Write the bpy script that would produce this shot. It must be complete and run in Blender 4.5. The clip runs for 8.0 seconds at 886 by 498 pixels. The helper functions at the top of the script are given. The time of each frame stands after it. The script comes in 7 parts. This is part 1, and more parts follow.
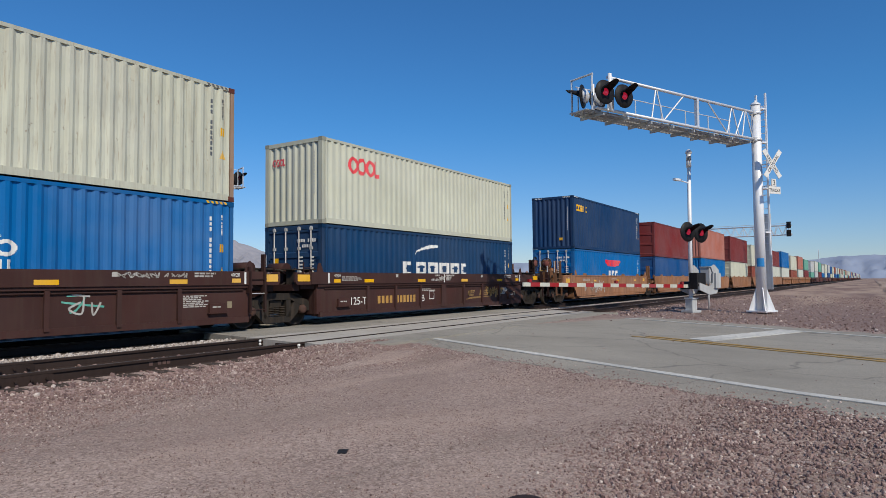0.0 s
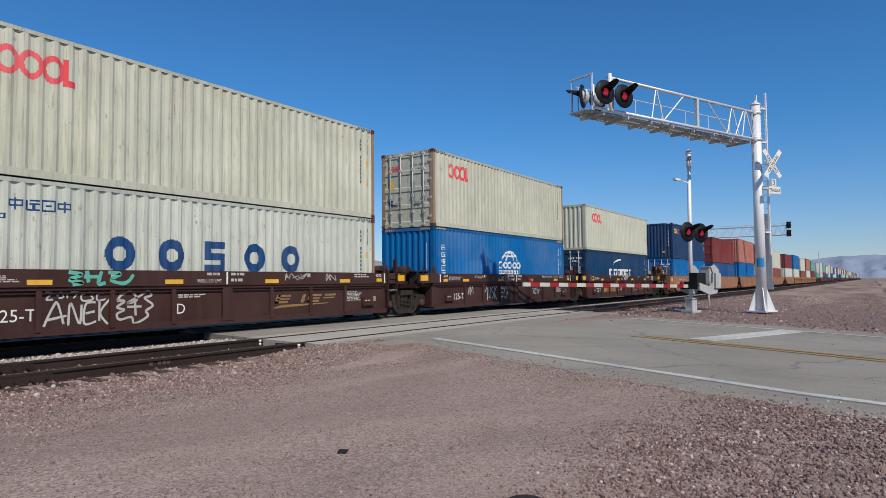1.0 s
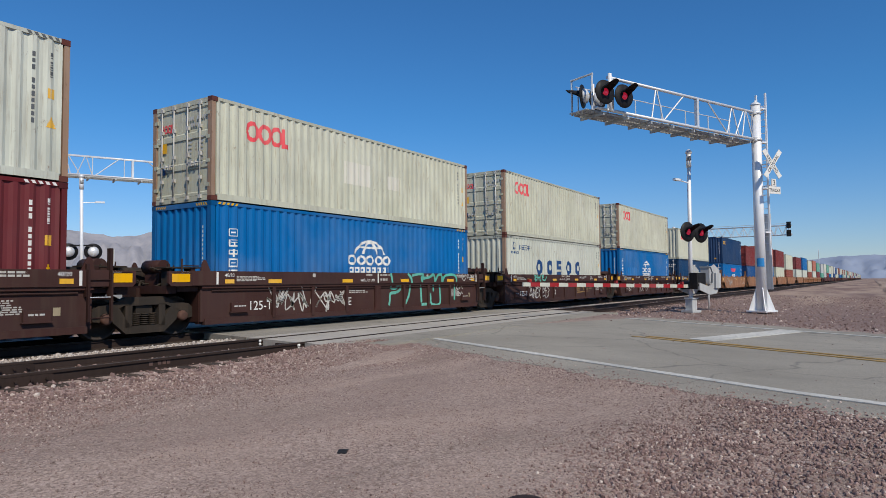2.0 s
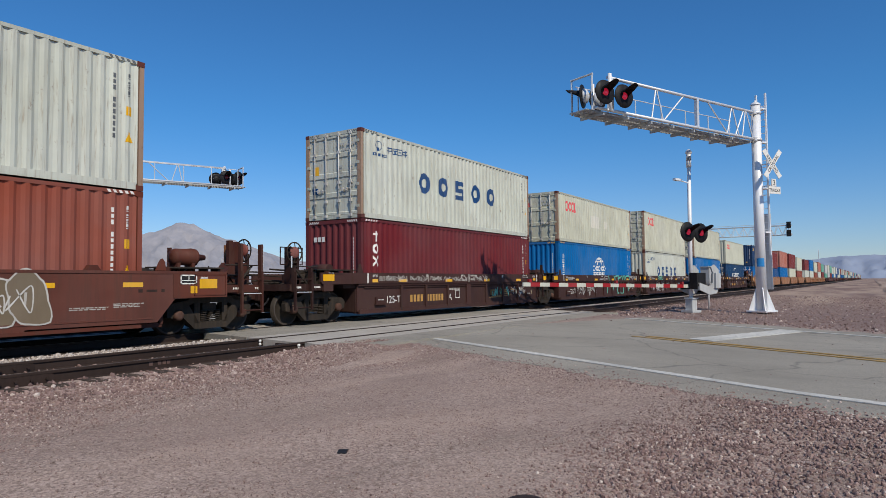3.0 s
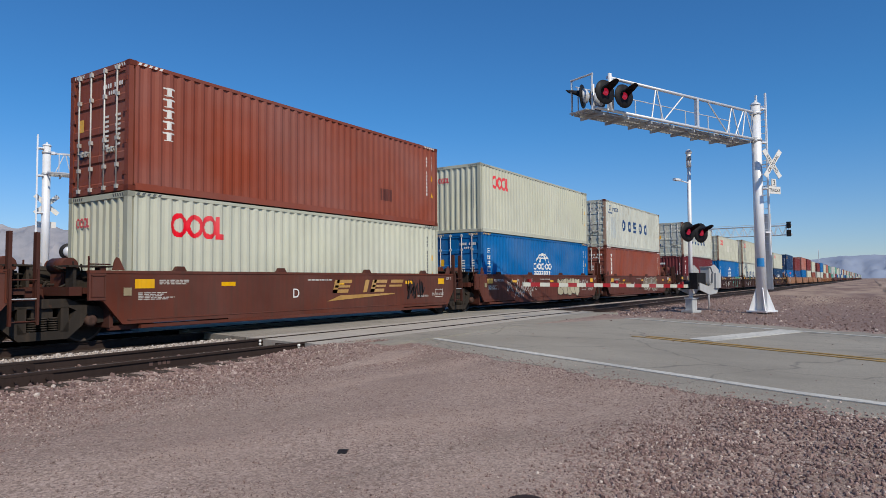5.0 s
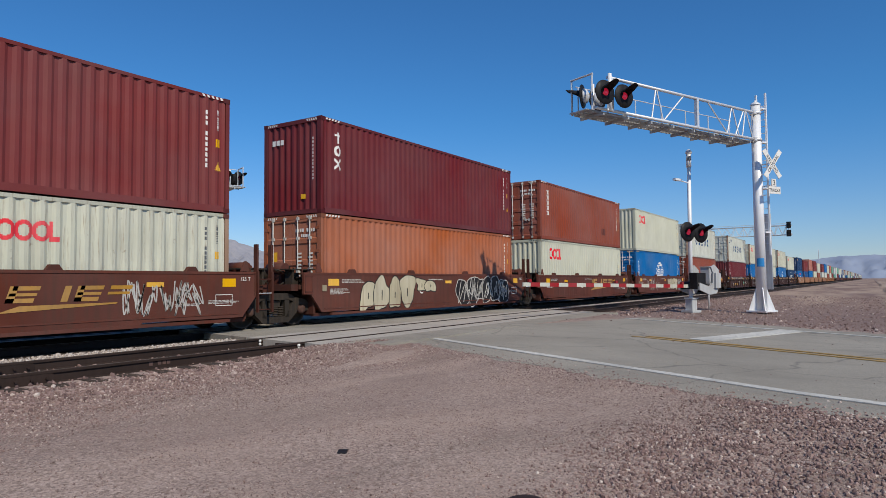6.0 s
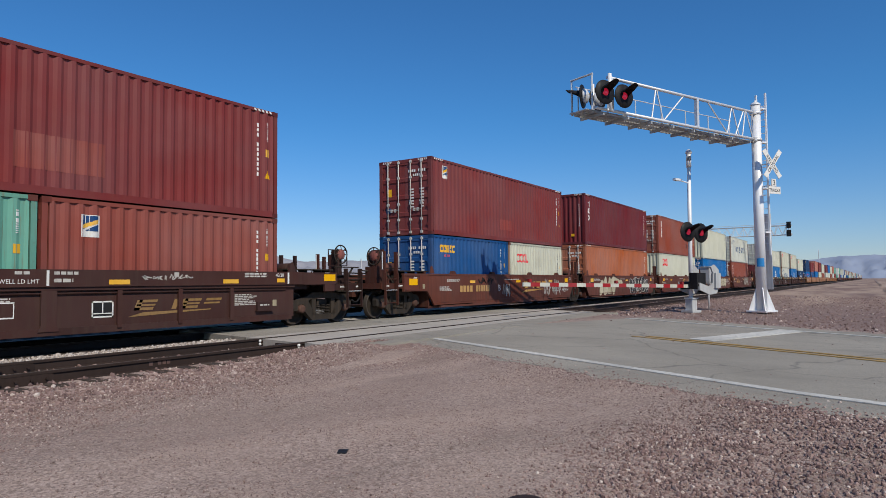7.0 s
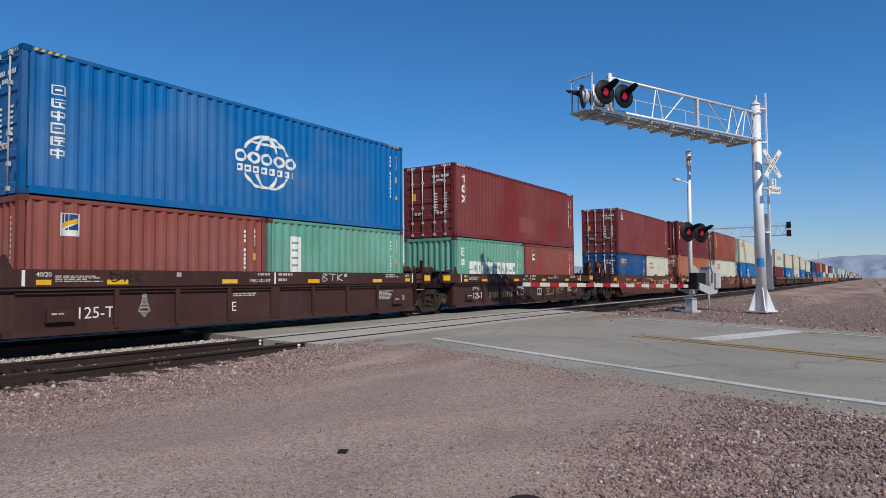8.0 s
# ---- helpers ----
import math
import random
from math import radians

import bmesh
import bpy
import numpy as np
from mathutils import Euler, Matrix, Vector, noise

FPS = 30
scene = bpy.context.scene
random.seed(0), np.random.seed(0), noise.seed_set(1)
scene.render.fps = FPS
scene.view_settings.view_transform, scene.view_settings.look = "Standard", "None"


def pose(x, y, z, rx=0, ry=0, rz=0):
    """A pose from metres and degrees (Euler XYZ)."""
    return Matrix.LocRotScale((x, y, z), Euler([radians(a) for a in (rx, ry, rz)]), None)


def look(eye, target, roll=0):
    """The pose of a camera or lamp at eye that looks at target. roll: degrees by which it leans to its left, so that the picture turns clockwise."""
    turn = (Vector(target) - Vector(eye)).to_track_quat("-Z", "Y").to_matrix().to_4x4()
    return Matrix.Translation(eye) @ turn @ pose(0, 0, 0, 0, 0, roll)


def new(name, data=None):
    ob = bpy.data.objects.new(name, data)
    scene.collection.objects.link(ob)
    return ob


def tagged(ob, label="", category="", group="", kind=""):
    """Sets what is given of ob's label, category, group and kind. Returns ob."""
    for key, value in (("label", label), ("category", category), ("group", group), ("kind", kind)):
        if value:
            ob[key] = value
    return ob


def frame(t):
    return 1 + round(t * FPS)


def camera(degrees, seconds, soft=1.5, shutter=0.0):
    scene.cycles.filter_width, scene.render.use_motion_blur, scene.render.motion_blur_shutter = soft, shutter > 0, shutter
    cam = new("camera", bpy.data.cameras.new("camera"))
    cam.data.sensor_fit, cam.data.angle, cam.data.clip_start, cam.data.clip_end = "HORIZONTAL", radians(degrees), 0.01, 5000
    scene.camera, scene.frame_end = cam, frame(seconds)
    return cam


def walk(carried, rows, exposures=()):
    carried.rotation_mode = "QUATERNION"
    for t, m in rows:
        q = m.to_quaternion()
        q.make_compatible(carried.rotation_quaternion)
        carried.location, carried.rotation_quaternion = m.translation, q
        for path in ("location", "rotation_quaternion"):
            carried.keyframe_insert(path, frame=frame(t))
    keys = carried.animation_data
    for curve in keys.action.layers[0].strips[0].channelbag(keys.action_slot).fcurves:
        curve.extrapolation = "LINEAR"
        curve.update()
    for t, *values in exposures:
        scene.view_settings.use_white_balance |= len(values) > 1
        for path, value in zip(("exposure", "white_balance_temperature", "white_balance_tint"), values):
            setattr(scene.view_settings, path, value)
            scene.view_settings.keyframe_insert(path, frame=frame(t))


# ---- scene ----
# ---- camera ----
cam = camera(67.915, 8.0, soft=0.7)
EYE = Vector((0.0, -14.708, 1.183))
AIM = EYE + Vector((0.83697, 0.54493, 0.05031)) * 20
walk(cam, [(0.0, look(EYE, AIM, -0.541)), (8.0, look(EYE, AIM, -0.541))], exposures=[(0.0, -0.15, 6500, 10), (8.0, -0.15, 6500, 10)])

# ---- world and sun ----
TO_SUN = Vector((-3.2, -5.7, 6.1)).normalized()
world = bpy.data.worlds.new("world")
scene.world = world
world.use_nodes = True
wn = world.node_tree
sky = wn.nodes.new("ShaderNodeTexSky")
sky.sky_type = "NISHITA"
sky.sun_disc = False
sky.sun_elevation = math.asin(TO_SUN.z)
sky.sun_rotation = math.atan2(TO_SUN.x, TO_SUN.y)
sky.altitude, sky.air_density, sky.dust_density, sky.ozone_density = 900, 1.15, 0.05, 1.6
clear = wn.nodes.new("ShaderNodeMix")          # dry desert air: a deeper blue
clear.data_type, clear.blend_type = "RGBA", "MULTIPLY"
clear.inputs[0].default_value = 1.0
aloft = wn.nodes.new("ShaderNodeTexCoord")
parts = wn.nodes.new("ShaderNodeSeparateXYZ")
rise = wn.nodes.new("ShaderNodeMapRange")
rise.interpolation_type = "SMOOTHSTEP"
rise.inputs["From Min"].default_value, rise.inputs["From Max"].default_value = -0.02, 0.26
tint = wn.nodes.new("ShaderNodeMix")
tint.data_type = "RGBA"
tint.inputs[6].default_value, tint.inputs[7].default_value = (0.60, 0.735, 1.06, 1), (0.30, 0.745, 1.17, 1)
wn.links.new(aloft.outputs["Generated"], parts.inputs[0])
wn.links.new(parts.outputs[2], rise.inputs["Value"])
wn.links.new(rise.outputs[0], tint.inputs[0])
wn.links.new(tint.outputs[2], clear.inputs[7])
wn.links.new(sky.outputs[0], clear.inputs[6])
wn.links.new(clear.outputs[2], wn.nodes["Background"].inputs[0])
wn.nodes["Background"].inputs[1].default_value = 0.102
sun = new("sun", bpy.data.lights.new("sun", "SUN"))
sun.data.energy, sun.data.angle, sun.data.color = 4.25, radians(0.53), (1.0, 0.915, 0.77)
sun.matrix_world = look(TO_SUN * 100, (0, 0, 0))

SPEED = 21.27          # the train, m/s, towards +x
MOVERS = []            # (thing, its place at the start)
WHEELS = []            # wheelsets that turn
WHEEL_R = 0.46


# ---- materials ----
def node(nt, kind, **inputs):
    n = nt.nodes.new(kind)
    for key, value in inputs.items():
        key = key.replace("_", " ")
        if hasattr(value, "is_linked"):
            nt.links.new(value, n.inputs[key])
        else:
            n.inputs[key].default_value = value
    return n


def blank(name):
    m = bpy.data.materials.new(name)
    m.use_nodes = True
    nt = m.node_tree
    return m, nt, nt.nodes["Principled BSDF"]


def mixed(nt, fac, a, b, how="MIX"):
    n = nt.nodes.new("ShaderNodeMix")
    n.data_type, n.blend_type = "RGBA", how
    for i, value in ((0, fac), (6, a), (7, b)):
        if hasattr(value, "is_linked"):
            nt.links.new(value, n.inputs[i])
        else:
            n.inputs[i].default_value = value if i == 0 else (*value, 1)
    return n.outputs[2]


def ramp(nt, fac, a, b, lo=0.0, hi=1.0):
    n = nt.nodes.new("ShaderNodeMapRange")
    n.inputs["From Min"].default_value, n.inputs["From Max"].default_value = a, b
    n.inputs["To Min"].default_value, n.inputs["To Max"].default_value = lo, hi
    nt.links.new(fac, n.inputs["Value"])
    return n.outputs[0]


def coords(nt, scale=(1, 1, 1), shuffle=True):
    tc = nt.nodes.new("ShaderNodeTexCoord")
    mp = nt.nodes.new("ShaderNodeMapping")
    mp.inputs["Scale"].default_value = scale
    nt.links.new(tc.outputs["Object"], mp.inputs["Vector"])
    if shuffle:
        info = nt.nodes.new("ShaderNodeObjectInfo")
        mul = nt.nodes.new("ShaderNodeVectorMath")
        mul.operation = "MULTIPLY"
        nt.links.new(info.outputs["Random"], mul.inputs[0])
        mul.inputs[1].default_value = (37, 53, 71)
        nt.links.new(mul.outputs[0], mp.inputs["Location"])
    return mp.outputs[0]


def noisy(nt, scale, detail=4, stretch=(1, 1, 1), shuffle=True, rough=0.55):
    n = node(nt, "ShaderNodeTexNoise", Vector=coords(nt, stretch, shuffle), Scale=scale, Detail=detail, Roughness=rough)
    return n.outputs[0]


def bumped(nt, bsdf, height, strength=0.3, distance=0.01):
    b = node(nt, "ShaderNodeBump", Height=height, Strength=strength, Distance=distance)
    nt.links.new(b.outputs[0], bsdf.inputs["Normal"])


def coated(name, color=None, rough=0.55, dirt=(0.16, 0.11, 0.075), dirt_amount=0.5, rust=0.35, metal=0.0, spread=0.25, worn=0.66):
    """Weathered paint; with no colour it takes the object's own."""
    m, nt, bsdf = blank(name)
    if color is None:
        base = nt.nodes.new("ShaderNodeObjectInfo").outputs["Color"]
    else:
        rgb = nt.nodes.new("ShaderNodeRGB")
        rgb.outputs[0].default_value = (*color, 1)
        base = rgb.outputs[0]
    cloud = noisy(nt, 0.7, 5)
    shade = node(nt, "ShaderNodeHueSaturation", Color=base, Value=ramp(nt, cloud, 0.25, 0.75, 1 - spread, 1 + spread),
                 Saturation=ramp(nt, noisy(nt, 0.4), 0.3, 0.7, 0.86, 1.1)).outputs[0]
    streak = noisy(nt, 3.0, 6, (3.0, 3.0, 0.22))
    soiled = mixed(nt, ramp(nt, streak, 0.48, 0.8, 0, dirt_amount), shade, dirt)
    spots = noisy(nt, 5.5, 9, (1, 1, 0.6), rough=0.7)
    rusty = mixed(nt, ramp(nt, spots, worn, worn + 0.1, 0, rust), soiled, (0.13, 0.045, 0.02))
    if worn < 0.66:
        runs = noisy(nt, 4.5, 7, (5.0, 5.0, 0.35), rough=0.65)
        rusty = mixed(nt, ramp(nt, runs, 0.55, 0.72, 0, 0.55), rusty, (0.20, 0.115, 0.06))
    nt.links.new(rusty, bsdf.inputs["Base Color"])
    nt.links.new(ramp(nt, streak, 0.3, 0.7, rough - 0.08, rough + 0.18), bsdf.inputs["Roughness"])
    bsdf.inputs["Metallic"].default_value = metal
    bsdf.inputs["Specular IOR Level"].default_value = 0.17
    bumped(nt, bsdf, noisy(nt, 2.2, 6), 0.35, 0.012)
    return m


def glowing(name, color, strength):
    m, nt, bsdf = blank(name)
    bsdf.inputs["Base Color"].default_value = (*color, 1)
    bsdf.inputs["Emission Color"].default_value = (*color, 1)
    bsdf.inputs["Emission Strength"].default_value = strength
    bsdf.inputs["Roughness"].default_value = 0.2
    return m


def ground_material():
    m, nt, bsdf = blank("gravelly earth")
    big = noisy(nt, 0.22, 6, shuffle=False)
    mid = noisy(nt, 1.6, 7, shuffle=False)
    earth = mixed(nt, ramp(nt, big, 0.35, 0.65), (0.215, 0.155, 0.132), (0.36, 0.278, 0.232))
    earth = mixed(nt, ramp(nt, mid, 0.35, 0.7, 0, 0.7), earth, (0.25, 0.18, 0.155))
    turn = nt.nodes.new("ShaderNodeVectorRotate")
    turn.rotation_type = "Z_AXIS"
    turn.inputs["Angle"].default_value = radians(14)
    nt.links.new(coords(nt, shuffle=False), turn.inputs["Vector"])
    lengthwise = nt.nodes.new("ShaderNodeMapping")
    lengthwise.inputs["Scale"].default_value = (0.2, 1.3, 1)
    nt.links.new(turn.outputs[0], lengthwise.inputs["Vector"])
    tracks = node(nt, "ShaderNodeTexNoise", Vector=lengthwise.outputs[0], Scale=1.0, Detail=6.0, Roughness=0.6).outputs[0]
    earth = mixed(nt, ramp(nt, tracks, 0.50, 0.68, 0, 0.75), earth, (0.44, 0.335, 0.275))
    earth = mixed(nt, ramp(nt, tracks, 0.46, 0.34, 0, 0.7), earth, (0.155, 0.125, 0.10))
    peb = node(nt, "ShaderNodeTexVoronoi", Vector=coords(nt, shuffle=False), Scale=42.0)
    peb2 = node(nt, "ShaderNodeTexVoronoi", Vector=coords(nt, shuffle=False), Scale=85.0)
    tone = node(nt, "ShaderNodeSeparateColor", Color=peb.outputs["Color"]).outputs[0]
    tone2 = node(nt, "ShaderNodeSeparateColor", Color=peb2.outputs["Color"]).outputs[1]
    rocky = mixed(nt, ramp(nt, tone, 0.0, 1.0, 0, 1), (0.085, 0.058, 0.05), (0.56, 0.445, 0.39))
    grit = mixed(nt, ramp(nt, tone2, 0.0, 1.0, 0, 1), (0.10, 0.068, 0.06), (0.54, 0.42, 0.36))
    col = mixed(nt, 0.30, mixed(nt, ramp(nt, noisy(nt, 0.5, 5, shuffle=False), 0.4, 0.6, 0.2, 0.6), earth, rocky), grit)
    col = mixed(nt, ramp(nt, noisy(nt, 30, 6, shuffle=False, rough=0.75), 0.56, 0.66, 0, 0.65), col, (0.07, 0.05, 0.045))
    col = mixed(nt, ramp(nt, noisy(nt, 21, 6, shuffle=False, rough=0.75), 0.60, 0.70, 0, 0.6), col, (0.58, 0.49, 0.42))
    place = nt.nodes.new("ShaderNodeSeparateXYZ")
    nt.links.new(coords(nt, shuffle=False), place.inputs[0])
    spoil = mixed(nt, ramp(nt, tone, 0, 1), (0.10, 0.066, 0.062), (0.27, 0.19, 0.172))
    col = mixed(nt, ramp(nt, place.outputs[0], 19, 25, 0, 0.75), col, spoil)
    far_tan = mixed(nt, ramp(nt, noisy(nt, 0.16, 7, (0.25, 1.4, 1), shuffle=False, rough=0.65), 0.42, 0.6), (0.20, 0.135, 0.115), (0.40, 0.305, 0.235))
    col = mixed(nt, ramp(nt, place.outputs[0], 33, 48, 0, 0.8), col, far_tan)
    away = nt.nodes.new("ShaderNodeMath")        # oil and brake dust along the main line
    away.operation = "ABSOLUTE"
    nt.links.new(place.outputs[1], away.inputs[0])
    col = mixed(nt, ramp(nt, away.outputs[0], 2.35, 1.7, 0, 0.85), col, (0.045, 0.034, 0.028))
    nt.links.new(col, bsdf.inputs["Base Color"])
    bsdf.inputs["Roughness"].default_value = 0.95
    bsdf.inputs["Specular IOR Level"].default_value = 0.15
    h1 = node(nt, "ShaderNodeMath", Value=peb.outputs["Distance"])
    h1.operation = "MULTIPLY"
    h1.inputs[1].default_value = -1.0
    nt.links.new(peb2.outputs["Distance"], h1.inputs[1])
    bumped(nt, bsdf, mixed(nt, 0.5, peb.outputs["Distance"], noisy(nt, 60, 5, shuffle=False)), 0.8, 0.018)
    return m


def asphalt_material():
    m, nt, bsdf = blank("worn asphalt")
    big = noisy(nt, 0.35, 6, shuffle=False)
    fine = noisy(nt, 55, 4, shuffle=False)
    col = mixed(nt, ramp(nt, big, 0.3, 0.7), (0.26, 0.237, 0.195), (0.35, 0.32, 0.265))
    col = mixed(nt, ramp(nt, fine, 0.45, 0.65, 0, 0.6), col, (0.145, 0.135, 0.115))
    col = mixed(nt, ramp(nt, noisy(nt, 38, 5, shuffle=False, rough=0.7), 0.58, 0.68, 0, 0.5), col, (0.42, 0.39, 0.34))
    col = mixed(nt, ramp(nt, noisy(nt, 1.4, 6, (1, 0.3, 1), shuffle=False), 0.5, 0.7, 0, 0.4), col, (0.17, 0.158, 0.135))
    crack = node(nt, "ShaderNodeTexVoronoi", Vector=coords(nt, (1, 1, 1), False), Scale=0.27)
    crack.feature = "DISTANCE_TO_EDGE"
    wobble = node(nt, "ShaderNodeTexNoise", Vector=coords(nt, (1, 1, 1), False), Scale=1.3, Detail=5.0)
    add = nt.nodes.new("ShaderNodeVectorMath")
    add.operation = "MULTIPLY_ADD"
    nt.links.new(wobble.outputs["Color"], add.inputs[0])
    add.inputs[1].default_value = (0.9, 0.9, 0.0)
    nt.links.new(coords(nt, (1, 1, 1), False), add.inputs[2])
    nt.links.new(add.outputs[0], crack.inputs["Vector"])
    line = ramp(nt, crack.outputs["Distance"], 0.002, 0.008, 0.4, 0.0)
    col = mixed(nt, line, col, (0.05, 0.047, 0.045))
    nt.links.new(col, bsdf.inputs["Base Color"])
    bsdf.inputs["Roughness"].default_value = 0.9
    bumped(nt, bsdf, fine, 0.5, 0.006)
    return m


def stone_material(name, tones, wash):
    m, nt, bsdf = blank(name)
    geo = nt.nodes.new("ShaderNodeNewGeometry")
    r = geo.outputs["Random Per Island"]
    n = nt.nodes.new("ShaderNodeValToRGB")
    nt.links.new(r, n.inputs[0])
    el = n.color_ramp.elements
    el[0].color, el[1].color = (*tones[0], 1), (*tones[-1], 1)
    for at, c in zip((0.3, 0.62, 0.88), tones[1:-1]):
        el.new(at).color = (*c, 1)
    col = mixed(nt, ramp(nt, noisy(nt, 40, 4, shuffle=False), 0.35, 0.7, 0, 0.5), n.outputs[0], wash)
    nt.links.new(col, bsdf.inputs["Base Color"])
    bsdf.inputs["Roughness"].default_value = 0.9
    bsdf.inputs["Specular IOR Level"].default_value = 0.2
    bumped(nt, bsdf, noisy(nt, 90, 4, shuffle=False), 0.4, 0.004)
    return m


BOX_PAINT = coated("container paint", None, 0.5, dirt_amount=0.08, rust=0.25, spread=0.10)
OLD_PAINT = coated("scuffed container paint", None, 0.55, dirt_amount=0.30, rust=0.7, spread=0.14, worn=0.62)
CAR_PAINT = coated("freight car paint", None, 0.62, dirt=(0.07, 0.045, 0.035), dirt_amount=0.65, rust=0.5, spread=0.25)
CAST = coated("oily cast steel", (0.031, 0.025, 0.020), 0.7, dirt=(0.085, 0.060, 0.043), dirt_amount=0.6, rust=0.6)
CAP = coated("rusty bearing steel", (0.085, 0.045, 0.034), 0.7, dirt=(0.03, 0.022, 0.018), dirt_amount=0.7, rust=0.5)
TREAD = coated("worn wheel steel", (0.06, 0.05, 0.045), 0.55, rust=0.3, metal=0.2, dirt_amount=0.4)
CONCRETE = coated("worn crossing concrete", (0.40, 0.37, 0.325), 0.85, dirt=(0.24, 0.215, 0.185), dirt_amount=0.55, rust=0.0, spread=0.12)
RAIL = coated("rusty rail steel", (0.034, 0.022, 0.018), 0.65, dirt=(0.026, 0.018, 0.015), dirt_amount=0.8, rust=0.6)
SHINE = coated("worn rail head", (0.10, 0.085, 0.075), 0.45, rust=0.1, metal=0.7, dirt_amount=0.3)
TIE = coated("weathered timber", (0.055, 0.042, 0.035), 0.9, dirt_amount=0.6, rust=0.2)
GATE_WHITE = coated("weathered white gate sheet", (0.50, 0.50, 0.43), 0.6, dirt_amount=0.25, rust=0.0, spread=0.1)
GALV = coated("galvanized steel", (0.66, 0.67, 0.68), 0.45, dirt=(0.30, 0.29, 0.27), dirt_amount=0.4, rust=0.06, metal=0.35, spread=0.15)
ALU = coated("silver painted steel", (0.78, 0.79, 0.80), 0.4, dirt=(0.45, 0.43, 0.4), dirt_amount=0.25, rust=0.04, metal=0.15, spread=0.12)
GREY = coated("grey cabinet steel, also walkway shade", (0.42, 0.43, 0.43), 0.55, dirt_amount=0.3, rust=0.1)
ROD = coated("zinc lock rod", (0.52, 0.51, 0.48), 0.5, metal=0.2, rust=0.25)
BLACK = coated("matt black enamel", (0.012, 0.012, 0.014), 0.5, dirt=(0.06, 0.055, 0.05), dirt_amount=0.3, rust=0.0)
WHITE = coated("white marking paint", (0.72, 0.71, 0.67), 0.6, dirt_amount=0.25, rust=0.0, spread=0.1)
YELLOW = coated("yellow reflective sheet", (0.75, 0.40, 0.02), 0.45, dirt_amount=0.2, rust=0.0, spread=0.1)
RED = coated("red reflective sheet", (0.30, 0.025, 0.03), 0.45, dirt_amount=0.2, rust=0.0, spread=0.1)
PINK = coated("red marking paint", (0.72, 0.06, 0.075), 0.55, dirt_amount=0.15, rust=0.0, spread=0.08)
NAVY = coated("navy marking paint", (0.015, 0.06, 0.17), 0.55, dirt_amount=0.15, rust=0.1, spread=0.15)
GREY_INK = coated("dark grey stencil ink", (0.10, 0.11, 0.12), 0.6, dirt_amount=0.2, rust=0.0)
DIM_GOLD = coated("dim gold marking paint", (0.25, 0.15, 0.06), 0.65, dirt=(0.08, 0.05, 0.035), dirt_amount=0.6, rust=0.4)
GOLD = coated("faded gold marking paint", (0.43, 0.24, 0.07), 0.6, dirt_amount=0.4, rust=0.2)
TAN_PLATE = coated("weathered tan plate", (0.30, 0.25, 0.16), 0.6, dirt_amount=0.5, rust=0.2)
PRINT = coated("worn white print", (0.46, 0.44, 0.40), 0.6, dirt=(0.12, 0.08, 0.06), dirt_amount=0.6, rust=0.2)
CAR_DARK = coated("dark steel bracket", (0.035, 0.02, 0.016), 0.6, dirt_amount=0.3, rust=0.2)
CHALK = coated("pink chalk", (0.13, 0.08, 0.07), 0.9, dirt=(0.05, 0.035, 0.03), dirt_amount=0.8, rust=0.0)
TEAL = coated("teal spray paint", (0.12, 0.42, 0.33), 0.6, dirt_amount=0.2, rust=0.0)
SPRAY = coated("white spray paint", (0.50, 0.48, 0.44), 0.6, dirt_amount=0.4, rust=0.1)
FILL = coated("cream spray paint", (0.47, 0.42, 0.29), 0.6, dirt_amount=0.45, rust=0.25)
OLIVE = coated("olive-brown spray paint", (0.17, 0.13, 0.085), 0.6, dirt_amount=0.4, rust=0.2)
SPRAY_DARK = coated("black spray paint", (0.02, 0.02, 0.022), 0.6, dirt_amount=0.1, rust=0.0)
SIGN_BLUE = coated("blue sign sheet", (0.03, 0.22, 0.5), 0.4, dirt_amount=0.1, rust=0.0)
LENS_LIT = glowing("lit red lens", (0.7, 0.02, 0.055), 0.35)
LENS = glowing("unlit red lens", (0.16, 0.008, 0.015), 0.0)
PALE_STRIPE = coated("faded road paint", (0.52, 0.51, 0.47), 0.8, dirt=(0.26, 0.25, 0.23), dirt_amount=0.8, rust=0.0)
ROAD_YELLOW = coated("faded yellow road paint", (0.36, 0.235, 0.085), 0.8, dirt=(0.26, 0.235, 0.19), dirt_amount=0.9, rust=0.0)
EARTH = ground_material()
ASPHALT = asphalt_material()
STONE = stone_material("crushed reddish stone", ((0.10, 0.065, 0.06), (0.19, 0.124, 0.112), (0.275, 0.19, 0.168), (0.37, 0.275, 0.24), (0.64, 0.55, 0.48)), (0.22, 0.15, 0.136))
PALE_STONE = stone_material("pale ballast stone", ((0.16, 0.13, 0.115), (0.30, 0.255, 0.22), (0.42, 0.37, 0.32), (0.52, 0.46, 0.40), (0.68, 0.62, 0.55)), (0.36, 0.31, 0.27))


# ---- mesh helpers ----
def box(bm, x0, x1, y0, y1, z0, z1):
    v = [bm.verts.new((x, y, z)) for x in (x0, x1) for y in (y0, y1) for z in (z0, z1)]
    for f in ((0, 1, 3, 2), (4, 6, 7, 5), (0, 4, 5, 1), (2, 3, 7, 6), (0, 2, 6, 4), (1, 5, 7, 3)):
        bm.faces.new([v[i] for i in f])


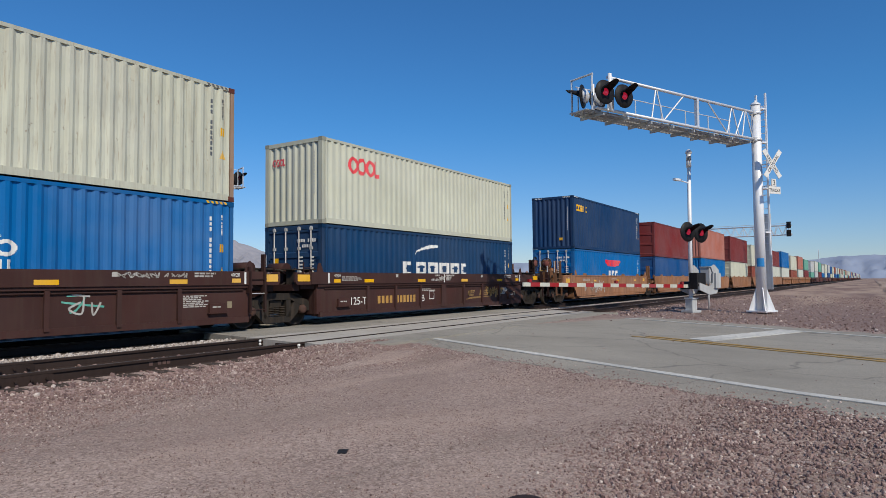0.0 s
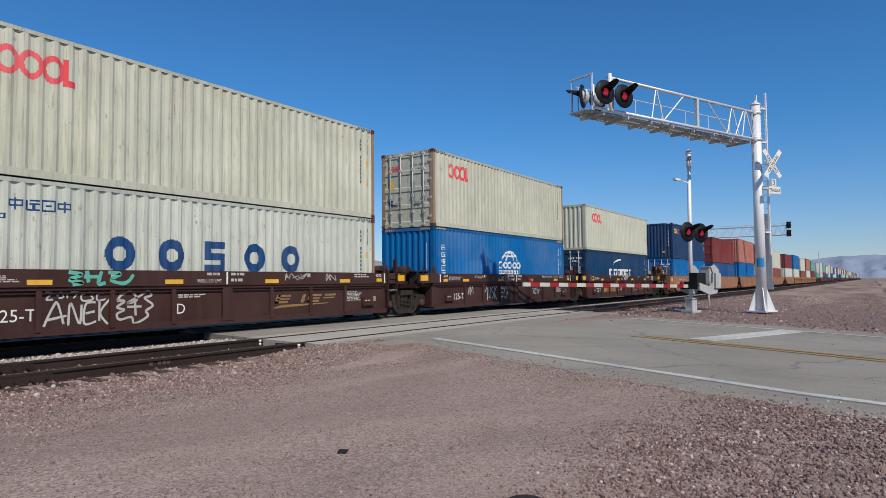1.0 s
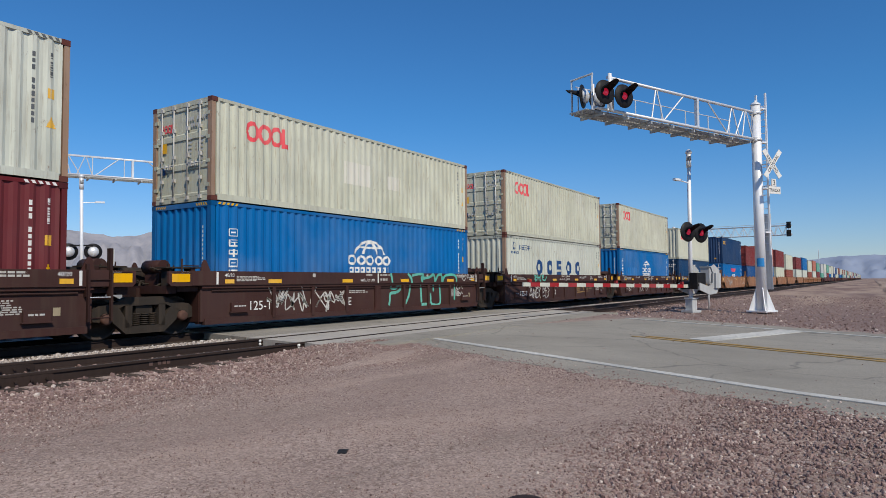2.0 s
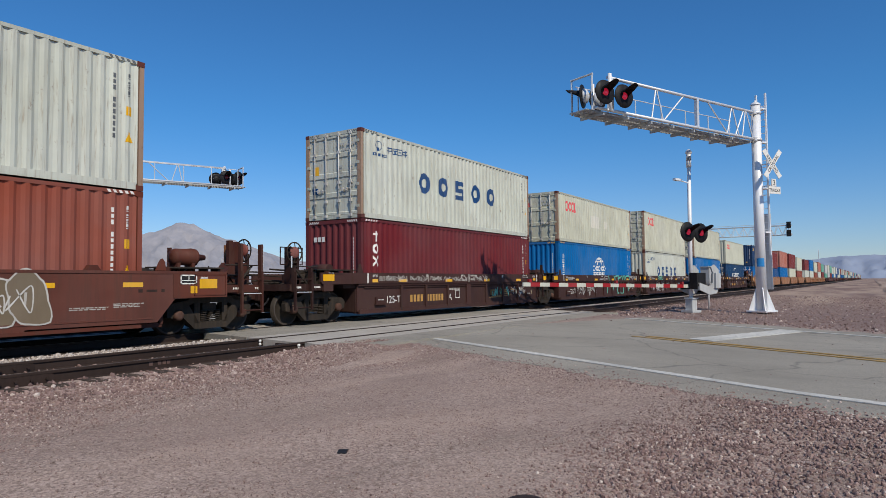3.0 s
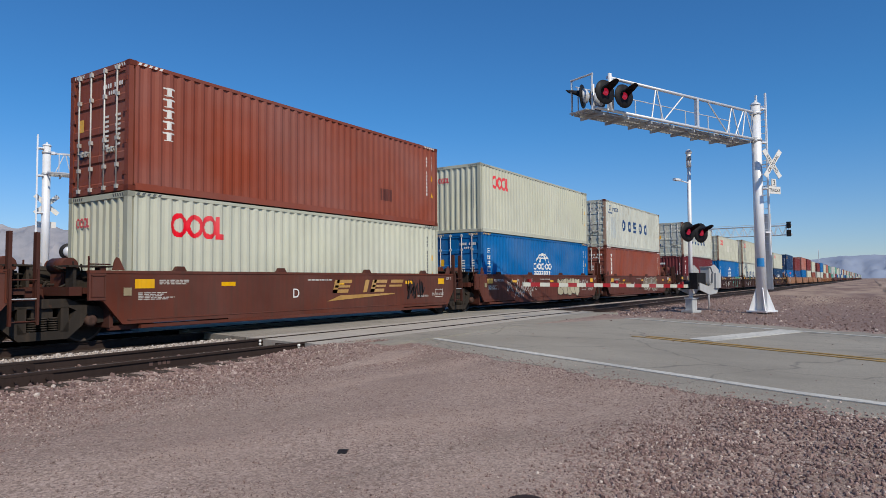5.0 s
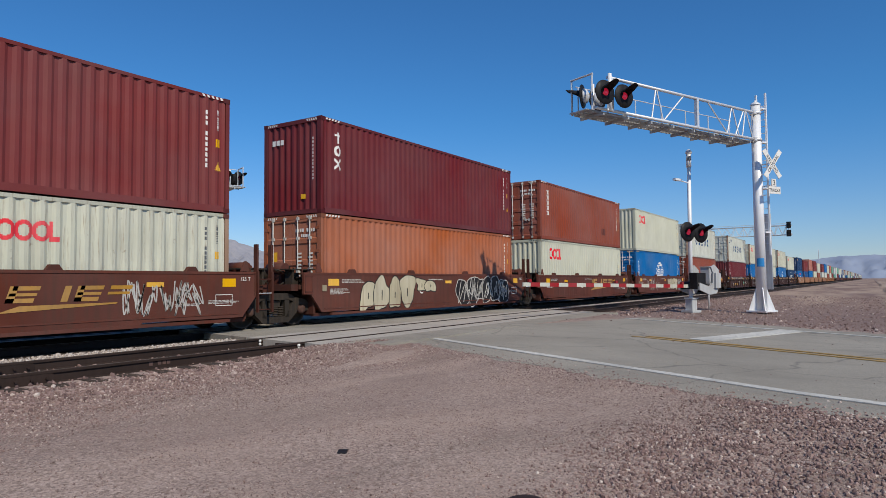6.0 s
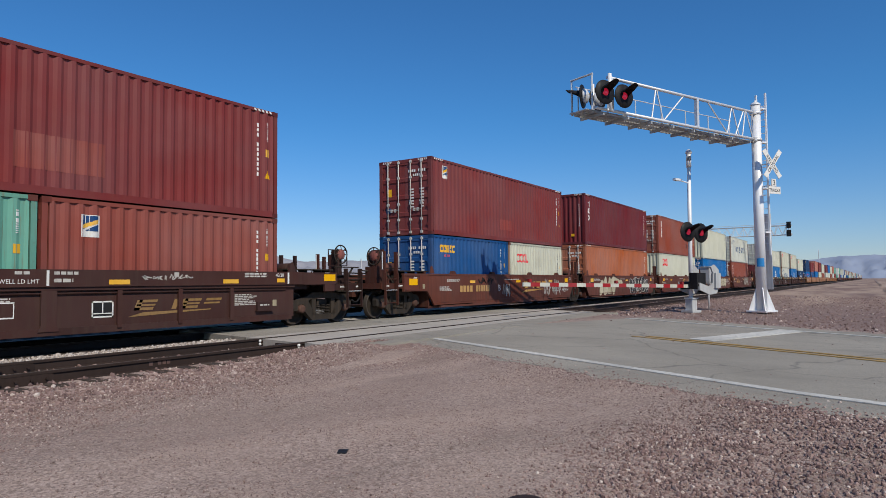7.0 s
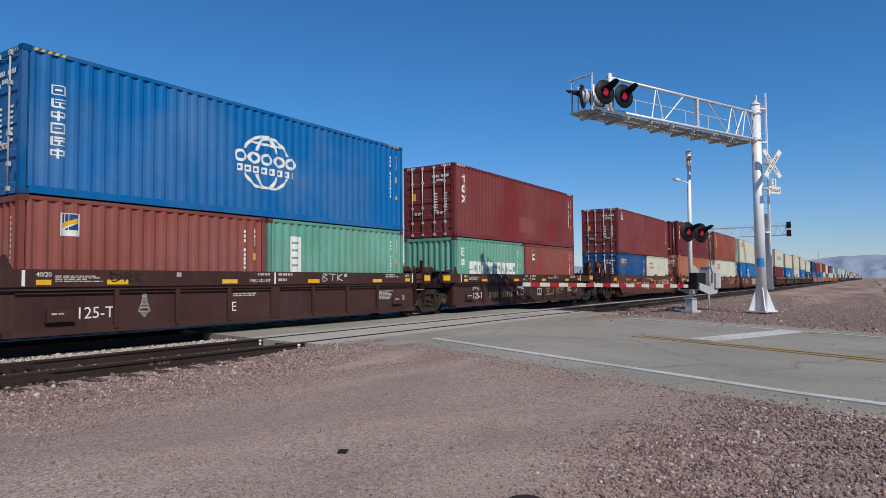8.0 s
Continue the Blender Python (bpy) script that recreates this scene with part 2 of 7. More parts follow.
def rod(bm, a, b, r, seg=8, r2=None):
    a, b = Vector(a), Vector(b)
    q = (b - a).to_track_quat("Z", "Y")
    rings = []
    for p, rr in ((a, r), (b, r if r2 is None else r2)):
        rings.append([bm.verts.new(p + q @ Vector((rr * math.cos(k * math.tau / seg), rr * math.sin(k * math.tau / seg), 0))) for k in range(seg)])
    for k in range(seg):
        f = bm.faces.new((rings[0][k], rings[0][(k + 1) % seg], rings[1][(k + 1) % seg], rings[1][k]))
        f.smooth = seg > 6
    bm.faces.new(rings[0][::-1])
    bm.faces.new(rings[1])


def prism(bm, outline, y0, y1):
    """An outline in x, z, drawn out from y0 to y1."""
    a = [bm.verts.new((x, y0, z)) for x, z in outline]
    b = [bm.verts.new((x, y1, z)) for x, z in outline]
    n = len(outline)
    for i in range(n):
        bm.faces.new((a[i], a[(i + 1) % n], b[(i + 1) % n], b[i]))
    bm.faces.new(a[::-1])
    bm.faces.new(b)


def turned(bm, profile, seg=24, axis="Y", at=(0, 0, 0), caps=True):
    """A body of revolution: profile rows of (radius, height along the axis)."""
    rings = []
    for r, h in profile:
        ring = []
        for k in range(seg):
            c, s = r * math.cos(k * math.tau / seg), r * math.sin(k * math.tau / seg)
            p = {"Y": (c, h, s), "Z": (c, s, h), "X": (h, c, s)}[axis]
            ring.append(bm.verts.new(Vector(p) + Vector(at)))
        rings.append(ring)
    for a, b in zip(rings, rings[1:]):
        for k in range(seg):
            f = bm.faces.new((a[k], a[(k + 1) % seg], b[(k + 1) % seg], b[k]))
            f.smooth = True
    if caps:
        bm.faces.new(rings[0][::-1])
        bm.faces.new(rings[-1])


def ring_plate(bm, cx, cz, rx, rz, width, y, seg=20, start=0.0, sweep=math.tau, thick=0.004):
    """A flat ring, or a bow of one, on a side wall that faces -y."""
    n = max(3, int(seg * sweep / math.tau))
    closed = sweep >= math.tau - 0.01
    rows = []
    for k in range(n + (0 if closed else 1)):
        a = start + sweep * k / n
        c, s = math.cos(a), math.sin(a)
        rows.append([bm.verts.new((cx + (rx - d) * c, yy, cz + (rz - d) * s)) for d, yy in ((0, y), (width, y), (width, y - thick), (0, y - thick))])
    for k in range(n if closed else n):
        p, q = rows[k], rows[(k + 1) % len(rows)]
        for i in range(4):
            bm.faces.new((p[i], p[(i + 1) % 4], q[(i + 1) % 4], q[i]))
    if not closed:
        bm.faces.new(rows[0])
        bm.faces.new(rows[-1][::-1])


def baked(bm, name, material, smooth=False):
    bmesh.ops.recalc_face_normals(bm, faces=bm.faces)
    me = bpy.data.meshes.new(name)
    bm.to_mesh(me)
    bm.free()
    me.materials.append(material)
    return me


def part(name, shape, material, parent, label="", color=None, place=None):
    """One mesh object under a thing or part. shape: a bmesh, or mesh data that several parts share."""
    me = baked(shape, name, material) if isinstance(shape, bmesh.types.BMesh) else shape
    ob = new(name, me)
    ob.parent = parent
    if color is not None:
        ob.color = (*color, 1)
    if place is not None:
        ob.matrix_basis = place
    return tagged(ob, label)


def thing(name, m, label, category, group="", kind=""):
    ob = new(name)
    ob.empty_display_size = 0.2
    ob.matrix_basis = m
    return tagged(ob, label, category, group, kind)


SHARED = {}


def shared(key, material, build):
    if key not in SHARED:
        bm = bmesh.new()
        build(bm)
        SHARED[key] = baked(bm, key.split("|")[0], material)
    return SHARED[key]


# ---- lettering ----
WORDS = {}


def letter_mesh(text, material):
    """Flat letters in the x, z plane, facing -y, one unit high, standing on the origin."""
    key = text + material.name
    if key not in WORDS:
        curve = bpy.data.curves.new("letters", "FONT")
        curve.body, curve.size, curve.extrude, curve.resolution_u = text, 1.38, 0.002, 3
        ob = new("letters", curve)
        me = bpy.data.meshes.new_from_object(ob.evaluated_get(bpy.context.evaluated_depsgraph_get()))
        bpy.data.objects.remove(ob)
        me.transform(Matrix.Rotation(math.pi / 2, 4, "X"))
        me.materials.clear()
        me.materials.append(material)
        WORDS[key] = me
    return WORDS[key]


for text in ("125-T", "125 T", "40/20", "A", "B", "C", "D", "E", "WELL LD LMT", "45G1"):
    letter_mesh(text, WHITE)
for text in ("RAILROAD", "CROSSING", "3", "TRACKS"):
    letter_mesh(text, BLACK)


def written(parent, text, material, x, y, z, size, name="lettering", turn=None):
    m = (turn or pose(x, y, z)) @ Matrix.Scale(size, 4)
    ob = new(name, letter_mesh(text, material))
    ob.parent = parent
    ob.matrix_basis = m
    return tagged(ob, kind="stuff") if len(text) > 1 else ob


# ---- ground, road and tracks ----
def ground_height(x, y):
    if y > -5.2:
        z = -0.17
        if -3.45 < y < -1.75:                    # ballast heaped between the two tracks
            z = -0.17 + 0.08 * min(1.0, (y + 3.45) / 0.35, (-1.75 - y) / 0.5)
    elif y > -6.4:
        z = -0.19 + 0.04 * (-5.2 - y) / 1.2
    else:
        k = min(1.0, (-6.4 - y) / 8.0)
        z = -0.15 - 0.20 * k * k * (3 - 2 * k)
    if 7.6 < x < 11 and -7.5 < y < -5.1:
        z += 0.15 * min(1.0, (x - 7.6) / 2.0) * min(1.0, (-5.1 - y) / 0.3)
    if x > 24 and y < -6:
        z += 0.05 * min(1, (x - 24) / 8)
    return z


def road_side(x, y):
    """Metres to the right of the road's middle line."""
    return (x - 15.35) * ROAD_ACROSS.x + (y + 10.0) * ROAD_ACROSS.y


ROAD_TURN = radians(21.5)
ROAD_ALONG = Vector((math.sin(ROAD_TURN), math.cos(ROAD_TURN)))
ROAD_ACROSS = Vector((math.cos(ROAD_TURN), -math.sin(ROAD_TURN)))
ROAD_MID = Vector((15.35, -10.0))
ROAD_L, ROAD_R = -5.3, 5.2


def road_height(x, y):
    s = (x - ROAD_MID.x) * ROAD_ALONG.x + (y - ROAD_MID.y) * ROAD_ALONG.y
    k = max(0.0, min(1.0, (3.6 - s) / 9.5))
    return -0.012 - 0.2 * k


def steps(points):
    out = []
    for a, b, d in points:
        n = max(1, round((b - a) / d))
        out += [a + (b - a) * i / n for i in range(n)]
    return out + [points[-1][1]]


def surface(x, y):
    """Height of the ground with its rise to the road's edge and its small unevenness."""
    z = ground_height(x, y)
    side = road_side(x, y)
    if ROAD_L - 1.3 < side < ROAD_R + 1.3:
        inside = min(side - ROAD_L, ROAD_R - side)
        w = max(0.0, min(1.0, (inside + 1.3) / 0.8)) if y < -6.3 else 0.0
        z = z * (1 - w) + (road_height(x, y) - 0.006) * w
    rough_here = max(0.0, min(1.0, max(ROAD_L - 0.4 - side, side - ROAD_R - 0.4) / 0.6))
    if y < -5.8 and -40 < x < 70:
        z += rough_here * (0.045 * noise.noise((x * 0.5, y * 0.5, 0)) + 0.022 * noise.noise((x * 2.1, y * 2.1, 3)))
    if y < -16 and x > 40:
        z += 0.5 * noise.noise((x * 0.03, y * 0.05, 7)) + 0.15
    return z


def build_ground():
    xs = steps([(-3000, -300, 300), (-300, -40, 20), (-40, -2, 2), (-2, 24, 0.22), (24, 60, 0.6), (60, 200, 7), (200, 1000, 50), (1000, 4500, 350)])
    ys = steps([(-2500, -200, 230), (-200, -40, 16), (-40, -18, 1.5), (-18, -5.5, 0.22), (-5.5, 3, 0.175), (3, 40, 2), (40, 300, 20), (300, 4000, 370)])
    verts = []
    for y in ys:
        for x in xs:
            z = surface(x, y)
            verts.append((x, y, z))
    n = len(xs)
    faces = [(j * n + i, j * n + i + 1, (j + 1) * n + i + 1, (j + 1) * n + i) for j in range(len(ys) - 1) for i in range(n - 1)]
    me = bpy.data.meshes.new("ground")
    me.from_pydata(verts, [], faces)
    me.polygons.foreach_set("use_smooth", [True] * len(faces))
    me.materials.append(EARTH)
    tagged(new("ground", me), "dry reddish gravelly desert ground with loose stones", "ground", kind="structure")


def strip(name, material, label, side0, side1, along0, along1, lift, n=60, ragged=0.0, thick=0.03, category="road"):
    """A band of the road: metres across and along it, with its own thickness."""
    bm = bmesh.new()
    rows = []
    for i in range(n + 1):
        s = along0 + (along1 - along0) * i / n
        row = []
        for side, sign in ((side0, -1), (side1, 1)):
            off = side + sign * ragged * (0.6 * noise.noise((s * 0.8, side, 1)) + 0.4 * noise.noise((s * 3.1, side, 5)))
            p = ROAD_MID + ROAD_ALONG * s + ROAD_ACROSS * off
            row.append((p.x, p.y, road_height(p.x, p.y) + lift))
        rows.append([bm.verts.new(row[0]), bm.verts.new(row[1]), bm.verts.new(Vector(row[1]) - Vector((0, 0, thick))), bm.verts.new(Vector(row[0]) - Vector((0, 0, thick)))])
    for a, b in zip(rows, rows[1:]):
        for k in range(4):
            bm.faces.new((a[k], b[k], b[(k + 1) % 4], a[(k + 1) % 4]))
    bm.faces.new(rows[0])
    bm.faces.new(rows[-1][::-1])
    return tagged(new(name, baked(bm, name, material)), label, category, kind="structure")


TRACKS = (0.0, -4.25, 4.6)
GAUGE = 0.755


def build_rails():
    def profile(bm, y, x0, x1):
        half = [(0.0735, -0.185), (0.0735, -0.172), (0.012, -0.15), (0.01, -0.045), (0.037, -0.036), (0.037, -0.006), (0.028, 0.0)]
        ring = [(w, z) for w, z in half] + [(-w, z) for w, z in half[::-1]]
        a = [bm.verts.new((x0, y + w, z)) for w, z in ring]
        b = [bm.verts.new((x1, y + w, z)) for w, z in ring]
        for i in range(len(ring)):
            bm.faces.new((a[i], a[(i + 1) % len(ring)], b[(i + 1) % len(ring)], b[i]))
        bm.faces.new(a[::-1])
        bm.faces.new(b)

    for k, mid in enumerate(TRACKS):
        track = thing("railway_track", pose(0, mid, 0), ("main line track under the train", "rusty near track flush with the road crossing", "far track behind the train")[k] + " on stone ballast", "railway track", kind="structure")
        for side in (-GAUGE, GAUGE):
            bm = bmesh.new()
            profile(bm, side, -120, 1500)
            rail = part("rail", bm, RAIL, track, "rusty steel rail")
            bm = bmesh.new()
            box(bm, -120, 1500, side - 0.024, side + 0.024, -0.003, 0.0025)
            part("rail_head", bm, SHINE, rail, "rail head polished by wheels")
        tie = shared("tie", TIE, lambda bm: box(bm, -0.115, 0.115, -1.3, 1.3, -0.32, -0.165))
        for i in range(90):
            x = -14 + 0.52 * i
            part("tie", tie, TIE, track, place=pose(x, 0, 0.0 + 0.006 * noise.noise((x, mid, 0)), 0, 0, 1.2 * noise.noise((x * 3, mid, 2))))
        bm = bmesh.new()
        for i in range(400):
            box(bm, 32.8 + 0.52 * i - 0.115, 32.8 + 0.52 * i + 0.115, -1.3, 1.3, -0.32, -0.165)
        tagged(part("far_ties", bm, TIE, track), kind="stuff")
    # the crossing surface between and beside the rails
    for k, (y0, y1) in enumerate(((-6.7, -5.64), (-5.62, -5.075), (-4.925, -3.575), (-3.425, -2.9), (-2.88, -0.84), (-0.67, 0.67), (0.84, 3.76), (3.93, 5.27), (5.44, 8.0))):
        bm = bmesh.new()
        lean = math.tan(ROAD_TURN)
        rows = []
        n = 14
        lean_k = -0.2 if k == 0 else 0.2
        cast = k in (1, 2, 3, 5, 7)
        left, right = 9.62 + (y0 + 5) * 0.2 + (0.9 if k == 0 else 0), 24.9 + (y0 + 5) * lean
        for i in range(n + 1):
            f = i / n
            x0 = left + (right - left) * f
            wob = 0.12 * noise.noise((k * 3.3, i * 0.9, 0)) if i in (0, n) else 0
            rows.append([bm.verts.new((x0 + wob + dx, y, z)) for y, z, dx in ((y0, -0.012, 0), (y1, -0.012, lean_k * (y1 - y0)), (y1, -0.16, lean_k * (y1 - y0)), (y0, -0.16, 0))])
        for a, b in zip(rows, rows[1:]):
            for q in range(4):
                bm.faces.new((a[q], b[q], b[(q + 1) % 4], a[(q + 1) % 4]))
        bm.faces.new(rows[0])
        bm.faces.new(rows[-1][::-1])
        tagged(new("crossing_slab", baked(bm, "crossing_slab", CONCRETE if cast else ASPHALT)), "pale worn concrete crossing panel beside the rails" if cast else "worn asphalt filling of the level crossing between the tracks", "crossing surface", kind="structure")


build_ground()
strip("road", ASPHALT, "worn grey asphalt road with cracks crossing the tracks", ROAD_L, ROAD_R, -46, 3.6, 0.0, 420, 0.42, 0.012)
strip("road", ASPHALT, "asphalt road going on beyond the railway", ROAD_L, ROAD_R, 19.0, 300, -0.02, 60, 0.2)
strip("edge_line", PALE_STRIPE, "faded white edge line on the asphalt", -4.46, -4.27, -46, 2.35, 0.014, 100, 0.02, 0.012, "road marking")
strip("edge_line", PALE_STRIPE, "faded white edge line along the far verge", 4.1, 4.24, -46, 3.6, 0.014, 100, 0.04, 0.012, "road marking")
strip("centre_line", ROAD_YELLOW, "faded double yellow centre line", -0.36, -0.25, -46, -0.2, 0.014, 90, 0.02, 0.012, "road marking")
strip("centre_line", ROAD_YELLOW, "faded double yellow centre line", -0.09, 0.02, -46, -0.4, 0.014, 90, 0.02, 0.012, "road marking")
strip("stop_line", PALE_STRIPE, "wide white stop line across one lane", 0.2, 4.05, -1.9, -1.3, 0.015, 2, 0.03, 0.012, "road marking")
build_rails()


# ---- shipping containers ----
WIDE = 1.219
HIGH, LOW = 2.896, 2.591
LONG, SHORT = 12.192, 6.058


def corrugated(bm, length, z0, z1, y, pitch, depth, flip=1.0):
    """A wall along x whose grooves run upright; y is its outer face, depth goes inward by the sign of flip."""
    n = max(1, round(length / pitch))
    p = length / n
    xs = []
    for i in range(n):
        a = i * p
        xs += [(a + 0.0, 0), (a + 0.26 * p, 0), (a + 0.50 * p, 1), (a + 0.76 * p, 1)]
    xs.append((length, 0))
    rows = []
    for x, d in xs:
        o = y + flip * depth * d
        rows.append([bm.verts.new((x, o, z0)), bm.verts.new((x, o, z1)), bm.verts.new((x, y + flip * (depth + 0.02), z1)), bm.verts.new((x, y + flip * (depth + 0.02), z0))])
    for a, b in zip(rows, rows[1:]):
        for k in range(4):
            bm.faces.new((a[k], b[k], b[(k + 1) % 4], a[(k + 1) % 4]))
    bm.faces.new(rows[0])
    bm.faces.new(rows[-1][::-1])


def casting(bm, x, y, z):
    box(bm, x - 0.089, x + 0.089, y - 0.081, y + 0.081, z, z + 0.118)


def container(place, color, length=LONG, high=HIGH, end="doors", old=False, label="", far=False, rods=None):
    """place: its rear end's middle at the bottom. end: what faces -x."""
    paint = OLD_PAINT if old else BOX_PAINT
    tag = "|%.2f|%.2f|%d" % (length, high, old)
    root = thing("shipping_container", pose(*place), label, "shipping container", "containers of the train")
    MOVERS.append((root, place))
    pitch = 0.285
    for k, s in enumerate((-1, 1)):
        me = shared("side_wall" + tag + str(k), paint, lambda bm: [corrugated(bm, length - 0.3, 0.15, high - 0.07, s * (WIDE - 0.008), pitch, 0.04, -s), bmesh.ops.translate(bm, verts=bm.verts, vec=(0.15, 0, 0))])
        part("side_wall", me, paint, root, color=color)
    part("roof", shared("roof" + tag, paint, lambda bm: box(bm, 0.1, length - 0.1, -1.14, 1.14, high - 0.05, high - 0.02)), paint, root, color=color)
    part("underframe", shared("underframe" + tag, paint, lambda bm: [box(bm, 0.17, length - 0.17, -1.12, 1.12, 0.06, 0.13)]), paint, root, color=[c * 0.6 for c in color])

    posts = (0.30, 0.20, 0.14) if old and color[1] > 0.4 else [c * 0.8 for c in color]
    for x in (0.0, length - 0.12):
        for s in (-1, 1):
            post = shared("corner_post%s%d" % (tag, s), paint, lambda bm: box(bm, 0.004, 0.116, min(s * 1.21, s * 1.06), max(s * 1.21, s * 1.06), 0.1, high - 0.1))
            part("corner_post", post, paint, root, color=posts, place=pose(x, 0, 0))
        for name, z0, z1 in (("end_header", high - 0.13, high - 0.008), ("end_sill", 0.012, 0.14)):
            part(name, shared(name + tag, paint, lambda bm: box(bm, 0.01, 0.11, -1.07, 1.07, z0, z1)), paint, root, color=[c * 0.85 for c in color], place=pose(x, 0, 0))
    for s in (-1, 1):
        part("top_rail", shared("top_rail%s%d" % (tag, s), paint, lambda bm: box(bm, 0.16, length - 0.16, min(s * 1.213, s * 1.15), max(s * 1.213, s * 1.15), high - 0.085, high - 0.008)), paint, root, color=[c * 0.85 for c in color])

    def sill(bm, s):
        lo, hi = min(s * 1.216, s * 1.17), max(s * 1.216, s * 1.17)
        box(bm, 0.17, length - 0.17, lo, hi, 0.02, 0.175)
    for k, s in enumerate((-1, 1)):
        part("bottom_rail", shared("bottom_rail" + tag + str(k), paint, lambda bm: sill(bm, s)), paint, root, color=[min(1, c * 0.95) for c in color])

    rusted = (0.11, 0.035, 0.026) if old else [c * 0.5 for c in color]
    if far:
        def blocks(bm):
            for x in (0.089, length - 0.089):
                for z in (0.0, high - 0.118):
                    casting(bm, x, -WIDE + 0.0805, z)
        tagged(part("corner_castings", shared("corner_castings" + tag, paint, blocks), paint, root, color=rusted), kind="stuff")
    else:
        block = shared("corner_casting", paint, lambda bm: casting(bm, 0, 0, 0))
        for x in (0.089, length - 0.089):
            for s in (-1, 1):
                for z in (0.0, high - 0.118):
                    part("corner_casting", block, paint, root, color=rusted, place=pose(x, s * (WIDE - 0.0805), z))

    def front(bm, x, out):
        corrugated(bm, 2.14, 0.13, high - 0.12, 0, 0.27, 0.045, 1.0)
        bmesh.ops.rotate(bm, verts=bm.verts, cent=(0, 0, 0), matrix=Matrix.Rotation(-math.pi / 2 if out < 0 else math.pi / 2, 3, "Z"))
        bmesh.ops.translate(bm, verts=bm.verts, vec=(x, 1.07 if out < 0 else -1.07, 0))
    part("end_wall", shared("end_wall_far" + tag, paint, lambda bm: front(bm, length - 0.02, 1)), paint, root, color=color)
    if end == "front":
        part("end_wall", shared("end_wall" + tag, paint, lambda bm: front(bm, 0.02, -1)), paint, root, color=color)
    else:
        for k in range(2):
            y0 = -1.055 + k * 1.06

            def leaf(bm):
                top, low = high - 0.14, 0.15
                n = 4 if high > 2.7 else 3
                h = (top - low) / n
                o = [(0.08, top), (0.08, low)]
                for i in range(n):
                    z = low + i * h
                    o += [(0.018, z), (0.018, z + 0.07), (0.046, z + 0.10), (0.046, z + h - 0.10), (0.018, z + h - 0.07)]
                o.append((0.018, top))
                prism(bm, o, y0, y0 + 1.05)
            door = part("door", shared("door" + tag + str(k), paint, leaf), paint, root, color=[c * 0.95 for c in color])
            if far:
                continue
            for r in range(2):
                y = y0 + (0.27 if r == 0 else 0.77)
                gear = ROD

                def lock(bm):
                    rod(bm, (-0.02, y, 0.06), (-0.02, y, high - 0.05), 0.019, 8)
                    for z in (0.07, 0.55, 1.15, high - 0.75, high - 0.16):
                        box(bm, -0.04, 0.02, y - 0.045, y + 0.045, z, z + 0.09)
                    rod(bm, (-0.035, y, 0.98), (-0.035, y + (0.36 if r == 0 else -0.36), 0.955), 0.014, 6)
                    box(bm, -0.05, 0.02, y + (0.30 if r == 0 else -0.36), y + (0.36 if r == 0 else -0.30), 0.9, 1.02)
                part("lock_rod", shared("lock_rod" + tag + "%d%d" % (k, r), gear, lock), gear, door, "zinc lock rod with handle")
            def hinges(bm):
                y = -1.07 if k == 0 else 1.07
                for i in range(4):
                    z = 0.35 + i * (high - 0.8) / 3
                    box(bm, -0.004, 0.03, y - 0.07, y + 0.07, z, z + 0.09)
            tagged(part("hinges", shared("hinges" + tag + str(k), paint, hinges), paint, door, color=[c * 0.8 for c in color]), kind="stuff")
    return root


# ---- well cars ----
def flat(parent, name, material, rects, y, label=""):
    if name in ("reflector", "white_band") and len(rects) > 1:
        for rect in rects:
            flat(parent, name, material, [rect], y, label)
        return None
    bm = bmesh.new()
    for u0, u1, z0, z1 in rects:
        v = [bm.verts.new((u, y, z)) for u, z in ((u0, z0), (u1, z0), (u1, z1), (u0, z1))]
        bm.faces.new(v)
    return tagged(part(name, bm, material, parent, label), kind="stuff" if len(rects) > 1 else "")


BROWN = (0.056, 0.025, 0.021)
RUSTY = (0.115, 0.037, 0.025)
TAN = (0.33, 0.155, 0.075)
WELL_FLOOR = 0.35      # containers stand at this height above the rails


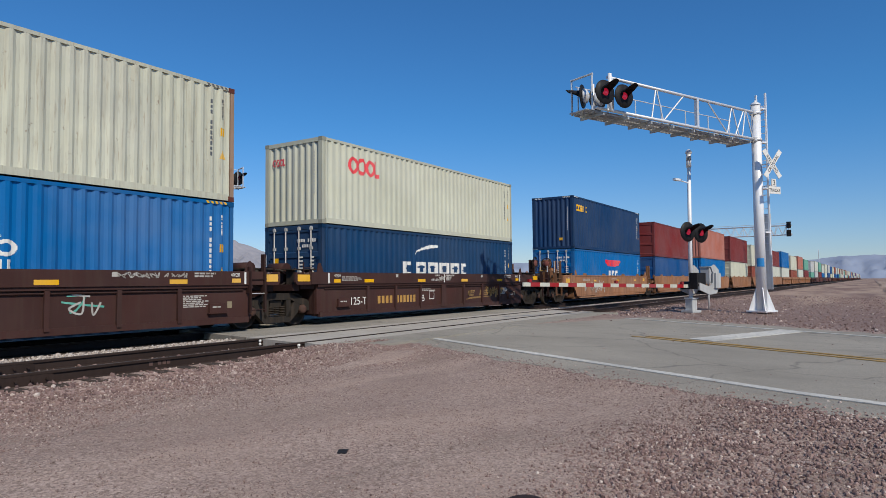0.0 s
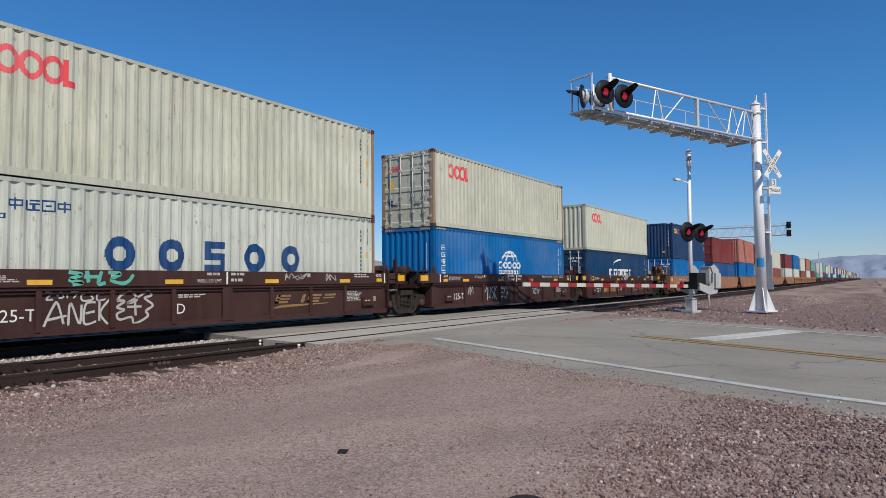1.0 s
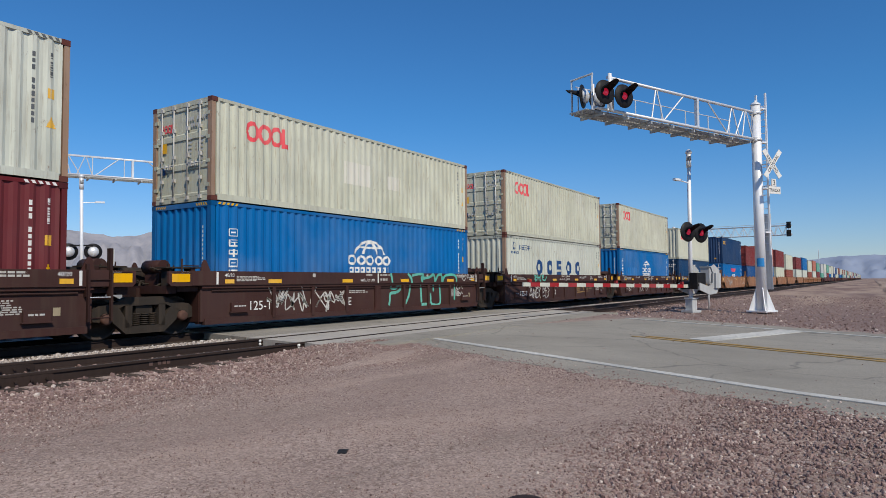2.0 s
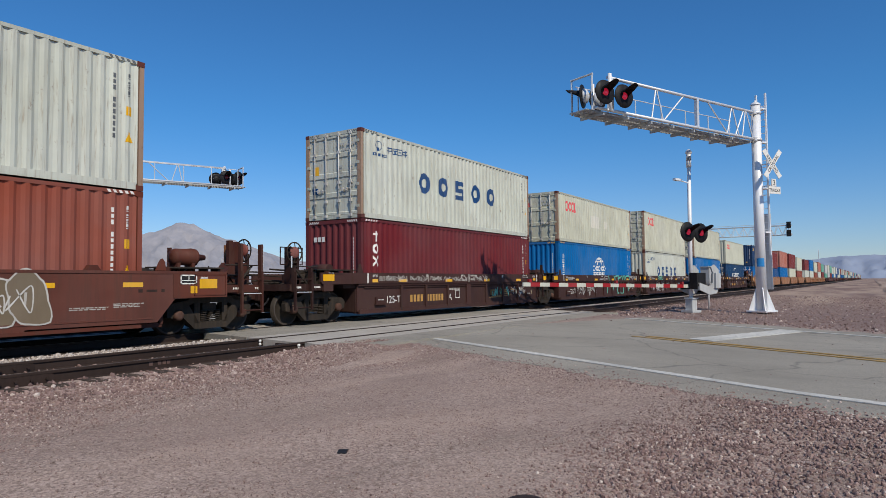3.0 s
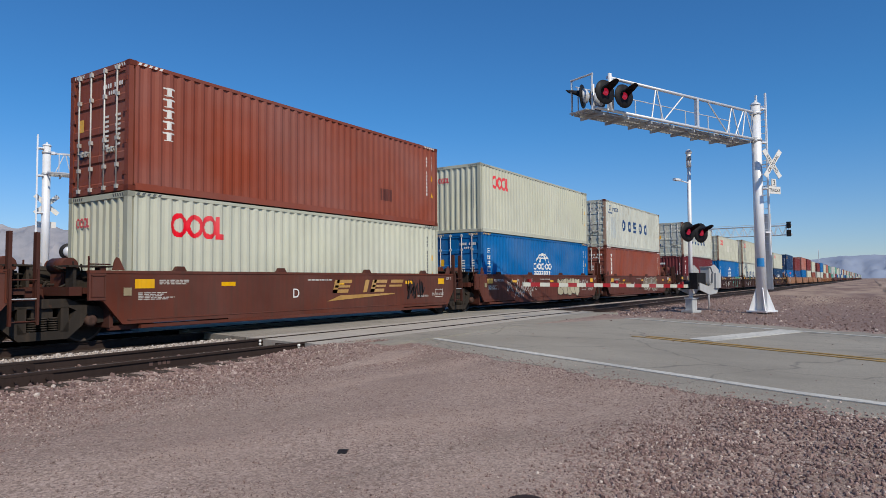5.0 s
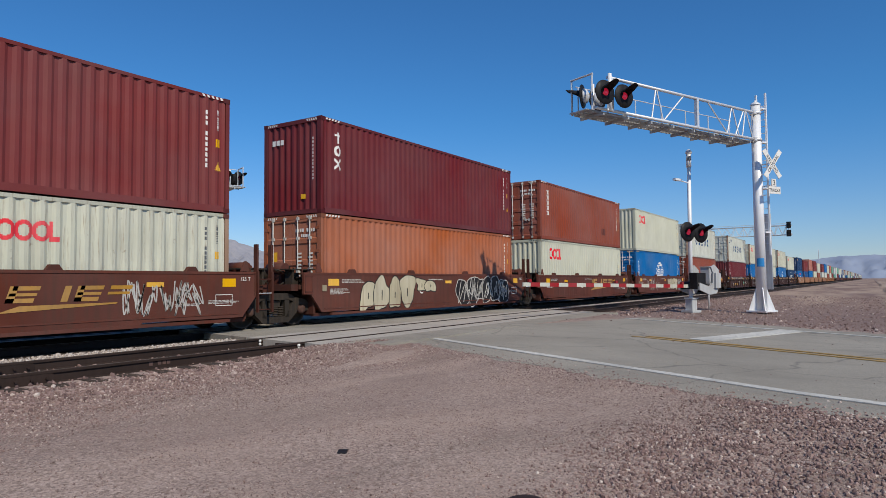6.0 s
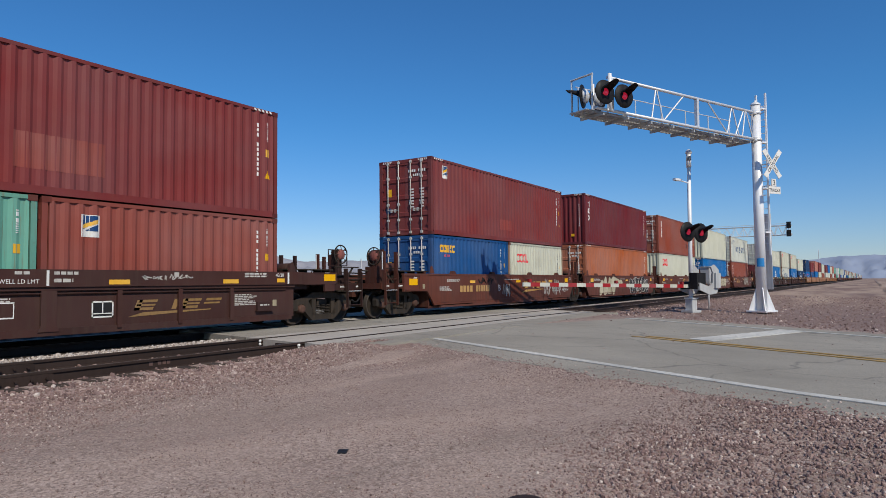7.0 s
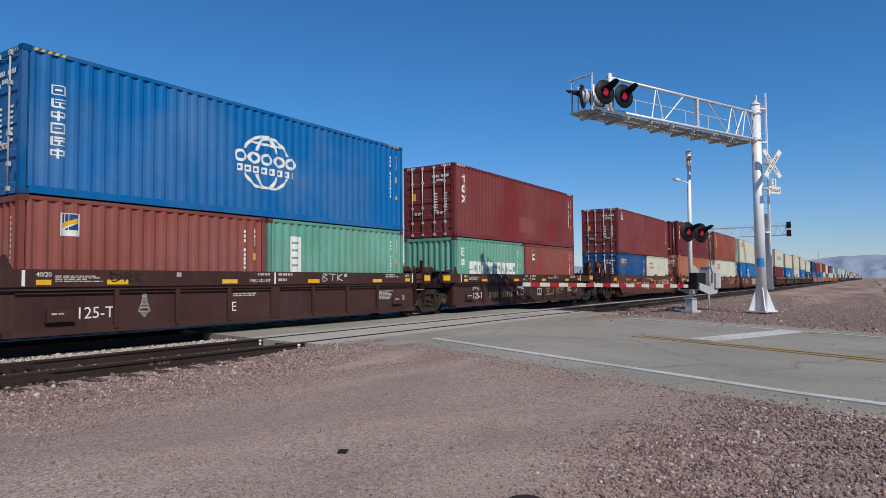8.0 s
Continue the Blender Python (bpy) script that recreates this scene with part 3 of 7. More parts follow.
def well_car(x0, style, color, rear="joint", front="joint", label="", far=False):
    """A well car unit; x0 is the rear end of its load. rear, front: joint (shared truck) or coupler."""
    root = thing("well_car", pose(x0, 0, 0), label, "well car", "well cars of the train")
    MOVERS.append((root, (x0, 0, 0)))
    a, b = -0.42, LONG + 0.42
    tag = "|%s" % style
    tail, nose = 0.94 if rear == "joint" else 2.06, 0.655 if front == "joint" else 2.06
    ends = rear + front

    for k, s in enumerate((-1, 1)):
        def slab(bm, x0, x1, d0, d1, z0, z1, s=s):
            box(bm, x0, x1, min(s * d0, s * d1), max(s * d0, s * d1), z0, z1)

        def wall(bm, s=s):
            if style == "ribbed":
                slab(bm, a, b, 1.33, 1.40, 0.30, 1.16)
            else:
                o = [(a + 0.20, 0.36), (a - 0.23, 0.86), (-tail, 0.88), (-tail, 1.43), (LONG + nose, 1.43), (LONG + nose, 0.88), (b + 0.23, 0.86), (b - 0.20, 0.36), (b - 2.9, 0.36), (b - 2.95, 0.31), (a + 2.95, 0.31), (a + 2.9, 0.36)]
                prism(bm, o, min(s * 1.40, s * 1.47), max(s * 1.40, s * 1.47))
        side = part("side_sill", shared("side_sill" + tag + ends + str(k), CAR_PAINT, wall), CAR_PAINT, root, color=color)
        if style == "ribbed":
            bars = (("top_chord", (a - 0.30, b + 0.30, 1.36, 1.50, 1.16, 1.5)), ("bottom_chord", (a + 0.1, b - 0.1, 1.31, 1.44, 0.22, 0.36)), ("ledge", (a, b, 1.34, 1.465, 1.09, 1.157)))
        else:
            bars = (("top_chord", (-tail, LONG + nose, 1.36, 1.485, 1.43, 1.49)), ("bottom_chord", (a + 0.6, b - 0.6, 1.38, 1.50, 0.26, 0.33)), ("ledge", (a + 0.3, b - 0.3, 1.39, 1.48, 0.44, 0.47)))
        for name, dims in bars:
            part(name, shared(name + tag + ends + str(k), CAR_PAINT, lambda bm: slab(bm, *dims)), CAR_PAINT, side, color=color)
        if far and k:
            continue
        if style == "ribbed":
            rib = shared("rib" + str(k), CAR_PAINT, lambda bm, s=s: [box(bm, -0.05, 0.05, min(s * 1.39, s * 1.465), max(s * 1.39, s * 1.465), 0.30, 1.10)])
            for x in (1.82, 3.27, 4.71, 7.61, 9.06, 10.5):
                part("rib", rib, CAR_PAINT, side, color=color, place=pose(x, 0, 0))
            broad = shared("broad_rib" + str(k), CAR_PAINT, lambda bm, s=s: prism(bm, [(-0.2, 0.30), (0.2, 0.30), (0.145, 0.42), (0.145, 1.10), (-0.145, 1.10), (-0.145, 0.42)], min(s * 1.39, s * 1.46), max(s * 1.39, s * 1.46)))
            part("broad_rib", broad, CAR_PAINT, side, color=color, place=pose(6.19, 0, 0))
            pipe = shared("brake_pipe" + str(k), CAR_PAINT, lambda bm, s=s: [rod(bm, (a + 0.3, s * 1.425, 1.03), (b - 0.3, s * 1.425, 1.03), 0.022, 6)])
            part("brake_pipe", pipe, CAR_PAINT, side, color=[c * 0.7 for c in color])
        else:
            for i in range(4):
                clip = shared("clip" + str(k), CAR_PAINT, lambda bm, s=s: prism(bm, [(-0.16, 1.49), (0.16, 1.49), (0.08, 1.60), (-0.08, 1.60)], min(s * 1.30, s * 1.42), max(s * 1.30, s * 1.42)))
                part("container_guide", clip, CAR_PAINT, side, color=[c * 0.7 for c in color], place=pose((1.2, 4.3, 7.9, 11.0)[i], 0, 0))

    def floor(bm):
        for x in (0.0, 3.0, 6.0, 9.0, LONG - 0.5):
            box(bm, x - 0.1, x + 0.6, -1.34, 1.34, 0.24, 0.345)
        for s in (-1, 1):
            box(bm, a, b, s * 1.27 - 0.06, s * 1.27 + 0.06, 0.24, 0.33)
        for x in (a - 0.02, b - 0.06):
            box(bm, x, x + 0.08, -1.34, 1.34, 0.3, 1.3)
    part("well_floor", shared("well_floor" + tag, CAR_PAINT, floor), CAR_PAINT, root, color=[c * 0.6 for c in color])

    for kind, q, at in ((rear, -1, 0.0), (front, 1, LONG)):
        joint = kind == "joint"
        reach = 1.35 if joint else 3.35
        skirt = (1.32 if style == "ribbed" else 0.95 if q < 0 else 0.66) if joint else 2.08   # end of the side plate

        def blk(bm, u0, u1, y0, y1, z0, z1, q=q):
            box(bm, min(q * u0, q * u1), max(q * u0, q * u1), y0, y1, z0, z1)

        def deck(bm, q=q, reach=reach, joint=joint):
            blk(bm, 0.42, reach, -0.28, 0.28, 0.72, 1.12)
            blk(bm, 0.36, 1.0, -1.34, 1.34, 1.02, 1.14)
            for s in (-1, 1):
                if not joint:
                    blk(bm, 2.0, reach - 0.1, s * 1.36 - 0.06, s * 1.36 + 0.06, 0.98, 1.16)
                blk(bm, 0.5, 0.62, s * 1.25 - 0.05, s * 1.25 + 0.05, 1.1, 1.58)
            blk(bm, reach - 0.35, reach - 0.1, -1.30, 1.30, 0.98, 1.16)
            if not joint:
                blk(bm, reach - 0.05, reach + 0.3, -0.16, 0.16, 0.75, 1.0)
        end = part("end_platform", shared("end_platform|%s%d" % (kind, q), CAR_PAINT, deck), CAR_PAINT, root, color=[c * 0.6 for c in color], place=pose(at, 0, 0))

        for s in (-1,) if far else (-1, 1):
            y0, y1 = sorted((s * 1.41, s * 1.482))

            def plate(bm, q=q, skirt=skirt, y0=y0, y1=y1, joint=joint):
                if style == "ribbed":
                    r = 0.07
                    prism(bm, [(q * 0.36, 1.15), (q * (skirt - r), 1.15), (q * skirt, 1.15 + r), (q * skirt, 1.49), (q * 0.36, 1.49)], y0, y1)
                    if not joint:
                        prism(bm, [(q * 1.58, 0.95), (q * 1.98, 0.95), (q * 1.98, 1.148), (q * 1.58, 1.148)], y0, y1)
                else:
                    prism(bm, [(q * 0.60, 0.88), (q * skirt, 0.88), (q * skirt, 1.425), (q * 0.60, 1.425)], y0, y1)
            side = part("end_plate", shared("end_plate%s|%s%d%d" % (tag, kind, q, s), CAR_PAINT, plate), CAR_PAINT, end, color=color)
            if far:
                continue

            def fin(bm, q=q, s=s):
                z = 1.50
                prism(bm, [(q * 0.18, z), (q * 0.44, z), (q * 0.40, z + 0.20), (q * 0.35, z + 0.27), (q * 0.30, z + 0.25)], s * 1.43 - 0.02, s * 1.43 + 0.02)
            part("guide_fin", shared("guide_fin|%d%d" % (q, s), CAR_PAINT, fin), CAR_PAINT, end, "upright guide fin for the load", color=color)
        if far:
            continue

        # raised rim of the end plate and its reflector
        def rim(bm, q=q, skirt=skirt):
            y0, y1 = (-1.494, -1.478)
            u0, u1, z0, z1 = (0.62, skirt - 0.04, 0.94, 1.40) if joint else (1.15, skirt - 0.04, 0.92, 1.42)
            if style == "smooth" and u1 - u0 > 0.2:
                for a0, a1, c0, c1 in ((u0, u1, z1 - 0.03, z1), (u0, u1, z0, z0 + 0.02), (u0, u0 + 0.02, z0, z1), (u1 - 0.02, u1, z0, z1)):
                    blk(bm, a0, a1, y0, y1, c0, c1)
            else:
                blk(bm, u0, skirt - 0.1, y0, y1 + 0.01, 1.452, 1.476)
        part("plate_rim", shared("plate_rim%s|%s%d" % (tag, kind, q), CAR_PAINT, rim), CAR_PAINT, end, color=[c * 0.85 for c in color])
        u0, u1, z0, z1 = (0.77, 1.24, 1.24, 1.43) if joint else (1.54, 2.01, 1.25, 1.44) if style == "ribbed" else (1.29, 1.78, 1.09, 1.31)
        if style == "ribbed" or not joint:
            part("reflector", shared("yellow_panel%s|%s%d" % (tag, kind, q), YELLOW, lambda bm: blk(bm, u0, u1, -1.489, -1.484, z0, z1)), YELLOW, end, "large yellow reflector panel")
            flat(end, "small_print", WHITE, [(q * (u0 + 0.13) - 0.1, q * (u0 + 0.13) + 0.1, z1 + 0.012 + 0.022 * k, z1 + 0.026 + 0.022 * k) for k in range(2)], -1.4835)

        # ladder or grab posts on the camera's side and the far side
        tall = 2.2 if style == "smooth" else 1.95
        where = ((0.28, 0.76) if style == "ribbed" else (0.66, 1.14)) if joint else (2.5, 3.14)
        for s in (-1, 1):
            if joint and q < 0:
                def irons(bm, s=s, q=q):
                    rod(bm, (q * 0.9, s * 1.36, 1.15), (q * 0.9, s * 1.36, 1.78), 0.022, 6)
                    rod(bm, (q * 0.9, s * 1.36, 1.62), (q * 0.45, s * 1.36, 1.62), 0.016, 6)
            else:
                def irons(bm, s=s, q=q):
                    y = s * 1.52
                    for u in where:
                        y0, y1 = sorted((s * 1.49, s * 1.56))
                        blk(bm, u - 0.022, u + 0.022, y0, y1, 0.45, 1.50)
                        y0, y1 = sorted((s * 1.40, s * 1.52))
                        blk(bm, u - 0.032, u + 0.032, y0, y1, 0.95, tall if style == "smooth" or (u > where[0] and joint) else 1.62)
                    for z in (0.52, 0.92, 1.30):
                        rod(bm, (q * where[0], y, z), (q * where[1], y, z), 0.016, 6)
            part("handrail", shared("handrail%s|%s%d%d" % (tag, kind, q, s), CAR_PAINT, irons), CAR_PAINT, end, "ladder irons and upright posts", color=[c * 0.6 for c in color])
            if not (joint and q < 0):
                grab = shared("grab_iron%s|%s%d%d" % (tag, kind, q, s), GALV, lambda bm: [rod(bm, (q * (u + 0.075), s * 1.46, 1.62), (q * (u + 0.075), s * 1.46, tall - 0.02), 0.02, 6) for u in where[1:]])
                part("grab_iron", grab, GALV, end, "pale worn grab iron")
                step = shared("step_iron%s|%s%d%d" % (tag, kind, q, s), GALV, lambda bm: rod(bm, (q * where[0], s * 1.535, 0.94), (q * where[1], s * 1.535, 0.94), 0.012, 6))
                part("step_iron", step, GALV, end, "worn step iron")

        def planks(bm, q=q, reach=reach, joint=joint):
            top = 1.56
            blk(bm, 0.3, reach - (0.1 if joint else 1.2), -1.28, -0.86, top, top + 0.035)
            for u in (0.5, 1.1) if joint else (0.5, 1.1, 1.7, 2.05):
                blk(bm, u - 0.03, u + 0.03, -1.22, -0.92, 1.12, top)
        part("walkway", shared("walkway|%s%d" % (kind, q), CAST, planks), CAST, end, "dark grated walkway plank")

        def pipes(bm, q=q, reach=reach):
            rnd = random.Random(5 + q)
            for i in range(9):
                y = rnd.uniform(-1.3, 1.0)
                z = rnd.uniform(1.15, 1.5)
                b = (q * (reach - 0.15), y + rnd.uniform(-0.2, 0.2), z + rnd.uniform(-0.08, 0.15))
                m = (q * rnd.uniform(0.7, 1.1), y + rnd.uniform(-0.15, 0.15), z + rnd.uniform(-0.1, 0.2))
                rod(bm, (q * 0.5, y, z), m, 0.024, 6)
                rod(bm, m, b, 0.024, 6)
                if i % 2:
                    rod(bm, m, (m[0], m[1], 1.05), 0.018, 6)
        tagged(part("brake_piping", shared("brake_piping|%s%d" % (kind, q), CAST, pipes), CAST, end, "tangle of brake pipes"), kind="stuff")
        if joint or style == "ribbed":
            part("brake_cylinder", shared("brake_cylinder|%d" % q, CAR_PAINT, lambda bm: [rod(bm, (q * 0.95, -0.75, 1.60), (q * 0.95, -0.1, 1.60), 0.17, 14), blk(bm, 0.85, 1.05, -0.7, -0.15, 1.1, 1.45)]), CAR_PAINT, end, color=[c * 0.8 for c in color])
        else:
            part("brake_cylinder", shared("brake_cylinder_long|%d" % q, CAR_PAINT, lambda bm: [turned(bm, [(0.05, q * 0.92), (0.17, q * 0.95), (0.2, q * 1.02), (0.2, q * 1.5), (0.21, q * 1.5), (0.21, q * 1.56), (0.1, q * 1.6), (0.06, q * 1.85)], 18, "X", (0 if q > 0 else -0.9, -0.9, 1.84 if q > 0 else 1.66)), blk(bm, 1.0 - min(0, 0.9 * q), 1.08 - min(0, 0.9 * q), -1.05, -0.75, 1.1, 1.70 if q > 0 else 1.52), blk(bm, 1.4 - min(0, 0.9 * q), 1.48 - min(0, 0.9 * q), -1.05, -0.75, 1.1, 1.70 if q > 0 else 1.52)]), CAR_PAINT, end, "brown brake cylinder lying along the deck", color=[c * 0.8 for c in color])
        part("air_reservoir", shared("air_reservoir|%d" % q, CAST, lambda bm: [rod(bm, (q * 0.6, 0.55, 1.42), (q * 1.25, 0.55, 1.42), 0.2, 14), blk(bm, 0.7, 0.8, 0.4, 0.7, 1.1, 1.3)]), CAST, end)
        rnd = random.Random(40 + q)
        for i in range(7):
            u = rnd.uniform(0.45, reach - 0.35)
            y = rnd.uniform(-1.3, -0.4)
            high = rnd.uniform(0.15, 0.46)
            part("valve", shared("valve|%s%d%d" % (kind, q, i), CAST, lambda bm: [blk(bm, u, u + 0.16, y, y + 0.18, 1.10, 1.12 + high), turned(bm, [(0.03, y - 0.07), (0.075, y - 0.05), (0.075, y + 0.2), (0.03, y + 0.24)], 10, "Y", (q * (u + 0.08), 0, 1.16 + high * 0.6)), rod(bm, (q * (u + 0.08), y + 0.09, 1.1 + high), (q * (u + 0.12), y + 0.05, 1.26 + high), 0.018, 6)]), CAST, end)
        if not joint:
            # hand brake: on the brown cars its wheel faces sideways, on the rust brown ones along the train
            sideways = style == "ribbed"
            cu, cy, cz = (2.72, -1.06, 2.06) if sideways else (3.02, -0.95, 2.06)

            def on_wheel(r, t0, lift=0.0):
                c, s_ = r * math.cos(t0), r * math.sin(t0)
                return (q * cu + c, cy - lift, cz + s_) if sideways else (q * (cu + lift), cy + c, cz + s_)

            def wheel(bm):
                for k in range(24):
                    rod(bm, on_wheel(0.285, k * math.tau / 24), on_wheel(0.285, (k + 1) * math.tau / 24), 0.02, 6)
                for k in range(8):
                    rod(bm, on_wheel(0.12, k * math.tau / 8, 0.03), on_wheel(0.28, k * math.tau / 8), 0.013, 6)
            part("brake_wheel", shared("brake_wheel%s|%d" % (tag, q), CAST, wheel), CAST, end, "spoked hand brake wheel")
            hub = [(0.03, -0.05), (0.15, -0.035), (0.165, -0.02), (0.165, 0.02), (0.05, 0.05)]
            part("brake_wheel_hub", shared("brake_wheel_hub%s|%d" % (tag, q), CAR_PAINT, lambda bm: turned(bm, hub, 20, "Y" if sideways else "X", (q * cu, cy, cz))), CAR_PAINT, end, "faded red hub of the brake wheel", color=(0.23, 0.075, 0.06))

            def stand(bm):
                if sideways:
                    blk(bm, cu - 0.1, cu + 0.1, cy + 0.05, cy + 0.3, 1.1, 2.22)
                    blk(bm, cu - 0.22, cu + 0.16, cy - 0.02, cy + 0.34, 1.1, 1.45)
                    blk(bm, cu - 0.16, cu - 0.08, cy - 0.02, cy + 0.1, 1.1, 2.2)
                    for a0, a1 in ((-0.42, -0.16), (0.16, 0.42)):
                        for p0, p1 in (((a0, 1.72), (a1, 1.72)), ((a0, 2.2), (a1, 2.2)), ((a0 if a0 < -0.3 else a1, 1.72), (a0 if a0 < -0.3 else a1, 2.2))):
                            rod(bm, (q * cu + p0[0], cy + 0.12, p0[1]), (q * cu + p1[0], cy + 0.12, p1[1]), 0.017, 6)
                else:
                    prism(bm, [(q * (cu + 0.02), 1.1), (q * (cu + 0.02), 1.72), (q * (cu - 0.42), 1.74), (q * (cu - 0.62), 1.5), (q * (cu - 0.3), 1.1)], cy - 0.1, cy + 0.35)
                    prism(bm, [(q * (cu - 0.06), 1.7), (q * (cu - 0.06), 2.22), (q * (cu - 0.2), 2.28), (q * (cu - 0.34), 2.1), (q * (cu - 0.42), 1.7)], cy - 0.02, cy + 0.24)
                    blk(bm, cu - 0.5, cu - 0.38, cy - 0.05, cy + 0.07, 1.1, 2.3)
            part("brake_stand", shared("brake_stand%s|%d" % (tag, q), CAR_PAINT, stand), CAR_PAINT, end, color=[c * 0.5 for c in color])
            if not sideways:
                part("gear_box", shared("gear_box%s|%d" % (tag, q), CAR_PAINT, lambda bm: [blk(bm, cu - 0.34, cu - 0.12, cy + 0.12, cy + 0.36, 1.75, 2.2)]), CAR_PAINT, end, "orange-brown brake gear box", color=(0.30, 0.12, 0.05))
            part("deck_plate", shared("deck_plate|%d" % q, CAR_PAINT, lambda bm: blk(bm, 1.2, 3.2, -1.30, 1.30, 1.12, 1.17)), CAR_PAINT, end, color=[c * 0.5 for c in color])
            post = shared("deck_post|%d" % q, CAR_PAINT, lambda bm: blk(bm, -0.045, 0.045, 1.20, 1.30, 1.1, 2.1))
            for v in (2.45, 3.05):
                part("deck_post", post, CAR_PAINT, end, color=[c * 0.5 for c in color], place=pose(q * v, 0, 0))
            part("deck_rail", shared("deck_rail|%d" % q, CAST, lambda bm: rod(bm, (q * 2.1, -1.36, 1.66), (q * 3.2, -1.36, 1.66), 0.018, 6)), CAST, end)
            part("deck_brace", shared("deck_brace|%d" % q, CAST, lambda bm: rod(bm, (q * 2.5, -1.36, 1.15), (q * 3.0, -1.30, 1.66), 0.03, 6)), CAST, end)
            lettered = [(q * 2.3 + 0.05 * k, q * 2.3 + 0.05 * k + 0.035, 1.05, 1.10) for k in range(5)] + [(q * 3.0 + 0.05 * k, q * 3.0 + 0.05 * k + 0.035, 1.05, 1.10) for k in range(4)]
            flat(end, "small_print", WHITE, lettered, -1.4235)

            def knuckle(bm):
                blk(bm, 3.2, 3.62, -0.1, 0.1, 0.76, 0.98)
                blk(bm, 3.5, 3.72, -0.17, 0.12, 0.7, 1.02)
                blk(bm, 2.9, 3.0, -1.2, 0.9, 0.86, 0.92)
            coupler = part("coupler", shared("coupler|%d" % q, CAST, knuckle), CAST, end, "cast steel coupler")

            def hose(bm):
                pts = [(q * (3.05 + 0.16 * k), -0.45 - 0.03 * k, 0.86 - 0.42 * math.sin(math.pi * k / 6) * (1 - 0.1 * k)) for k in range(5)]
                for p0, p1 in zip(pts, pts[1:]):
                    rod(bm, p0, p1, 0.03, 8)
            part("air_hose", shared("air_hose|%d" % q, BLACK, hose), BLACK, coupler, "hanging black air hose")
    return root


def truck(x0, turning=True):
    """A two-axle freight truck with its middle at x0."""
    root = thing("freight_truck", pose(x0, 0, 0), "greasy black cast steel freight truck with coil springs", "railway truck", "trucks of the train")
    MOVERS.append((root, (x0, 0, 0)))
    for k, s in enumerate((-1, 1)):
        def frame_side(bm, s=s):
            y0, y1 = min(s * 0.96, s * 1.12), max(s * 0.96, s * 1.12)
            top = [(-1.20, 0.42), (-1.22, 0.62), (-1.10, 0.74), (-0.70, 0.80), (-0.46, 0.92), (0.46, 0.92), (0.70, 0.80), (1.10, 0.74), (1.22, 0.62), (1.20, 0.42), (1.05, 0.40), (1.03, 0.56), (0.80, 0.60), (0.50, 0.74), (-0.50, 0.74), (-0.80, 0.60), (-1.03, 0.56), (-1.05, 0.40)]
            prism(bm, top, y0, y1)
            prism(bm, [(-0.84, 0.60), (-0.62, 0.68), (-0.36, 0.29), (0.36, 0.29), (0.62, 0.68), (0.84, 0.60), (0.76, 0.38), (0.46, 0.12), (-0.46, 0.12), (-0.76, 0.38)], y0, y1)
            for u in (-0.40, 0.40):
                box(bm, u - 0.08, u + 0.08, y0, y1, 0.26, 0.76)
            for u in (-1.0, 1.0):
                box(bm, u - 0.2, u + 0.14, y0 + 0.02, y1 - 0.02, 0.54, 0.72)
        side = part("side_frame", shared("side_frame|%d" % k, CAST, frame_side), CAST, root)

        def coils(bm, s=s):
            for i in range(3):
                x = -0.2 + 0.2 * i
                for j in range(6):
                    turned(bm, [(0.075, 0.305 + j * 0.045), (0.092, 0.318 + j * 0.045), (0.075, 0.333 + j * 0.045)], 10, "Z", (x, s * 1.06, 0))
        part("spring_nest", shared("spring_nest|%d" % k, CAST, coils), CAST, side, "nest of coil springs")
        for i, u in enumerate((-0.915, 0.915)):
            cap = shared("bearing|%d%d" % (k, i), CAP, lambda bm, s=s, u=u: turned(bm, [(0.12, s * 1.0), (0.125, s * 1.15), (0.105, s * 1.2), (0.05, s * 1.205)], 16, "Y", (u, 0, WHEEL_R)))
            part("bearing", cap, CAP, side, "rusty round bearing cap")
    part("bolster", shared("bolster", CAST, lambda bm: [box(bm, -0.2, 0.2, -1.05, 1.05, 0.5, 0.72), box(bm, -0.3, 0.3, -0.3, 0.3, 0.66, 0.8)]), CAST, root)
    for u in (-0.915, 0.915):
        def wheels(bm):
            for s in (-1, 1):
                g = s * 0.755
                turned(bm, [(0.13, g - 0.07 * s), (0.15, g - 0.05 * s), (0.36, g - 0.015 * s), (0.40, g - 0.06 * s), (WHEEL_R + 0.025, g - 0.058 * s), (WHEEL_R + 0.02, g - 0.035 * s), (WHEEL_R, g - 0.02 * s), (WHEEL_R - 0.002, g + 0.07 * s), (0.40, g + 0.07 * s), (0.36, g + 0.02 * s), (0.17, g + 0.05 * s), (0.13, g + 0.09 * s)], 28)
            rod(bm, (0, -1.0, 0), (0, 1.0, 0), 0.085, 12)
        ws = part("wheelset", shared("wheelset", CAST, wheels), CAST, root, "steel wheelset with greasy wheels", place=pose(u, 0, WHEEL_R))
        face = shared("tread", TREAD, lambda bm: [turned(bm, [(WHEEL_R - 0.055, s * 0.822), (WHEEL_R - 0.05, s * 0.829), (WHEEL_R - 0.012, s * 0.829), (WHEEL_R - 0.01, s * 0.822)], 28, caps=False) for s in (-1,)])
        if turning:
            part("rim_face", face, TREAD, ws, "worn bright wheel rim")
        if turning:
            WHEELS.append((ws, u))
    return root


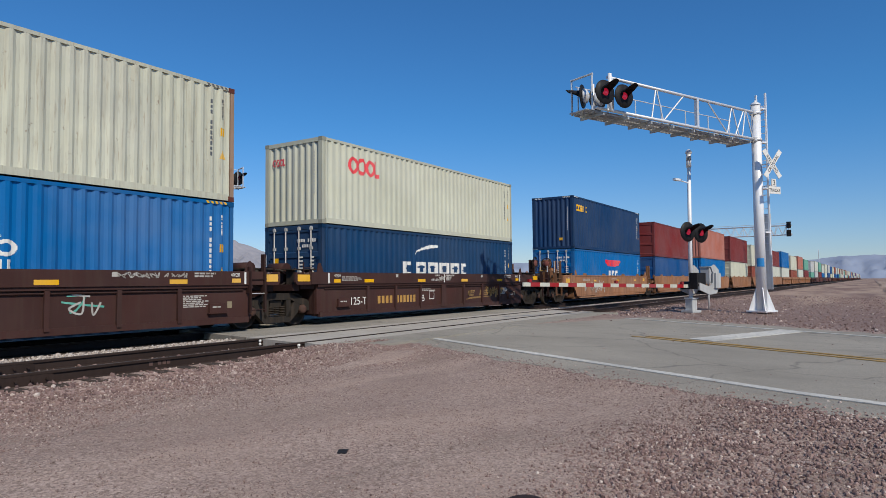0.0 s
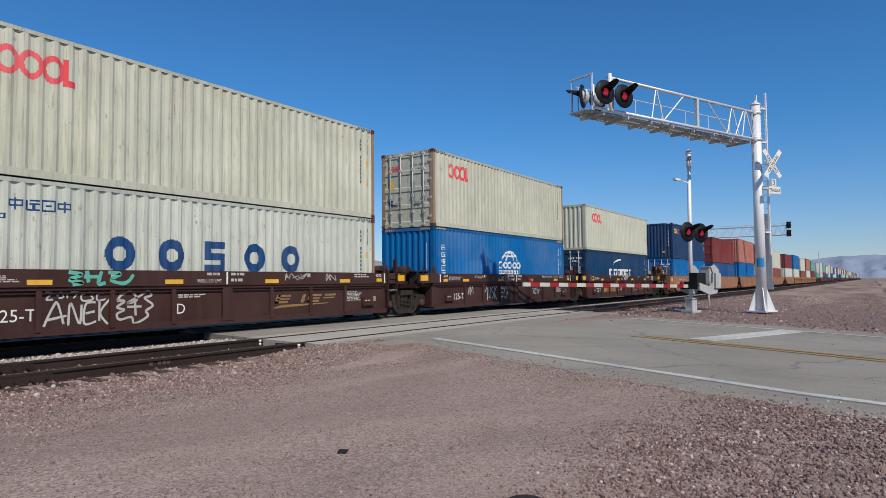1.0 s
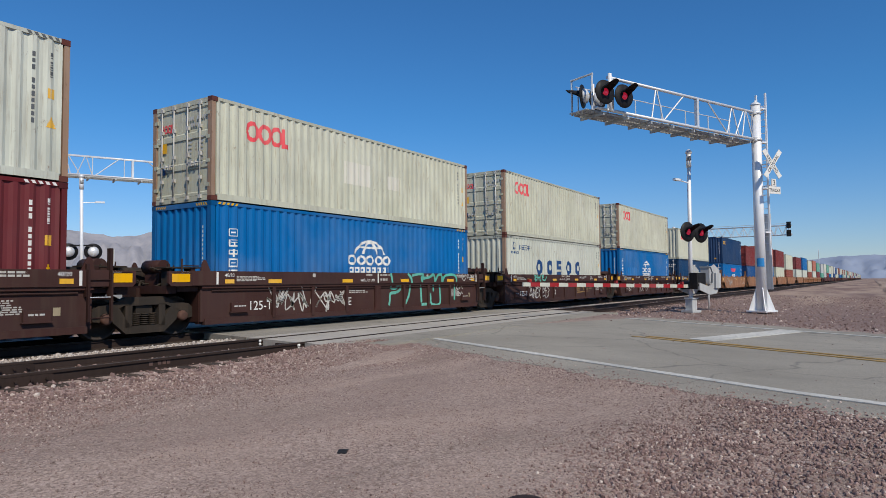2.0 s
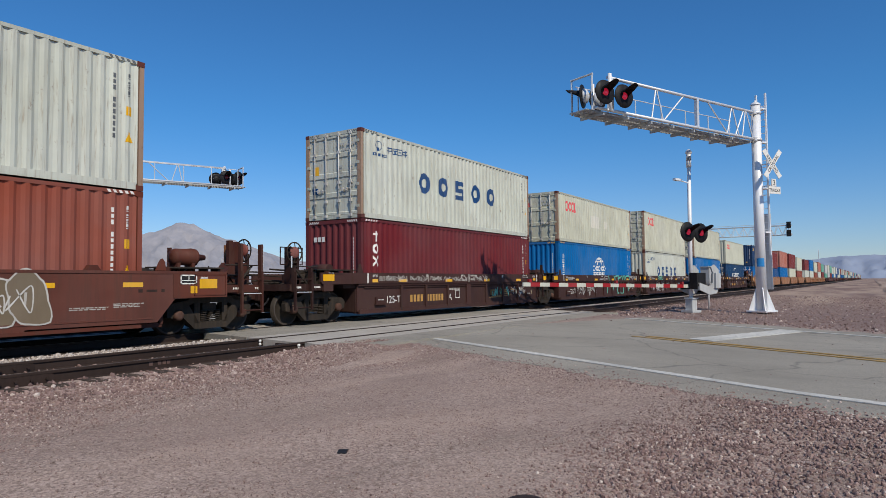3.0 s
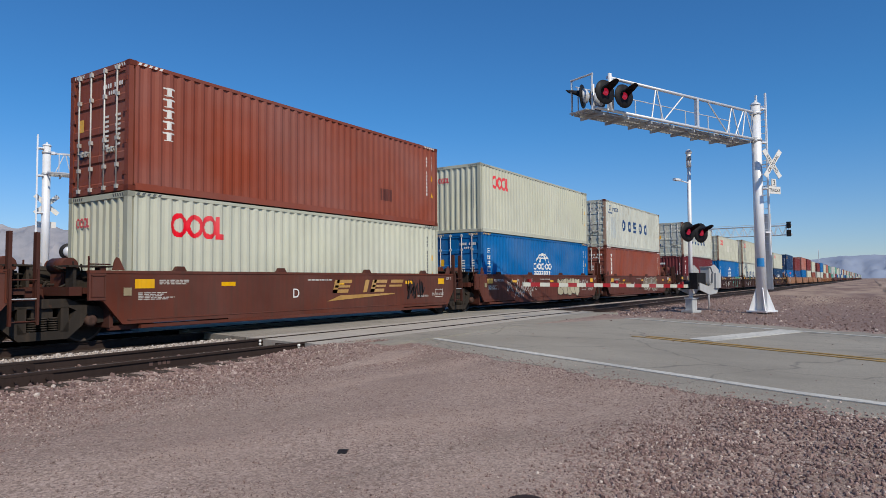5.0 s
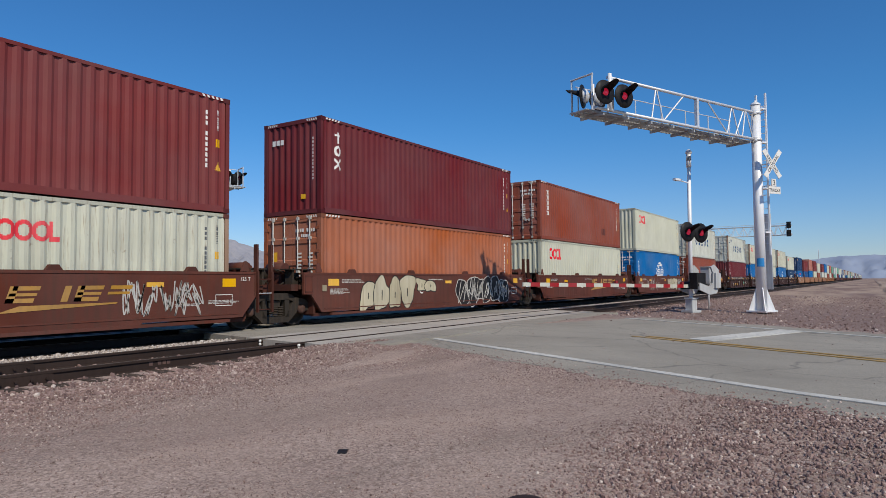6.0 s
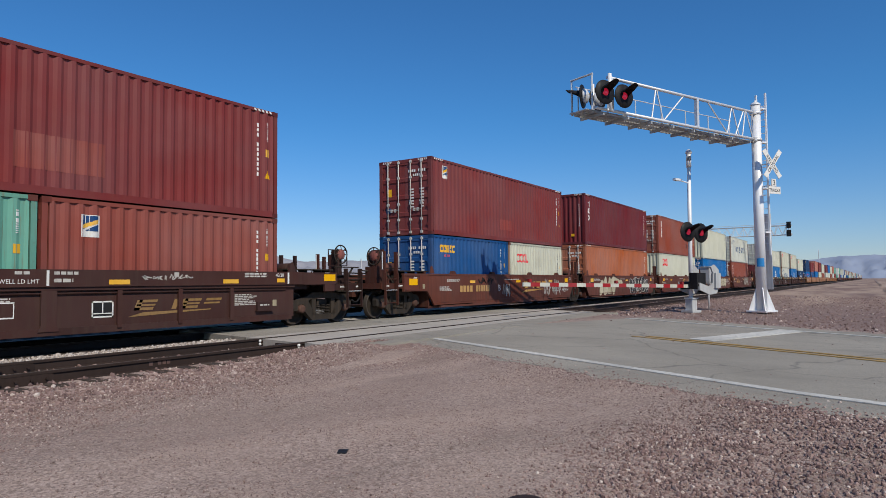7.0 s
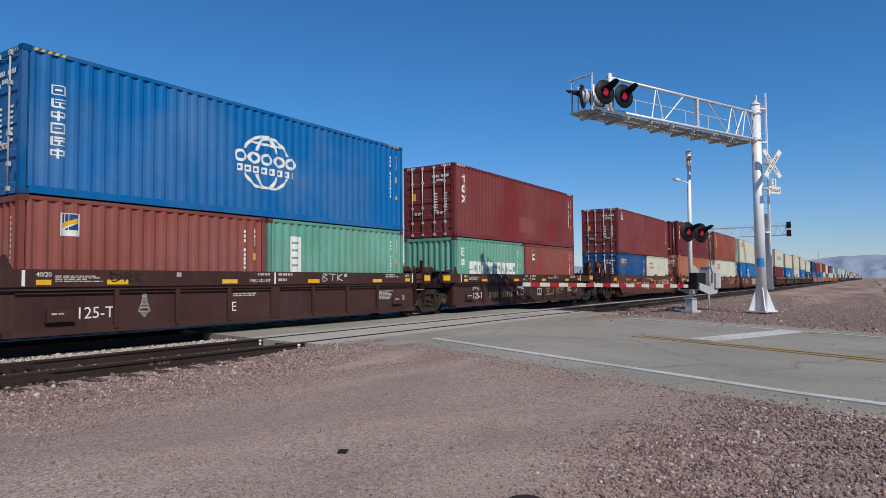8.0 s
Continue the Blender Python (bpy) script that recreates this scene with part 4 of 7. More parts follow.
# ---- the train ----
CREAM = (0.52, 0.525, 0.42)
OFFWHITE = (0.52, 0.54, 0.47)
BLUE = (0.002, 0.125, 0.36)
DEEP_BLUE = (0.013, 0.044, 0.115)
INK_BLUE = (0.012, 0.047, 0.115)
SEA_BLUE = (0.014, 0.075, 0.22)
MAROON = (0.135, 0.024, 0.028)
WINE = (0.18, 0.037, 0.036)
BRICK = (0.245, 0.066, 0.042)
ORANGE = (0.36, 0.115, 0.055)
GREEN = (0.13, 0.34, 0.26)
REDDISH = (0.245, 0.066, 0.05)
SALMON = (0.40, 0.15, 0.11)
GREYISH = (0.46, 0.47, 0.46)

# rear end of the load, car style and colour, front and rear end of the car, then the boxes:
# (level, place along, length, height, colour, end towards the camera's side, worn, words)
STACKS = [
    dict(x=33.70, style="smooth", paint=TAN, ends=("coupler", "joint"), boxes=[(0, 0, LONG, LOW, BLUE, "doors", 0, "bright blue container with lock rods on its doors"), (1, 0, LONG, HIGH, DEEP_BLUE, "front", 0, "dark navy container with a yellow mark")]),
    dict(x=14.22, style="ribbed", paint=BROWN, ends=("joint", "coupler"), boxes=[(0, 0, LONG, LOW, INK_BLUE, "doors", 0, "dark blue container with a white swoosh mark"), (1, 0, LONG, LOW, CREAM, "front", 0, "cream corrugated container with a red mark")]),
    dict(x=-1.17, style="ribbed", paint=BROWN, ends=("joint", "joint"), boxes=[(0, 0, LONG, HIGH, BLUE, "front", 0, "bright blue container with a white globe mark"), (1, 0, LONG, HIGH, CREAM, "doors", 1, "cream container with rusty corner posts and a red mark")]),
    dict(x=-16.80, style="ribbed", paint=BROWN, ends=("joint", "joint"), boxes=[(0, 0, LONG, HIGH, OFFWHITE, "front", 1, "off-white container with large blue ring marks"), (1, 0, LONG, HIGH, CREAM, "doors", 1, "cream container with dirty doors and a red mark")]),
    dict(x=-32.20, style="ribbed", paint=BROWN, ends=("joint", "joint"), boxes=[(0, 0, LONG, HIGH, BLUE, "front", 0, "bright blue container with a white globe mark"), (1, 0, LONG, LOW, CREAM, "doors", 1, "cream container with a patched side and a red mark")]),
    dict(x=-47.82, style="ribbed", paint=BROWN, ends=("coupler", "joint"), boxes=[(0, 0, LONG, HIGH, MAROON, "front", 0, "maroon container with white upright mark"), (1, 0, LONG, HIGH, OFFWHITE, "doors", 1, "off-white container with large blue ring marks and grey doors")]),
    dict(x=-67.46, style="smooth", paint=RUSTY, ends=("joint", "coupler"), boxes=[(0, 0, LONG, HIGH, BRICK, "doors", 0, "brick red container with a white upright mark"), (1, 0, LONG, HIGH, OFFWHITE, "doors", 1, "rust-streaked off-white container with large blue ring marks")]),
    dict(x=-82.74, style="smooth", paint=RUSTY, ends=("joint", "joint"), boxes=[(0, 0, LONG, HIGH, BLUE, "doors", 0, "bright blue container with a white globe mark and doors"), (1, 0, LONG, HIGH, CREAM, "front", 0, "clean cream container with a red mark")]),
    dict(x=-98.17, style="smooth", paint=RUSTY, ends=("joint", "joint"), boxes=[(0, 0, LONG, HIGH, CREAM, "front", 0, "cream container with a red mark low on the car"), (1, 0, LONG, HIGH, BRICK, "doors", 0, "rust brown container with rusty doors")]),
    dict(x=-113.45, style="smooth", paint=RUSTY, ends=("joint", "joint"), boxes=[(0, 0, LONG, HIGH, ORANGE, "doors", 0, "orange-brown container with a pink label on its doors"), (1, 0, LONG, HIGH, MAROON, "front", 0, "dark maroon container with white upright mark")]),
    dict(x=-128.93, style="smooth", paint=RUSTY, ends=("coupler", "joint"), boxes=[(0, 0, SHORT, LOW, SEA_BLUE, "doors", 0, "short blue container with a yellow mark"), (0, LONG - SHORT, SHORT, LOW, CREAM, "doors", 1, "short cream container with a red mark"), (1, 0, LONG, HIGH, WINE, "doors", 0, "wine red container with lock rods and a square badge")]),
    dict(x=-148.60, style="ribbed", paint=BROWN, ends=("joint", "coupler"), boxes=[(0, 0, SHORT, LOW, GREEN, "front", 1, "short faded green container with white block marks"), (0, LONG - SHORT, SHORT, LOW, REDDISH, "doors", 0, "short brick red container with a square badge"), (1, 0, LONG, HIGH, WINE, "doors", 0, "maroon container with lock rods and white mark")]),
    dict(x=-164.15, style="ribbed", paint=BROWN, ends=("joint", "joint"), boxes=[(0, 0, SHORT, LOW, REDDISH, "front", 0, "short brick red container with a square badge"), (0, LONG - SHORT, SHORT, LOW, GREEN, "doors", 1, "short faded green container with rust runs"), (1, 0, LONG, HIGH, BLUE, "doors", 0, "bright blue container with a white globe mark")]),
]

AHEAD = [
    (SEA_BLUE, WINE), (BLUE, SALMON), (CREAM, WINE), (BRICK, CREAM), (OFFWHITE, WINE), (OFFWHITE, BLUE), (BRICK, CREAM), (OFFWHITE, SALMON),
    (WINE, GREEN), (GREEN, GREYISH), (GREYISH, OFFWHITE), (WINE, GREEN), (BLUE, OFFWHITE), (OFFWHITE, CREAM), (SEA_BLUE, GREYISH),
]

BOXES = {}
for n, st in enumerate(STACKS):
    words = {"ribbed": "dark brown well car with upright side ribs and graffiti", "smooth": "rust brown well car with smooth sides and graffiti"}[st["style"]]
    car = well_car(st["x"], st["style"], st["paint"], st["ends"][0], st["ends"][1], words)
    st["car"] = car
    low = max(h for lv, _, _, h, *_ in st["boxes"] if lv == 0)
    for i, (lv, u, length, high, color, end, old, text) in enumerate(st["boxes"]):
        BOXES[n, i] = container((st["x"] + u, 0, WELL_FLOOR + (low + 0.012 if lv else 0)), color, length, high, end, bool(old), text)
    if st["ends"][0] == "coupler":
        truck(st["x"] - 1.9)
    else:
        truck(st["x"] - 1.63)
    if st["ends"][1] == "coupler":
        truck(st["x"] + LONG + 1.9)

x = 33.70 + 15.9
rnd = random.Random(11)
palette = [CREAM, OFFWHITE, GREYISH, BLUE, WINE, SALMON, OFFWHITE, CREAM, SEA_BLUE, BRICK, GREEN]
for n in range(62):
    low, top = AHEAD[n] if n < len(AHEAD) else (rnd.choice(palette), rnd.choice(palette))
    last = n % 5 == 3
    first = n % 5 == 4
    well_car(x, "smooth" if (n // 5) % 2 == 0 else "ribbed", TAN if n < 9 else (RUSTY if n % 3 else BROWN), "coupler" if first else "joint", "coupler" if last else "joint", "well car far along the train", far=True)
    h0 = LOW if n % 3 == 0 else HIGH
    for lv, color in ((0, low), (1, top)):
        container((x, 0, WELL_FLOOR + (h0 + 0.012 if lv else 0)), color, LONG, h0 if lv == 0 else HIGH if n % 4 else LOW, "doors" if n % 3 != 1 else "front", False, "weathered container far along the train", far=True)
    truck(x - (1.9 if first else 1.63), turning=False)
    if last:
        truck(x + LONG + 1.9, turning=False)
    x += 19.6 if last else 15.7


# ---- crossing signals ----
def flasher(parent, at, turn, lit, name="signal_light", tilt=Matrix(), shell=None):
    """A round flashing light with its hood; it faces local -y before the turn about z."""
    m = tilt @ pose(*at, 0, 0, turn)
    bm = bmesh.new()
    turned(bm, [(0.02, 0.03), (0.39, 0.02), (0.405, 0.0), (0.395, -0.02), (0.155, -0.03)], 32, "Y")
    disc = part(name, bm, BLACK, parent, "round black backboard of a flashing light", place=m)
    bm = bmesh.new()
    turned(bm, [(0.125, -0.02), (0.125, -0.045), (0.09, -0.065), (0.02, -0.075)], 24, "Y")
    part("lens", bm, LENS_LIT if lit else LENS, disc, "red flasher lens")
    bm = bmesh.new()
    n = 16
    rows = []
    for k in range(n + 1):
        a = math.pi * (-0.22 + 1.44 * k / n)
        long_ = -0.12 - 0.44 * max(0.0, min(1.0, 0.35 + 0.9 * math.sin(a)))
        rows.append([bm.verts.new((r * math.cos(a), y, 0.02 + r * math.sin(a) + 0.1 * (y < -0.1))) for r, y in ((0.165, -0.02), (0.165, long_), (0.178, long_), (0.178, -0.02))])
    for a, b in zip(rows, rows[1:]):
        for k in range(4):
            bm.faces.new((a[k], b[k], b[(k + 1) % 4], a[(k + 1) % 4]))
    bm.faces.new(rows[0])
    bm.faces.new(rows[-1][::-1])
    part("hood", bm, BLACK, disc, "black sun hood")
    bm = bmesh.new()
    turned(bm, [(0.25, 0.03), (0.25, 0.09), (0.22, 0.15), (0.12, 0.2), (0.05, 0.22)], 20, "Y")
    part("housing", bm, shell or GALV, disc, "round lamp housing")
    return disc


def cantilever(m, length, label, lit, shade=GALV):
    """A cantilevered crossing signal; local +x runs along its arm, and its lamps near the tip face local +y."""
    root = thing("cantilever_signal", m, label, "crossing signal", "cantilever crossing signals")
    bm = bmesh.new()
    rod(bm, (0, 0, 0.05), (0, 0, 8.46), 0.205, 28, 0.185)
    turned(bm, [(0.205, 8.46), (0.205, 8.52), (0.12, 8.58), (0.04, 8.6), (0.03, 8.68)], 24, "Z")
    pole = part("pole", bm, ALU, root, "silver painted steel pole")
    bm = bmesh.new()
    box(bm, -0.42, 0.42, -0.42, 0.42, 0.0, 0.06)
    for k in range(4):
        a = k * math.pi / 2 + math.pi / 4
        c, s = math.cos(a), math.sin(a)
        p = [(0.19, 0.06), (0.5, 0.06), (0.20, 0.98)]
        f = [[bm.verts.new((u * c - w * s, u * s + w * c, z)) for u, z in p] for w in (-0.015, 0.015)]
        bm.faces.new(f[0])
        bm.faces.new(f[1][::-1])
        for i in range(3):
            bm.faces.new((f[0][i], f[0][(i + 1) % 3], f[1][(i + 1) % 3], f[1][i]))
    part("base_plate", bm, ALU, pole, "base plate with four white gussets")
    z0, z1 = 7.03, 8.14
    tilt = Matrix()
    arm = part("arm", arm_mesh(length, z0, z1), GALV, root, "galvanized truss arm", place=tilt)
    bm = bmesh.new()
    for k in range(int(length / 0.085)):
        box(bm, 0.3 + k * 0.085, 0.3 + k * 0.085 + 0.045, -0.86, -0.08, z0 - 0.07, z0 - 0.04)
    for y in (-0.86, -0.46, -0.1):
        box(bm, 0.2, length, y - 0.02, y + 0.02, z0 - 0.11, z0 - 0.035)
    for k in range(8):
        u = 0.6 + k * (length - 1.0) / 7
        box(bm, u - 0.03, u + 0.03, -0.95, 0.1, z0 - 0.2, z0 - 0.1)
    # grey instead of galvanized: the underside's shade is put into the colour
    part("walkway", bm, GREY, arm, "grated service walkway")
    bm = bmesh.new()
    for k in range(7):
        u = 0.5 + k * (length - 0.7) / 6
        rod(bm, (u, -0.86, z0 - 0.1), (u, -0.86, z0 + 0.92), 0.022, 6)
    for z in (0.92,):
        rod(bm, (0.4, -0.86, z0 + z), (length - 0.1, -0.86, z0 + z), 0.018, 6)
    for y in (-0.86, 0.06):
        rod(bm, (length + 0.1, y, z0 - 0.1), (length + 0.1, y, z0 + 1.12), 0.034, 6)
    rod(bm, (length + 0.1, -0.9, z0 + 1.1), (length + 0.1, 0.1, z0 + 1.1), 0.034, 6)
    part("handrail", bm, GALV, arm)
    # lights
    bm = bmesh.new()
    rod(bm, (length - 0.7, 0.12, z0 - 0.05), (length - 0.7, 0.12, z1 + 0.12), 0.065, 10)
    rod(bm, (length - 1.3, 0.2, z0 + 0.47), (length - 0.1, 0.2, z0 + 0.47), 0.035, 8)
    rod(bm, (length - 0.55, -0.5, z0 - 0.05), (length - 0.55, -0.5, z0 + 1.0), 0.05, 8)
    part("lamp_bracket", bm, ALU, arm)
    for u, on in ((length - 1.12, lit[0]), (length - 0.2, lit[1])):
        flasher(root, (u, 0.34, z0 + 0.47), 174, on, tilt=tilt, shell=shade)
    for u, turn in ((length - 0.05, 30), (length - 0.75, 0)):
        flasher(root, (u, -0.5, z0 + 0.5), turn, False, tilt=tilt, shell=shade)
    # ladder
    bm = bmesh.new()
    for y in (-0.2, 0.2):
        box(bm, -0.44, -0.38, y - 0.035, y + 0.035, 2.3, 9.0)
    for k in range(22):
        rod(bm, (-0.41, -0.2, 2.5 + 0.285 * k), (-0.41, 0.2, 2.5 + 0.285 * k), 0.016, 6)
    for z in (3.2, 5.0, 6.9, 8.3):
        box(bm, -0.42, -0.12, -0.22, 0.22, z, z + 0.06)
    part("ladder", bm, ALU, root, "steel ladder behind the pole")
    bm = bmesh.new()
    box(bm, -0.47, -0.45, -0.22, 0.24, 0.9, 4.0)
    part("ladder_guard", bm, GALV, root, "grey climbing guard plate")
    return root


def arm_mesh(length, z0, z1):
    bm = bmesh.new()
    rod(bm, (0, 0.06, z1), (length - 0.65, 0.06, z1), 0.055, 10)
    rod(bm, (0, 0.06, z0), (length, 0.06, z0), 0.055, 10)
    rod(bm, (0, -0.86, z0 - 0.02), (length, -0.86, z0 - 0.02), 0.045, 8)
    for low, top in ((6.66, 6.40), (6.02, 6.36), (6.02, 4.80), (2.08, 3.38), (2.13, 1.78), (1.31, 1.74), (1.58, 0.96), (0.35, 0.80), (1.10, 0.84)):
        rod(bm, (low, 0.06, z0), (top, 0.06, z1), 0.028, 6)
    for u in (4.04, length - 0.82):
        box(bm, u - 0.06, u + 0.06, 0.0, 0.12, z0, z1)
    for u in (1.2, 2.4, 3.9, 5.4, 6.5, 7.8):
        rod(bm, (u, 0.06, z0), (u + 0.35, -0.86, z0 - 0.02), 0.028, 6)
    for u, z in ((0, z0), (0, z1)):
        turned(bm, [(0.19, z - 0.06), (0.215, z - 0.06), (0.215, z + 0.06), (0.19, z + 0.06)], 24, "Z")
        box(bm, 0.15, 0.36, -0.08, 0.14, z - 0.07, z + 0.07)
    rod(bm, (0, -0.2, z0), (0.3, -0.86, z0 - 0.02), 0.04, 6)
    return bm


near_signal = cantilever(pose(29.5, -10.92, -0.14, 0, 0, 157), 9.55, "silver cantilever crossing signal with truss arm over the road", (True, True))
far_signal = cantilever(pose(16.95, 20.5, -0.14, 0, 0, -23), 9.7, "silver cantilever crossing signal beyond the train", (True, True), BLACK)


def gate_mast(m, label):
    """A crossing mast with flashers and a gate; local -x runs along the lowered gate arm."""
    root = thing("crossing_gate", m, label, "crossing gate")
    bm = bmesh.new()
    rod(bm, (0, 0, 0.0), (0, 0, 6.55), 0.085, 16, 0.075)
    turned(bm, [(0.1, 5.95), (0.1, 6.4)], 14, "Z")
    part("mast", bm, ALU, root, "silver steel mast")
    bm = bmesh.new()
    rod(bm, (0, 0, 6.2), (0, 0, 6.5), 0.1, 14)
    turned(bm, [(0.09, 6.5), (0.13, 6.54), (0.12, 6.62), (0.04, 6.7)], 14, "Z")
    part("bell", bm, GALV, root, "grey crossing bell")
    bm = bmesh.new()
    rod(bm, (0, 0, 5.3), (-0.95, 0, 5.36), 0.025, 6)
    box(bm, -1.0, -0.6, -0.07, 0.07, 5.32, 5.40)
    part("area_light", bm, ALU, root, "small lamp on a side arm")
    bm = bmesh.new()
    box(bm, -0.3, 0.3, -0.26, 0.26, 0.0, 0.1)
    box(bm, -0.16, 0.16, -0.16, 0.16, 0.1, 0.6)
    box(bm, -0.2, 0.2, -0.2, 0.2, 0.54, 0.6)
    part("junction_box", bm, GREY, root, "grey junction box at the foot")
    bm = bmesh.new()
    rod(bm, (-0.5, -0.05, 3.25), (0.5, -0.05, 3.25), 0.035, 8)
    part("crossarm", bm, BLACK, root)
    bm = bmesh.new()
    box(bm, -0.25, 0.35, -0.45, -0.1, 0.95, 1.6)
    rod(bm, (-0.05, -0.5, 1.1), (-0.05, 0.4, 1.1), 0.16, 14)
    part("gate_drive", bm, BLACK, root, "black gate drive housing")
    bm = bmesh.new()
    for y in (-0.5, 0.42):
        prism(bm, [(-0.2, 0.92), (0.5, 0.72), (1.0, 0.78), (1.2, 1.1), (1.15, 1.75), (0.85, 1.95), (0.6, 1.85), (0.75, 1.6), (0.72, 1.2), (0.5, 1.05), (-0.2, 1.2)], y - 0.03, y + 0.03)
    box(bm, 0.8, 1.15, -0.62, -0.4, 1.0, 1.6)
    box(bm, 0.8, 1.15, 0.34, 0.56, 1.0, 1.6)
    part("counterweight", bm, GREY, root, "curved grey counterweight arms")
    bm = bmesh.new()
    length = 9.2
    box(bm, -length, -0.1, -0.03, 0.03, 1.0, 1.13)
    gate = part("gate_arm", bm, GATE_WHITE, root, "lowered white gate arm")
    stripe = shared("red_stripe", RED, lambda bm: box(bm, -0.21, 0.21, -0.034, 0.034, 0.996, 1.134))
    for k in range(10):
        part("red_stripe", stripe, RED, gate, "red reflective band", place=pose(-0.75 - 0.88 * k, 0, 0))
    bm = bmesh.new()
    for u in (0.6, 4.6, 8.9):
        box(bm, -u - 0.05, -u + 0.05, -0.05, 0.05, 1.134, 1.24)
    part("gate_lamp", bm, RED, gate, "small red gate lamps")
    return root


mast = gate_mast(pose(28.0, -8.5, -0.14, 0, 1.0, -21.5), "crossing mast with red flashers and a lowered striped gate arm")
for u, on in ((-0.45, True), (0.45, True)):
    flasher(mast, (u, -0.2, 3.25), -8, on)


# ---- mountains ----
def crest(a):
    """Height of the skyline in degrees at the azimuth a."""
    def bump(mid, wide):
        return math.exp(-((a - mid) / wide) ** 2)
    k = max(0.0, min(1.0, (a - 36) / 9.0))
    base = 4.5 * (1 - k * k * (3 - 2 * k)) + 1.9 * k * k * (3 - 2 * k)
    far = max(0.0, min(1.0, (a - 50) / 14.0))
    base = base * (1 - far) + 1.25 * far
    return base - 0.75 * bump(30, 2.6) + 0.35 * bump(35, 1.6) + 0.45 * bump(90, 4.5) + 0.3 * bump(63, 3)


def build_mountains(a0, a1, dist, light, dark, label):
    m, nt, bsdf = blank("desert rock with haze in its colour")
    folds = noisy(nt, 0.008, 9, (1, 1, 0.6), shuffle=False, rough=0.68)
    # light and dark are rock tones with the distance haze painted in
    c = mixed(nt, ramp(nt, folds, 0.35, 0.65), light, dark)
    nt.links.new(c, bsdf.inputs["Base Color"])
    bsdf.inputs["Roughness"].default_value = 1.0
    bm = bmesh.new()
    n, k = 300, 16
    rows = []
    for i in range(n + 1):
        a = a0 + (a1 - a0) * i / n
        top = dist * 1.2 * math.tan(radians(crest(a)))
        top *= 1 + 0.11 * noise.fractal((a * 0.35, 2.0, 0), 0.8, 2.1, 6)
        row = []
        for j in range(k + 1):
            f = j / k
            d = dist * (1 + 0.2 * f)
            rough = 1 + 0.9 * (1 - f) * noise.fractal((a * 0.9, f * 3, 4.0), 0.7, 2, 4)
            row.append(bm.verts.new((EYE.x + d * math.sin(radians(a)), EYE.y + d * math.cos(radians(a)), -8 + (top + 8) * f ** 0.9 * rough)))
        rows.append(row)
    for p, q in zip(rows, rows[1:]):
        for j in range(k):
            bm.faces.new((p[j], q[j], q[j + 1], p[j + 1])).smooth = True
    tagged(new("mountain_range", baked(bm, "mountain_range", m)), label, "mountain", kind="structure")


# haze is put into both ranges' base colours: pale, the farther one bluer
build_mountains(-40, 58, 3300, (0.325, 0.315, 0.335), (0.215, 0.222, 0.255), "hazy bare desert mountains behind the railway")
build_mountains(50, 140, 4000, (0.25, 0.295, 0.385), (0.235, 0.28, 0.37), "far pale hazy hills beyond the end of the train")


# ---- painted marks on the containers ----
def groove(u, length):
    """How far the side wall lies inside its outer face at u metres along a container."""
    span = length - 0.3
    n = max(1, round(span / 0.285))
    p = span / n
    f = ((u - 0.15) % p) / p
    if f < 0.26:
        return 0.0
    if f < 0.50:
        return 0.04 * (f - 0.26) / 0.24
    if f < 0.76:
        return 0.04
    return 0.04 * (1.0 - f) / 0.24


def painted(root, length, inside, u0, u1, z0, z1, material, cell=0.03, name="painted_mark", label=""):
    """Paint on the grooved side wall. inside(a, b): whether paint lies at that share of the mark's width and height."""
    nu, nz = max(1, round((u1 - u0) / cell)), max(1, round((z1 - z0) / cell))
    verts, faces, known = [], [], {}

    def corner(i, j):
        if (i, j) not in known:
            u = u0 + (u1 - u0) * i / nu
            known[i, j] = len(verts)
            verts.append((u, -(WIDE - 0.008) + groove(u, length) - 0.0035, z0 + (z1 - z0) * j / nz))
        return known[i, j]
    for i in range(nu):
        for j in range(nz):
            if inside((i + 0.5) / nu, (j + 0.5) / nz):
                faces.append((corner(i, j), corner(i + 1, j), corner(i + 1, j + 1), corner(i, j + 1)))
    if not faces:
        return None
    me = bpy.data.meshes.new(name)
    me.from_pydata(verts, [], faces)
    me.materials.append(material)
    ob = new(name, me)
    ob.parent = root
    return tagged(ob, label)


def in_ring(a, b, cx, cz, rx, rz, w):
    d = ((a - cx) / rx) ** 2 + ((b - cz) / rz) ** 2
    return (1 - w) ** 2 < d < 1


def in_box(a, b, x0, x1, z0, z1):
    return x0 < a < x1 and z0 < b < z1


def ring_row(a, b):
    """Three linked rings and a foot."""
    if in_ring(a, b, 0.15, 0.5, 0.15, 0.5, 0.42) or in_ring(a, b, 0.43, 0.5, 0.15, 0.5, 0.42) or in_ring(a, b, 0.71, 0.5, 0.15, 0.5, 0.42):
        return True
    return in_box(a, b, 0.84, 0.9, 0.0, 1.0) or in_box(a, b, 0.84, 1.0, 0.0, 0.24)


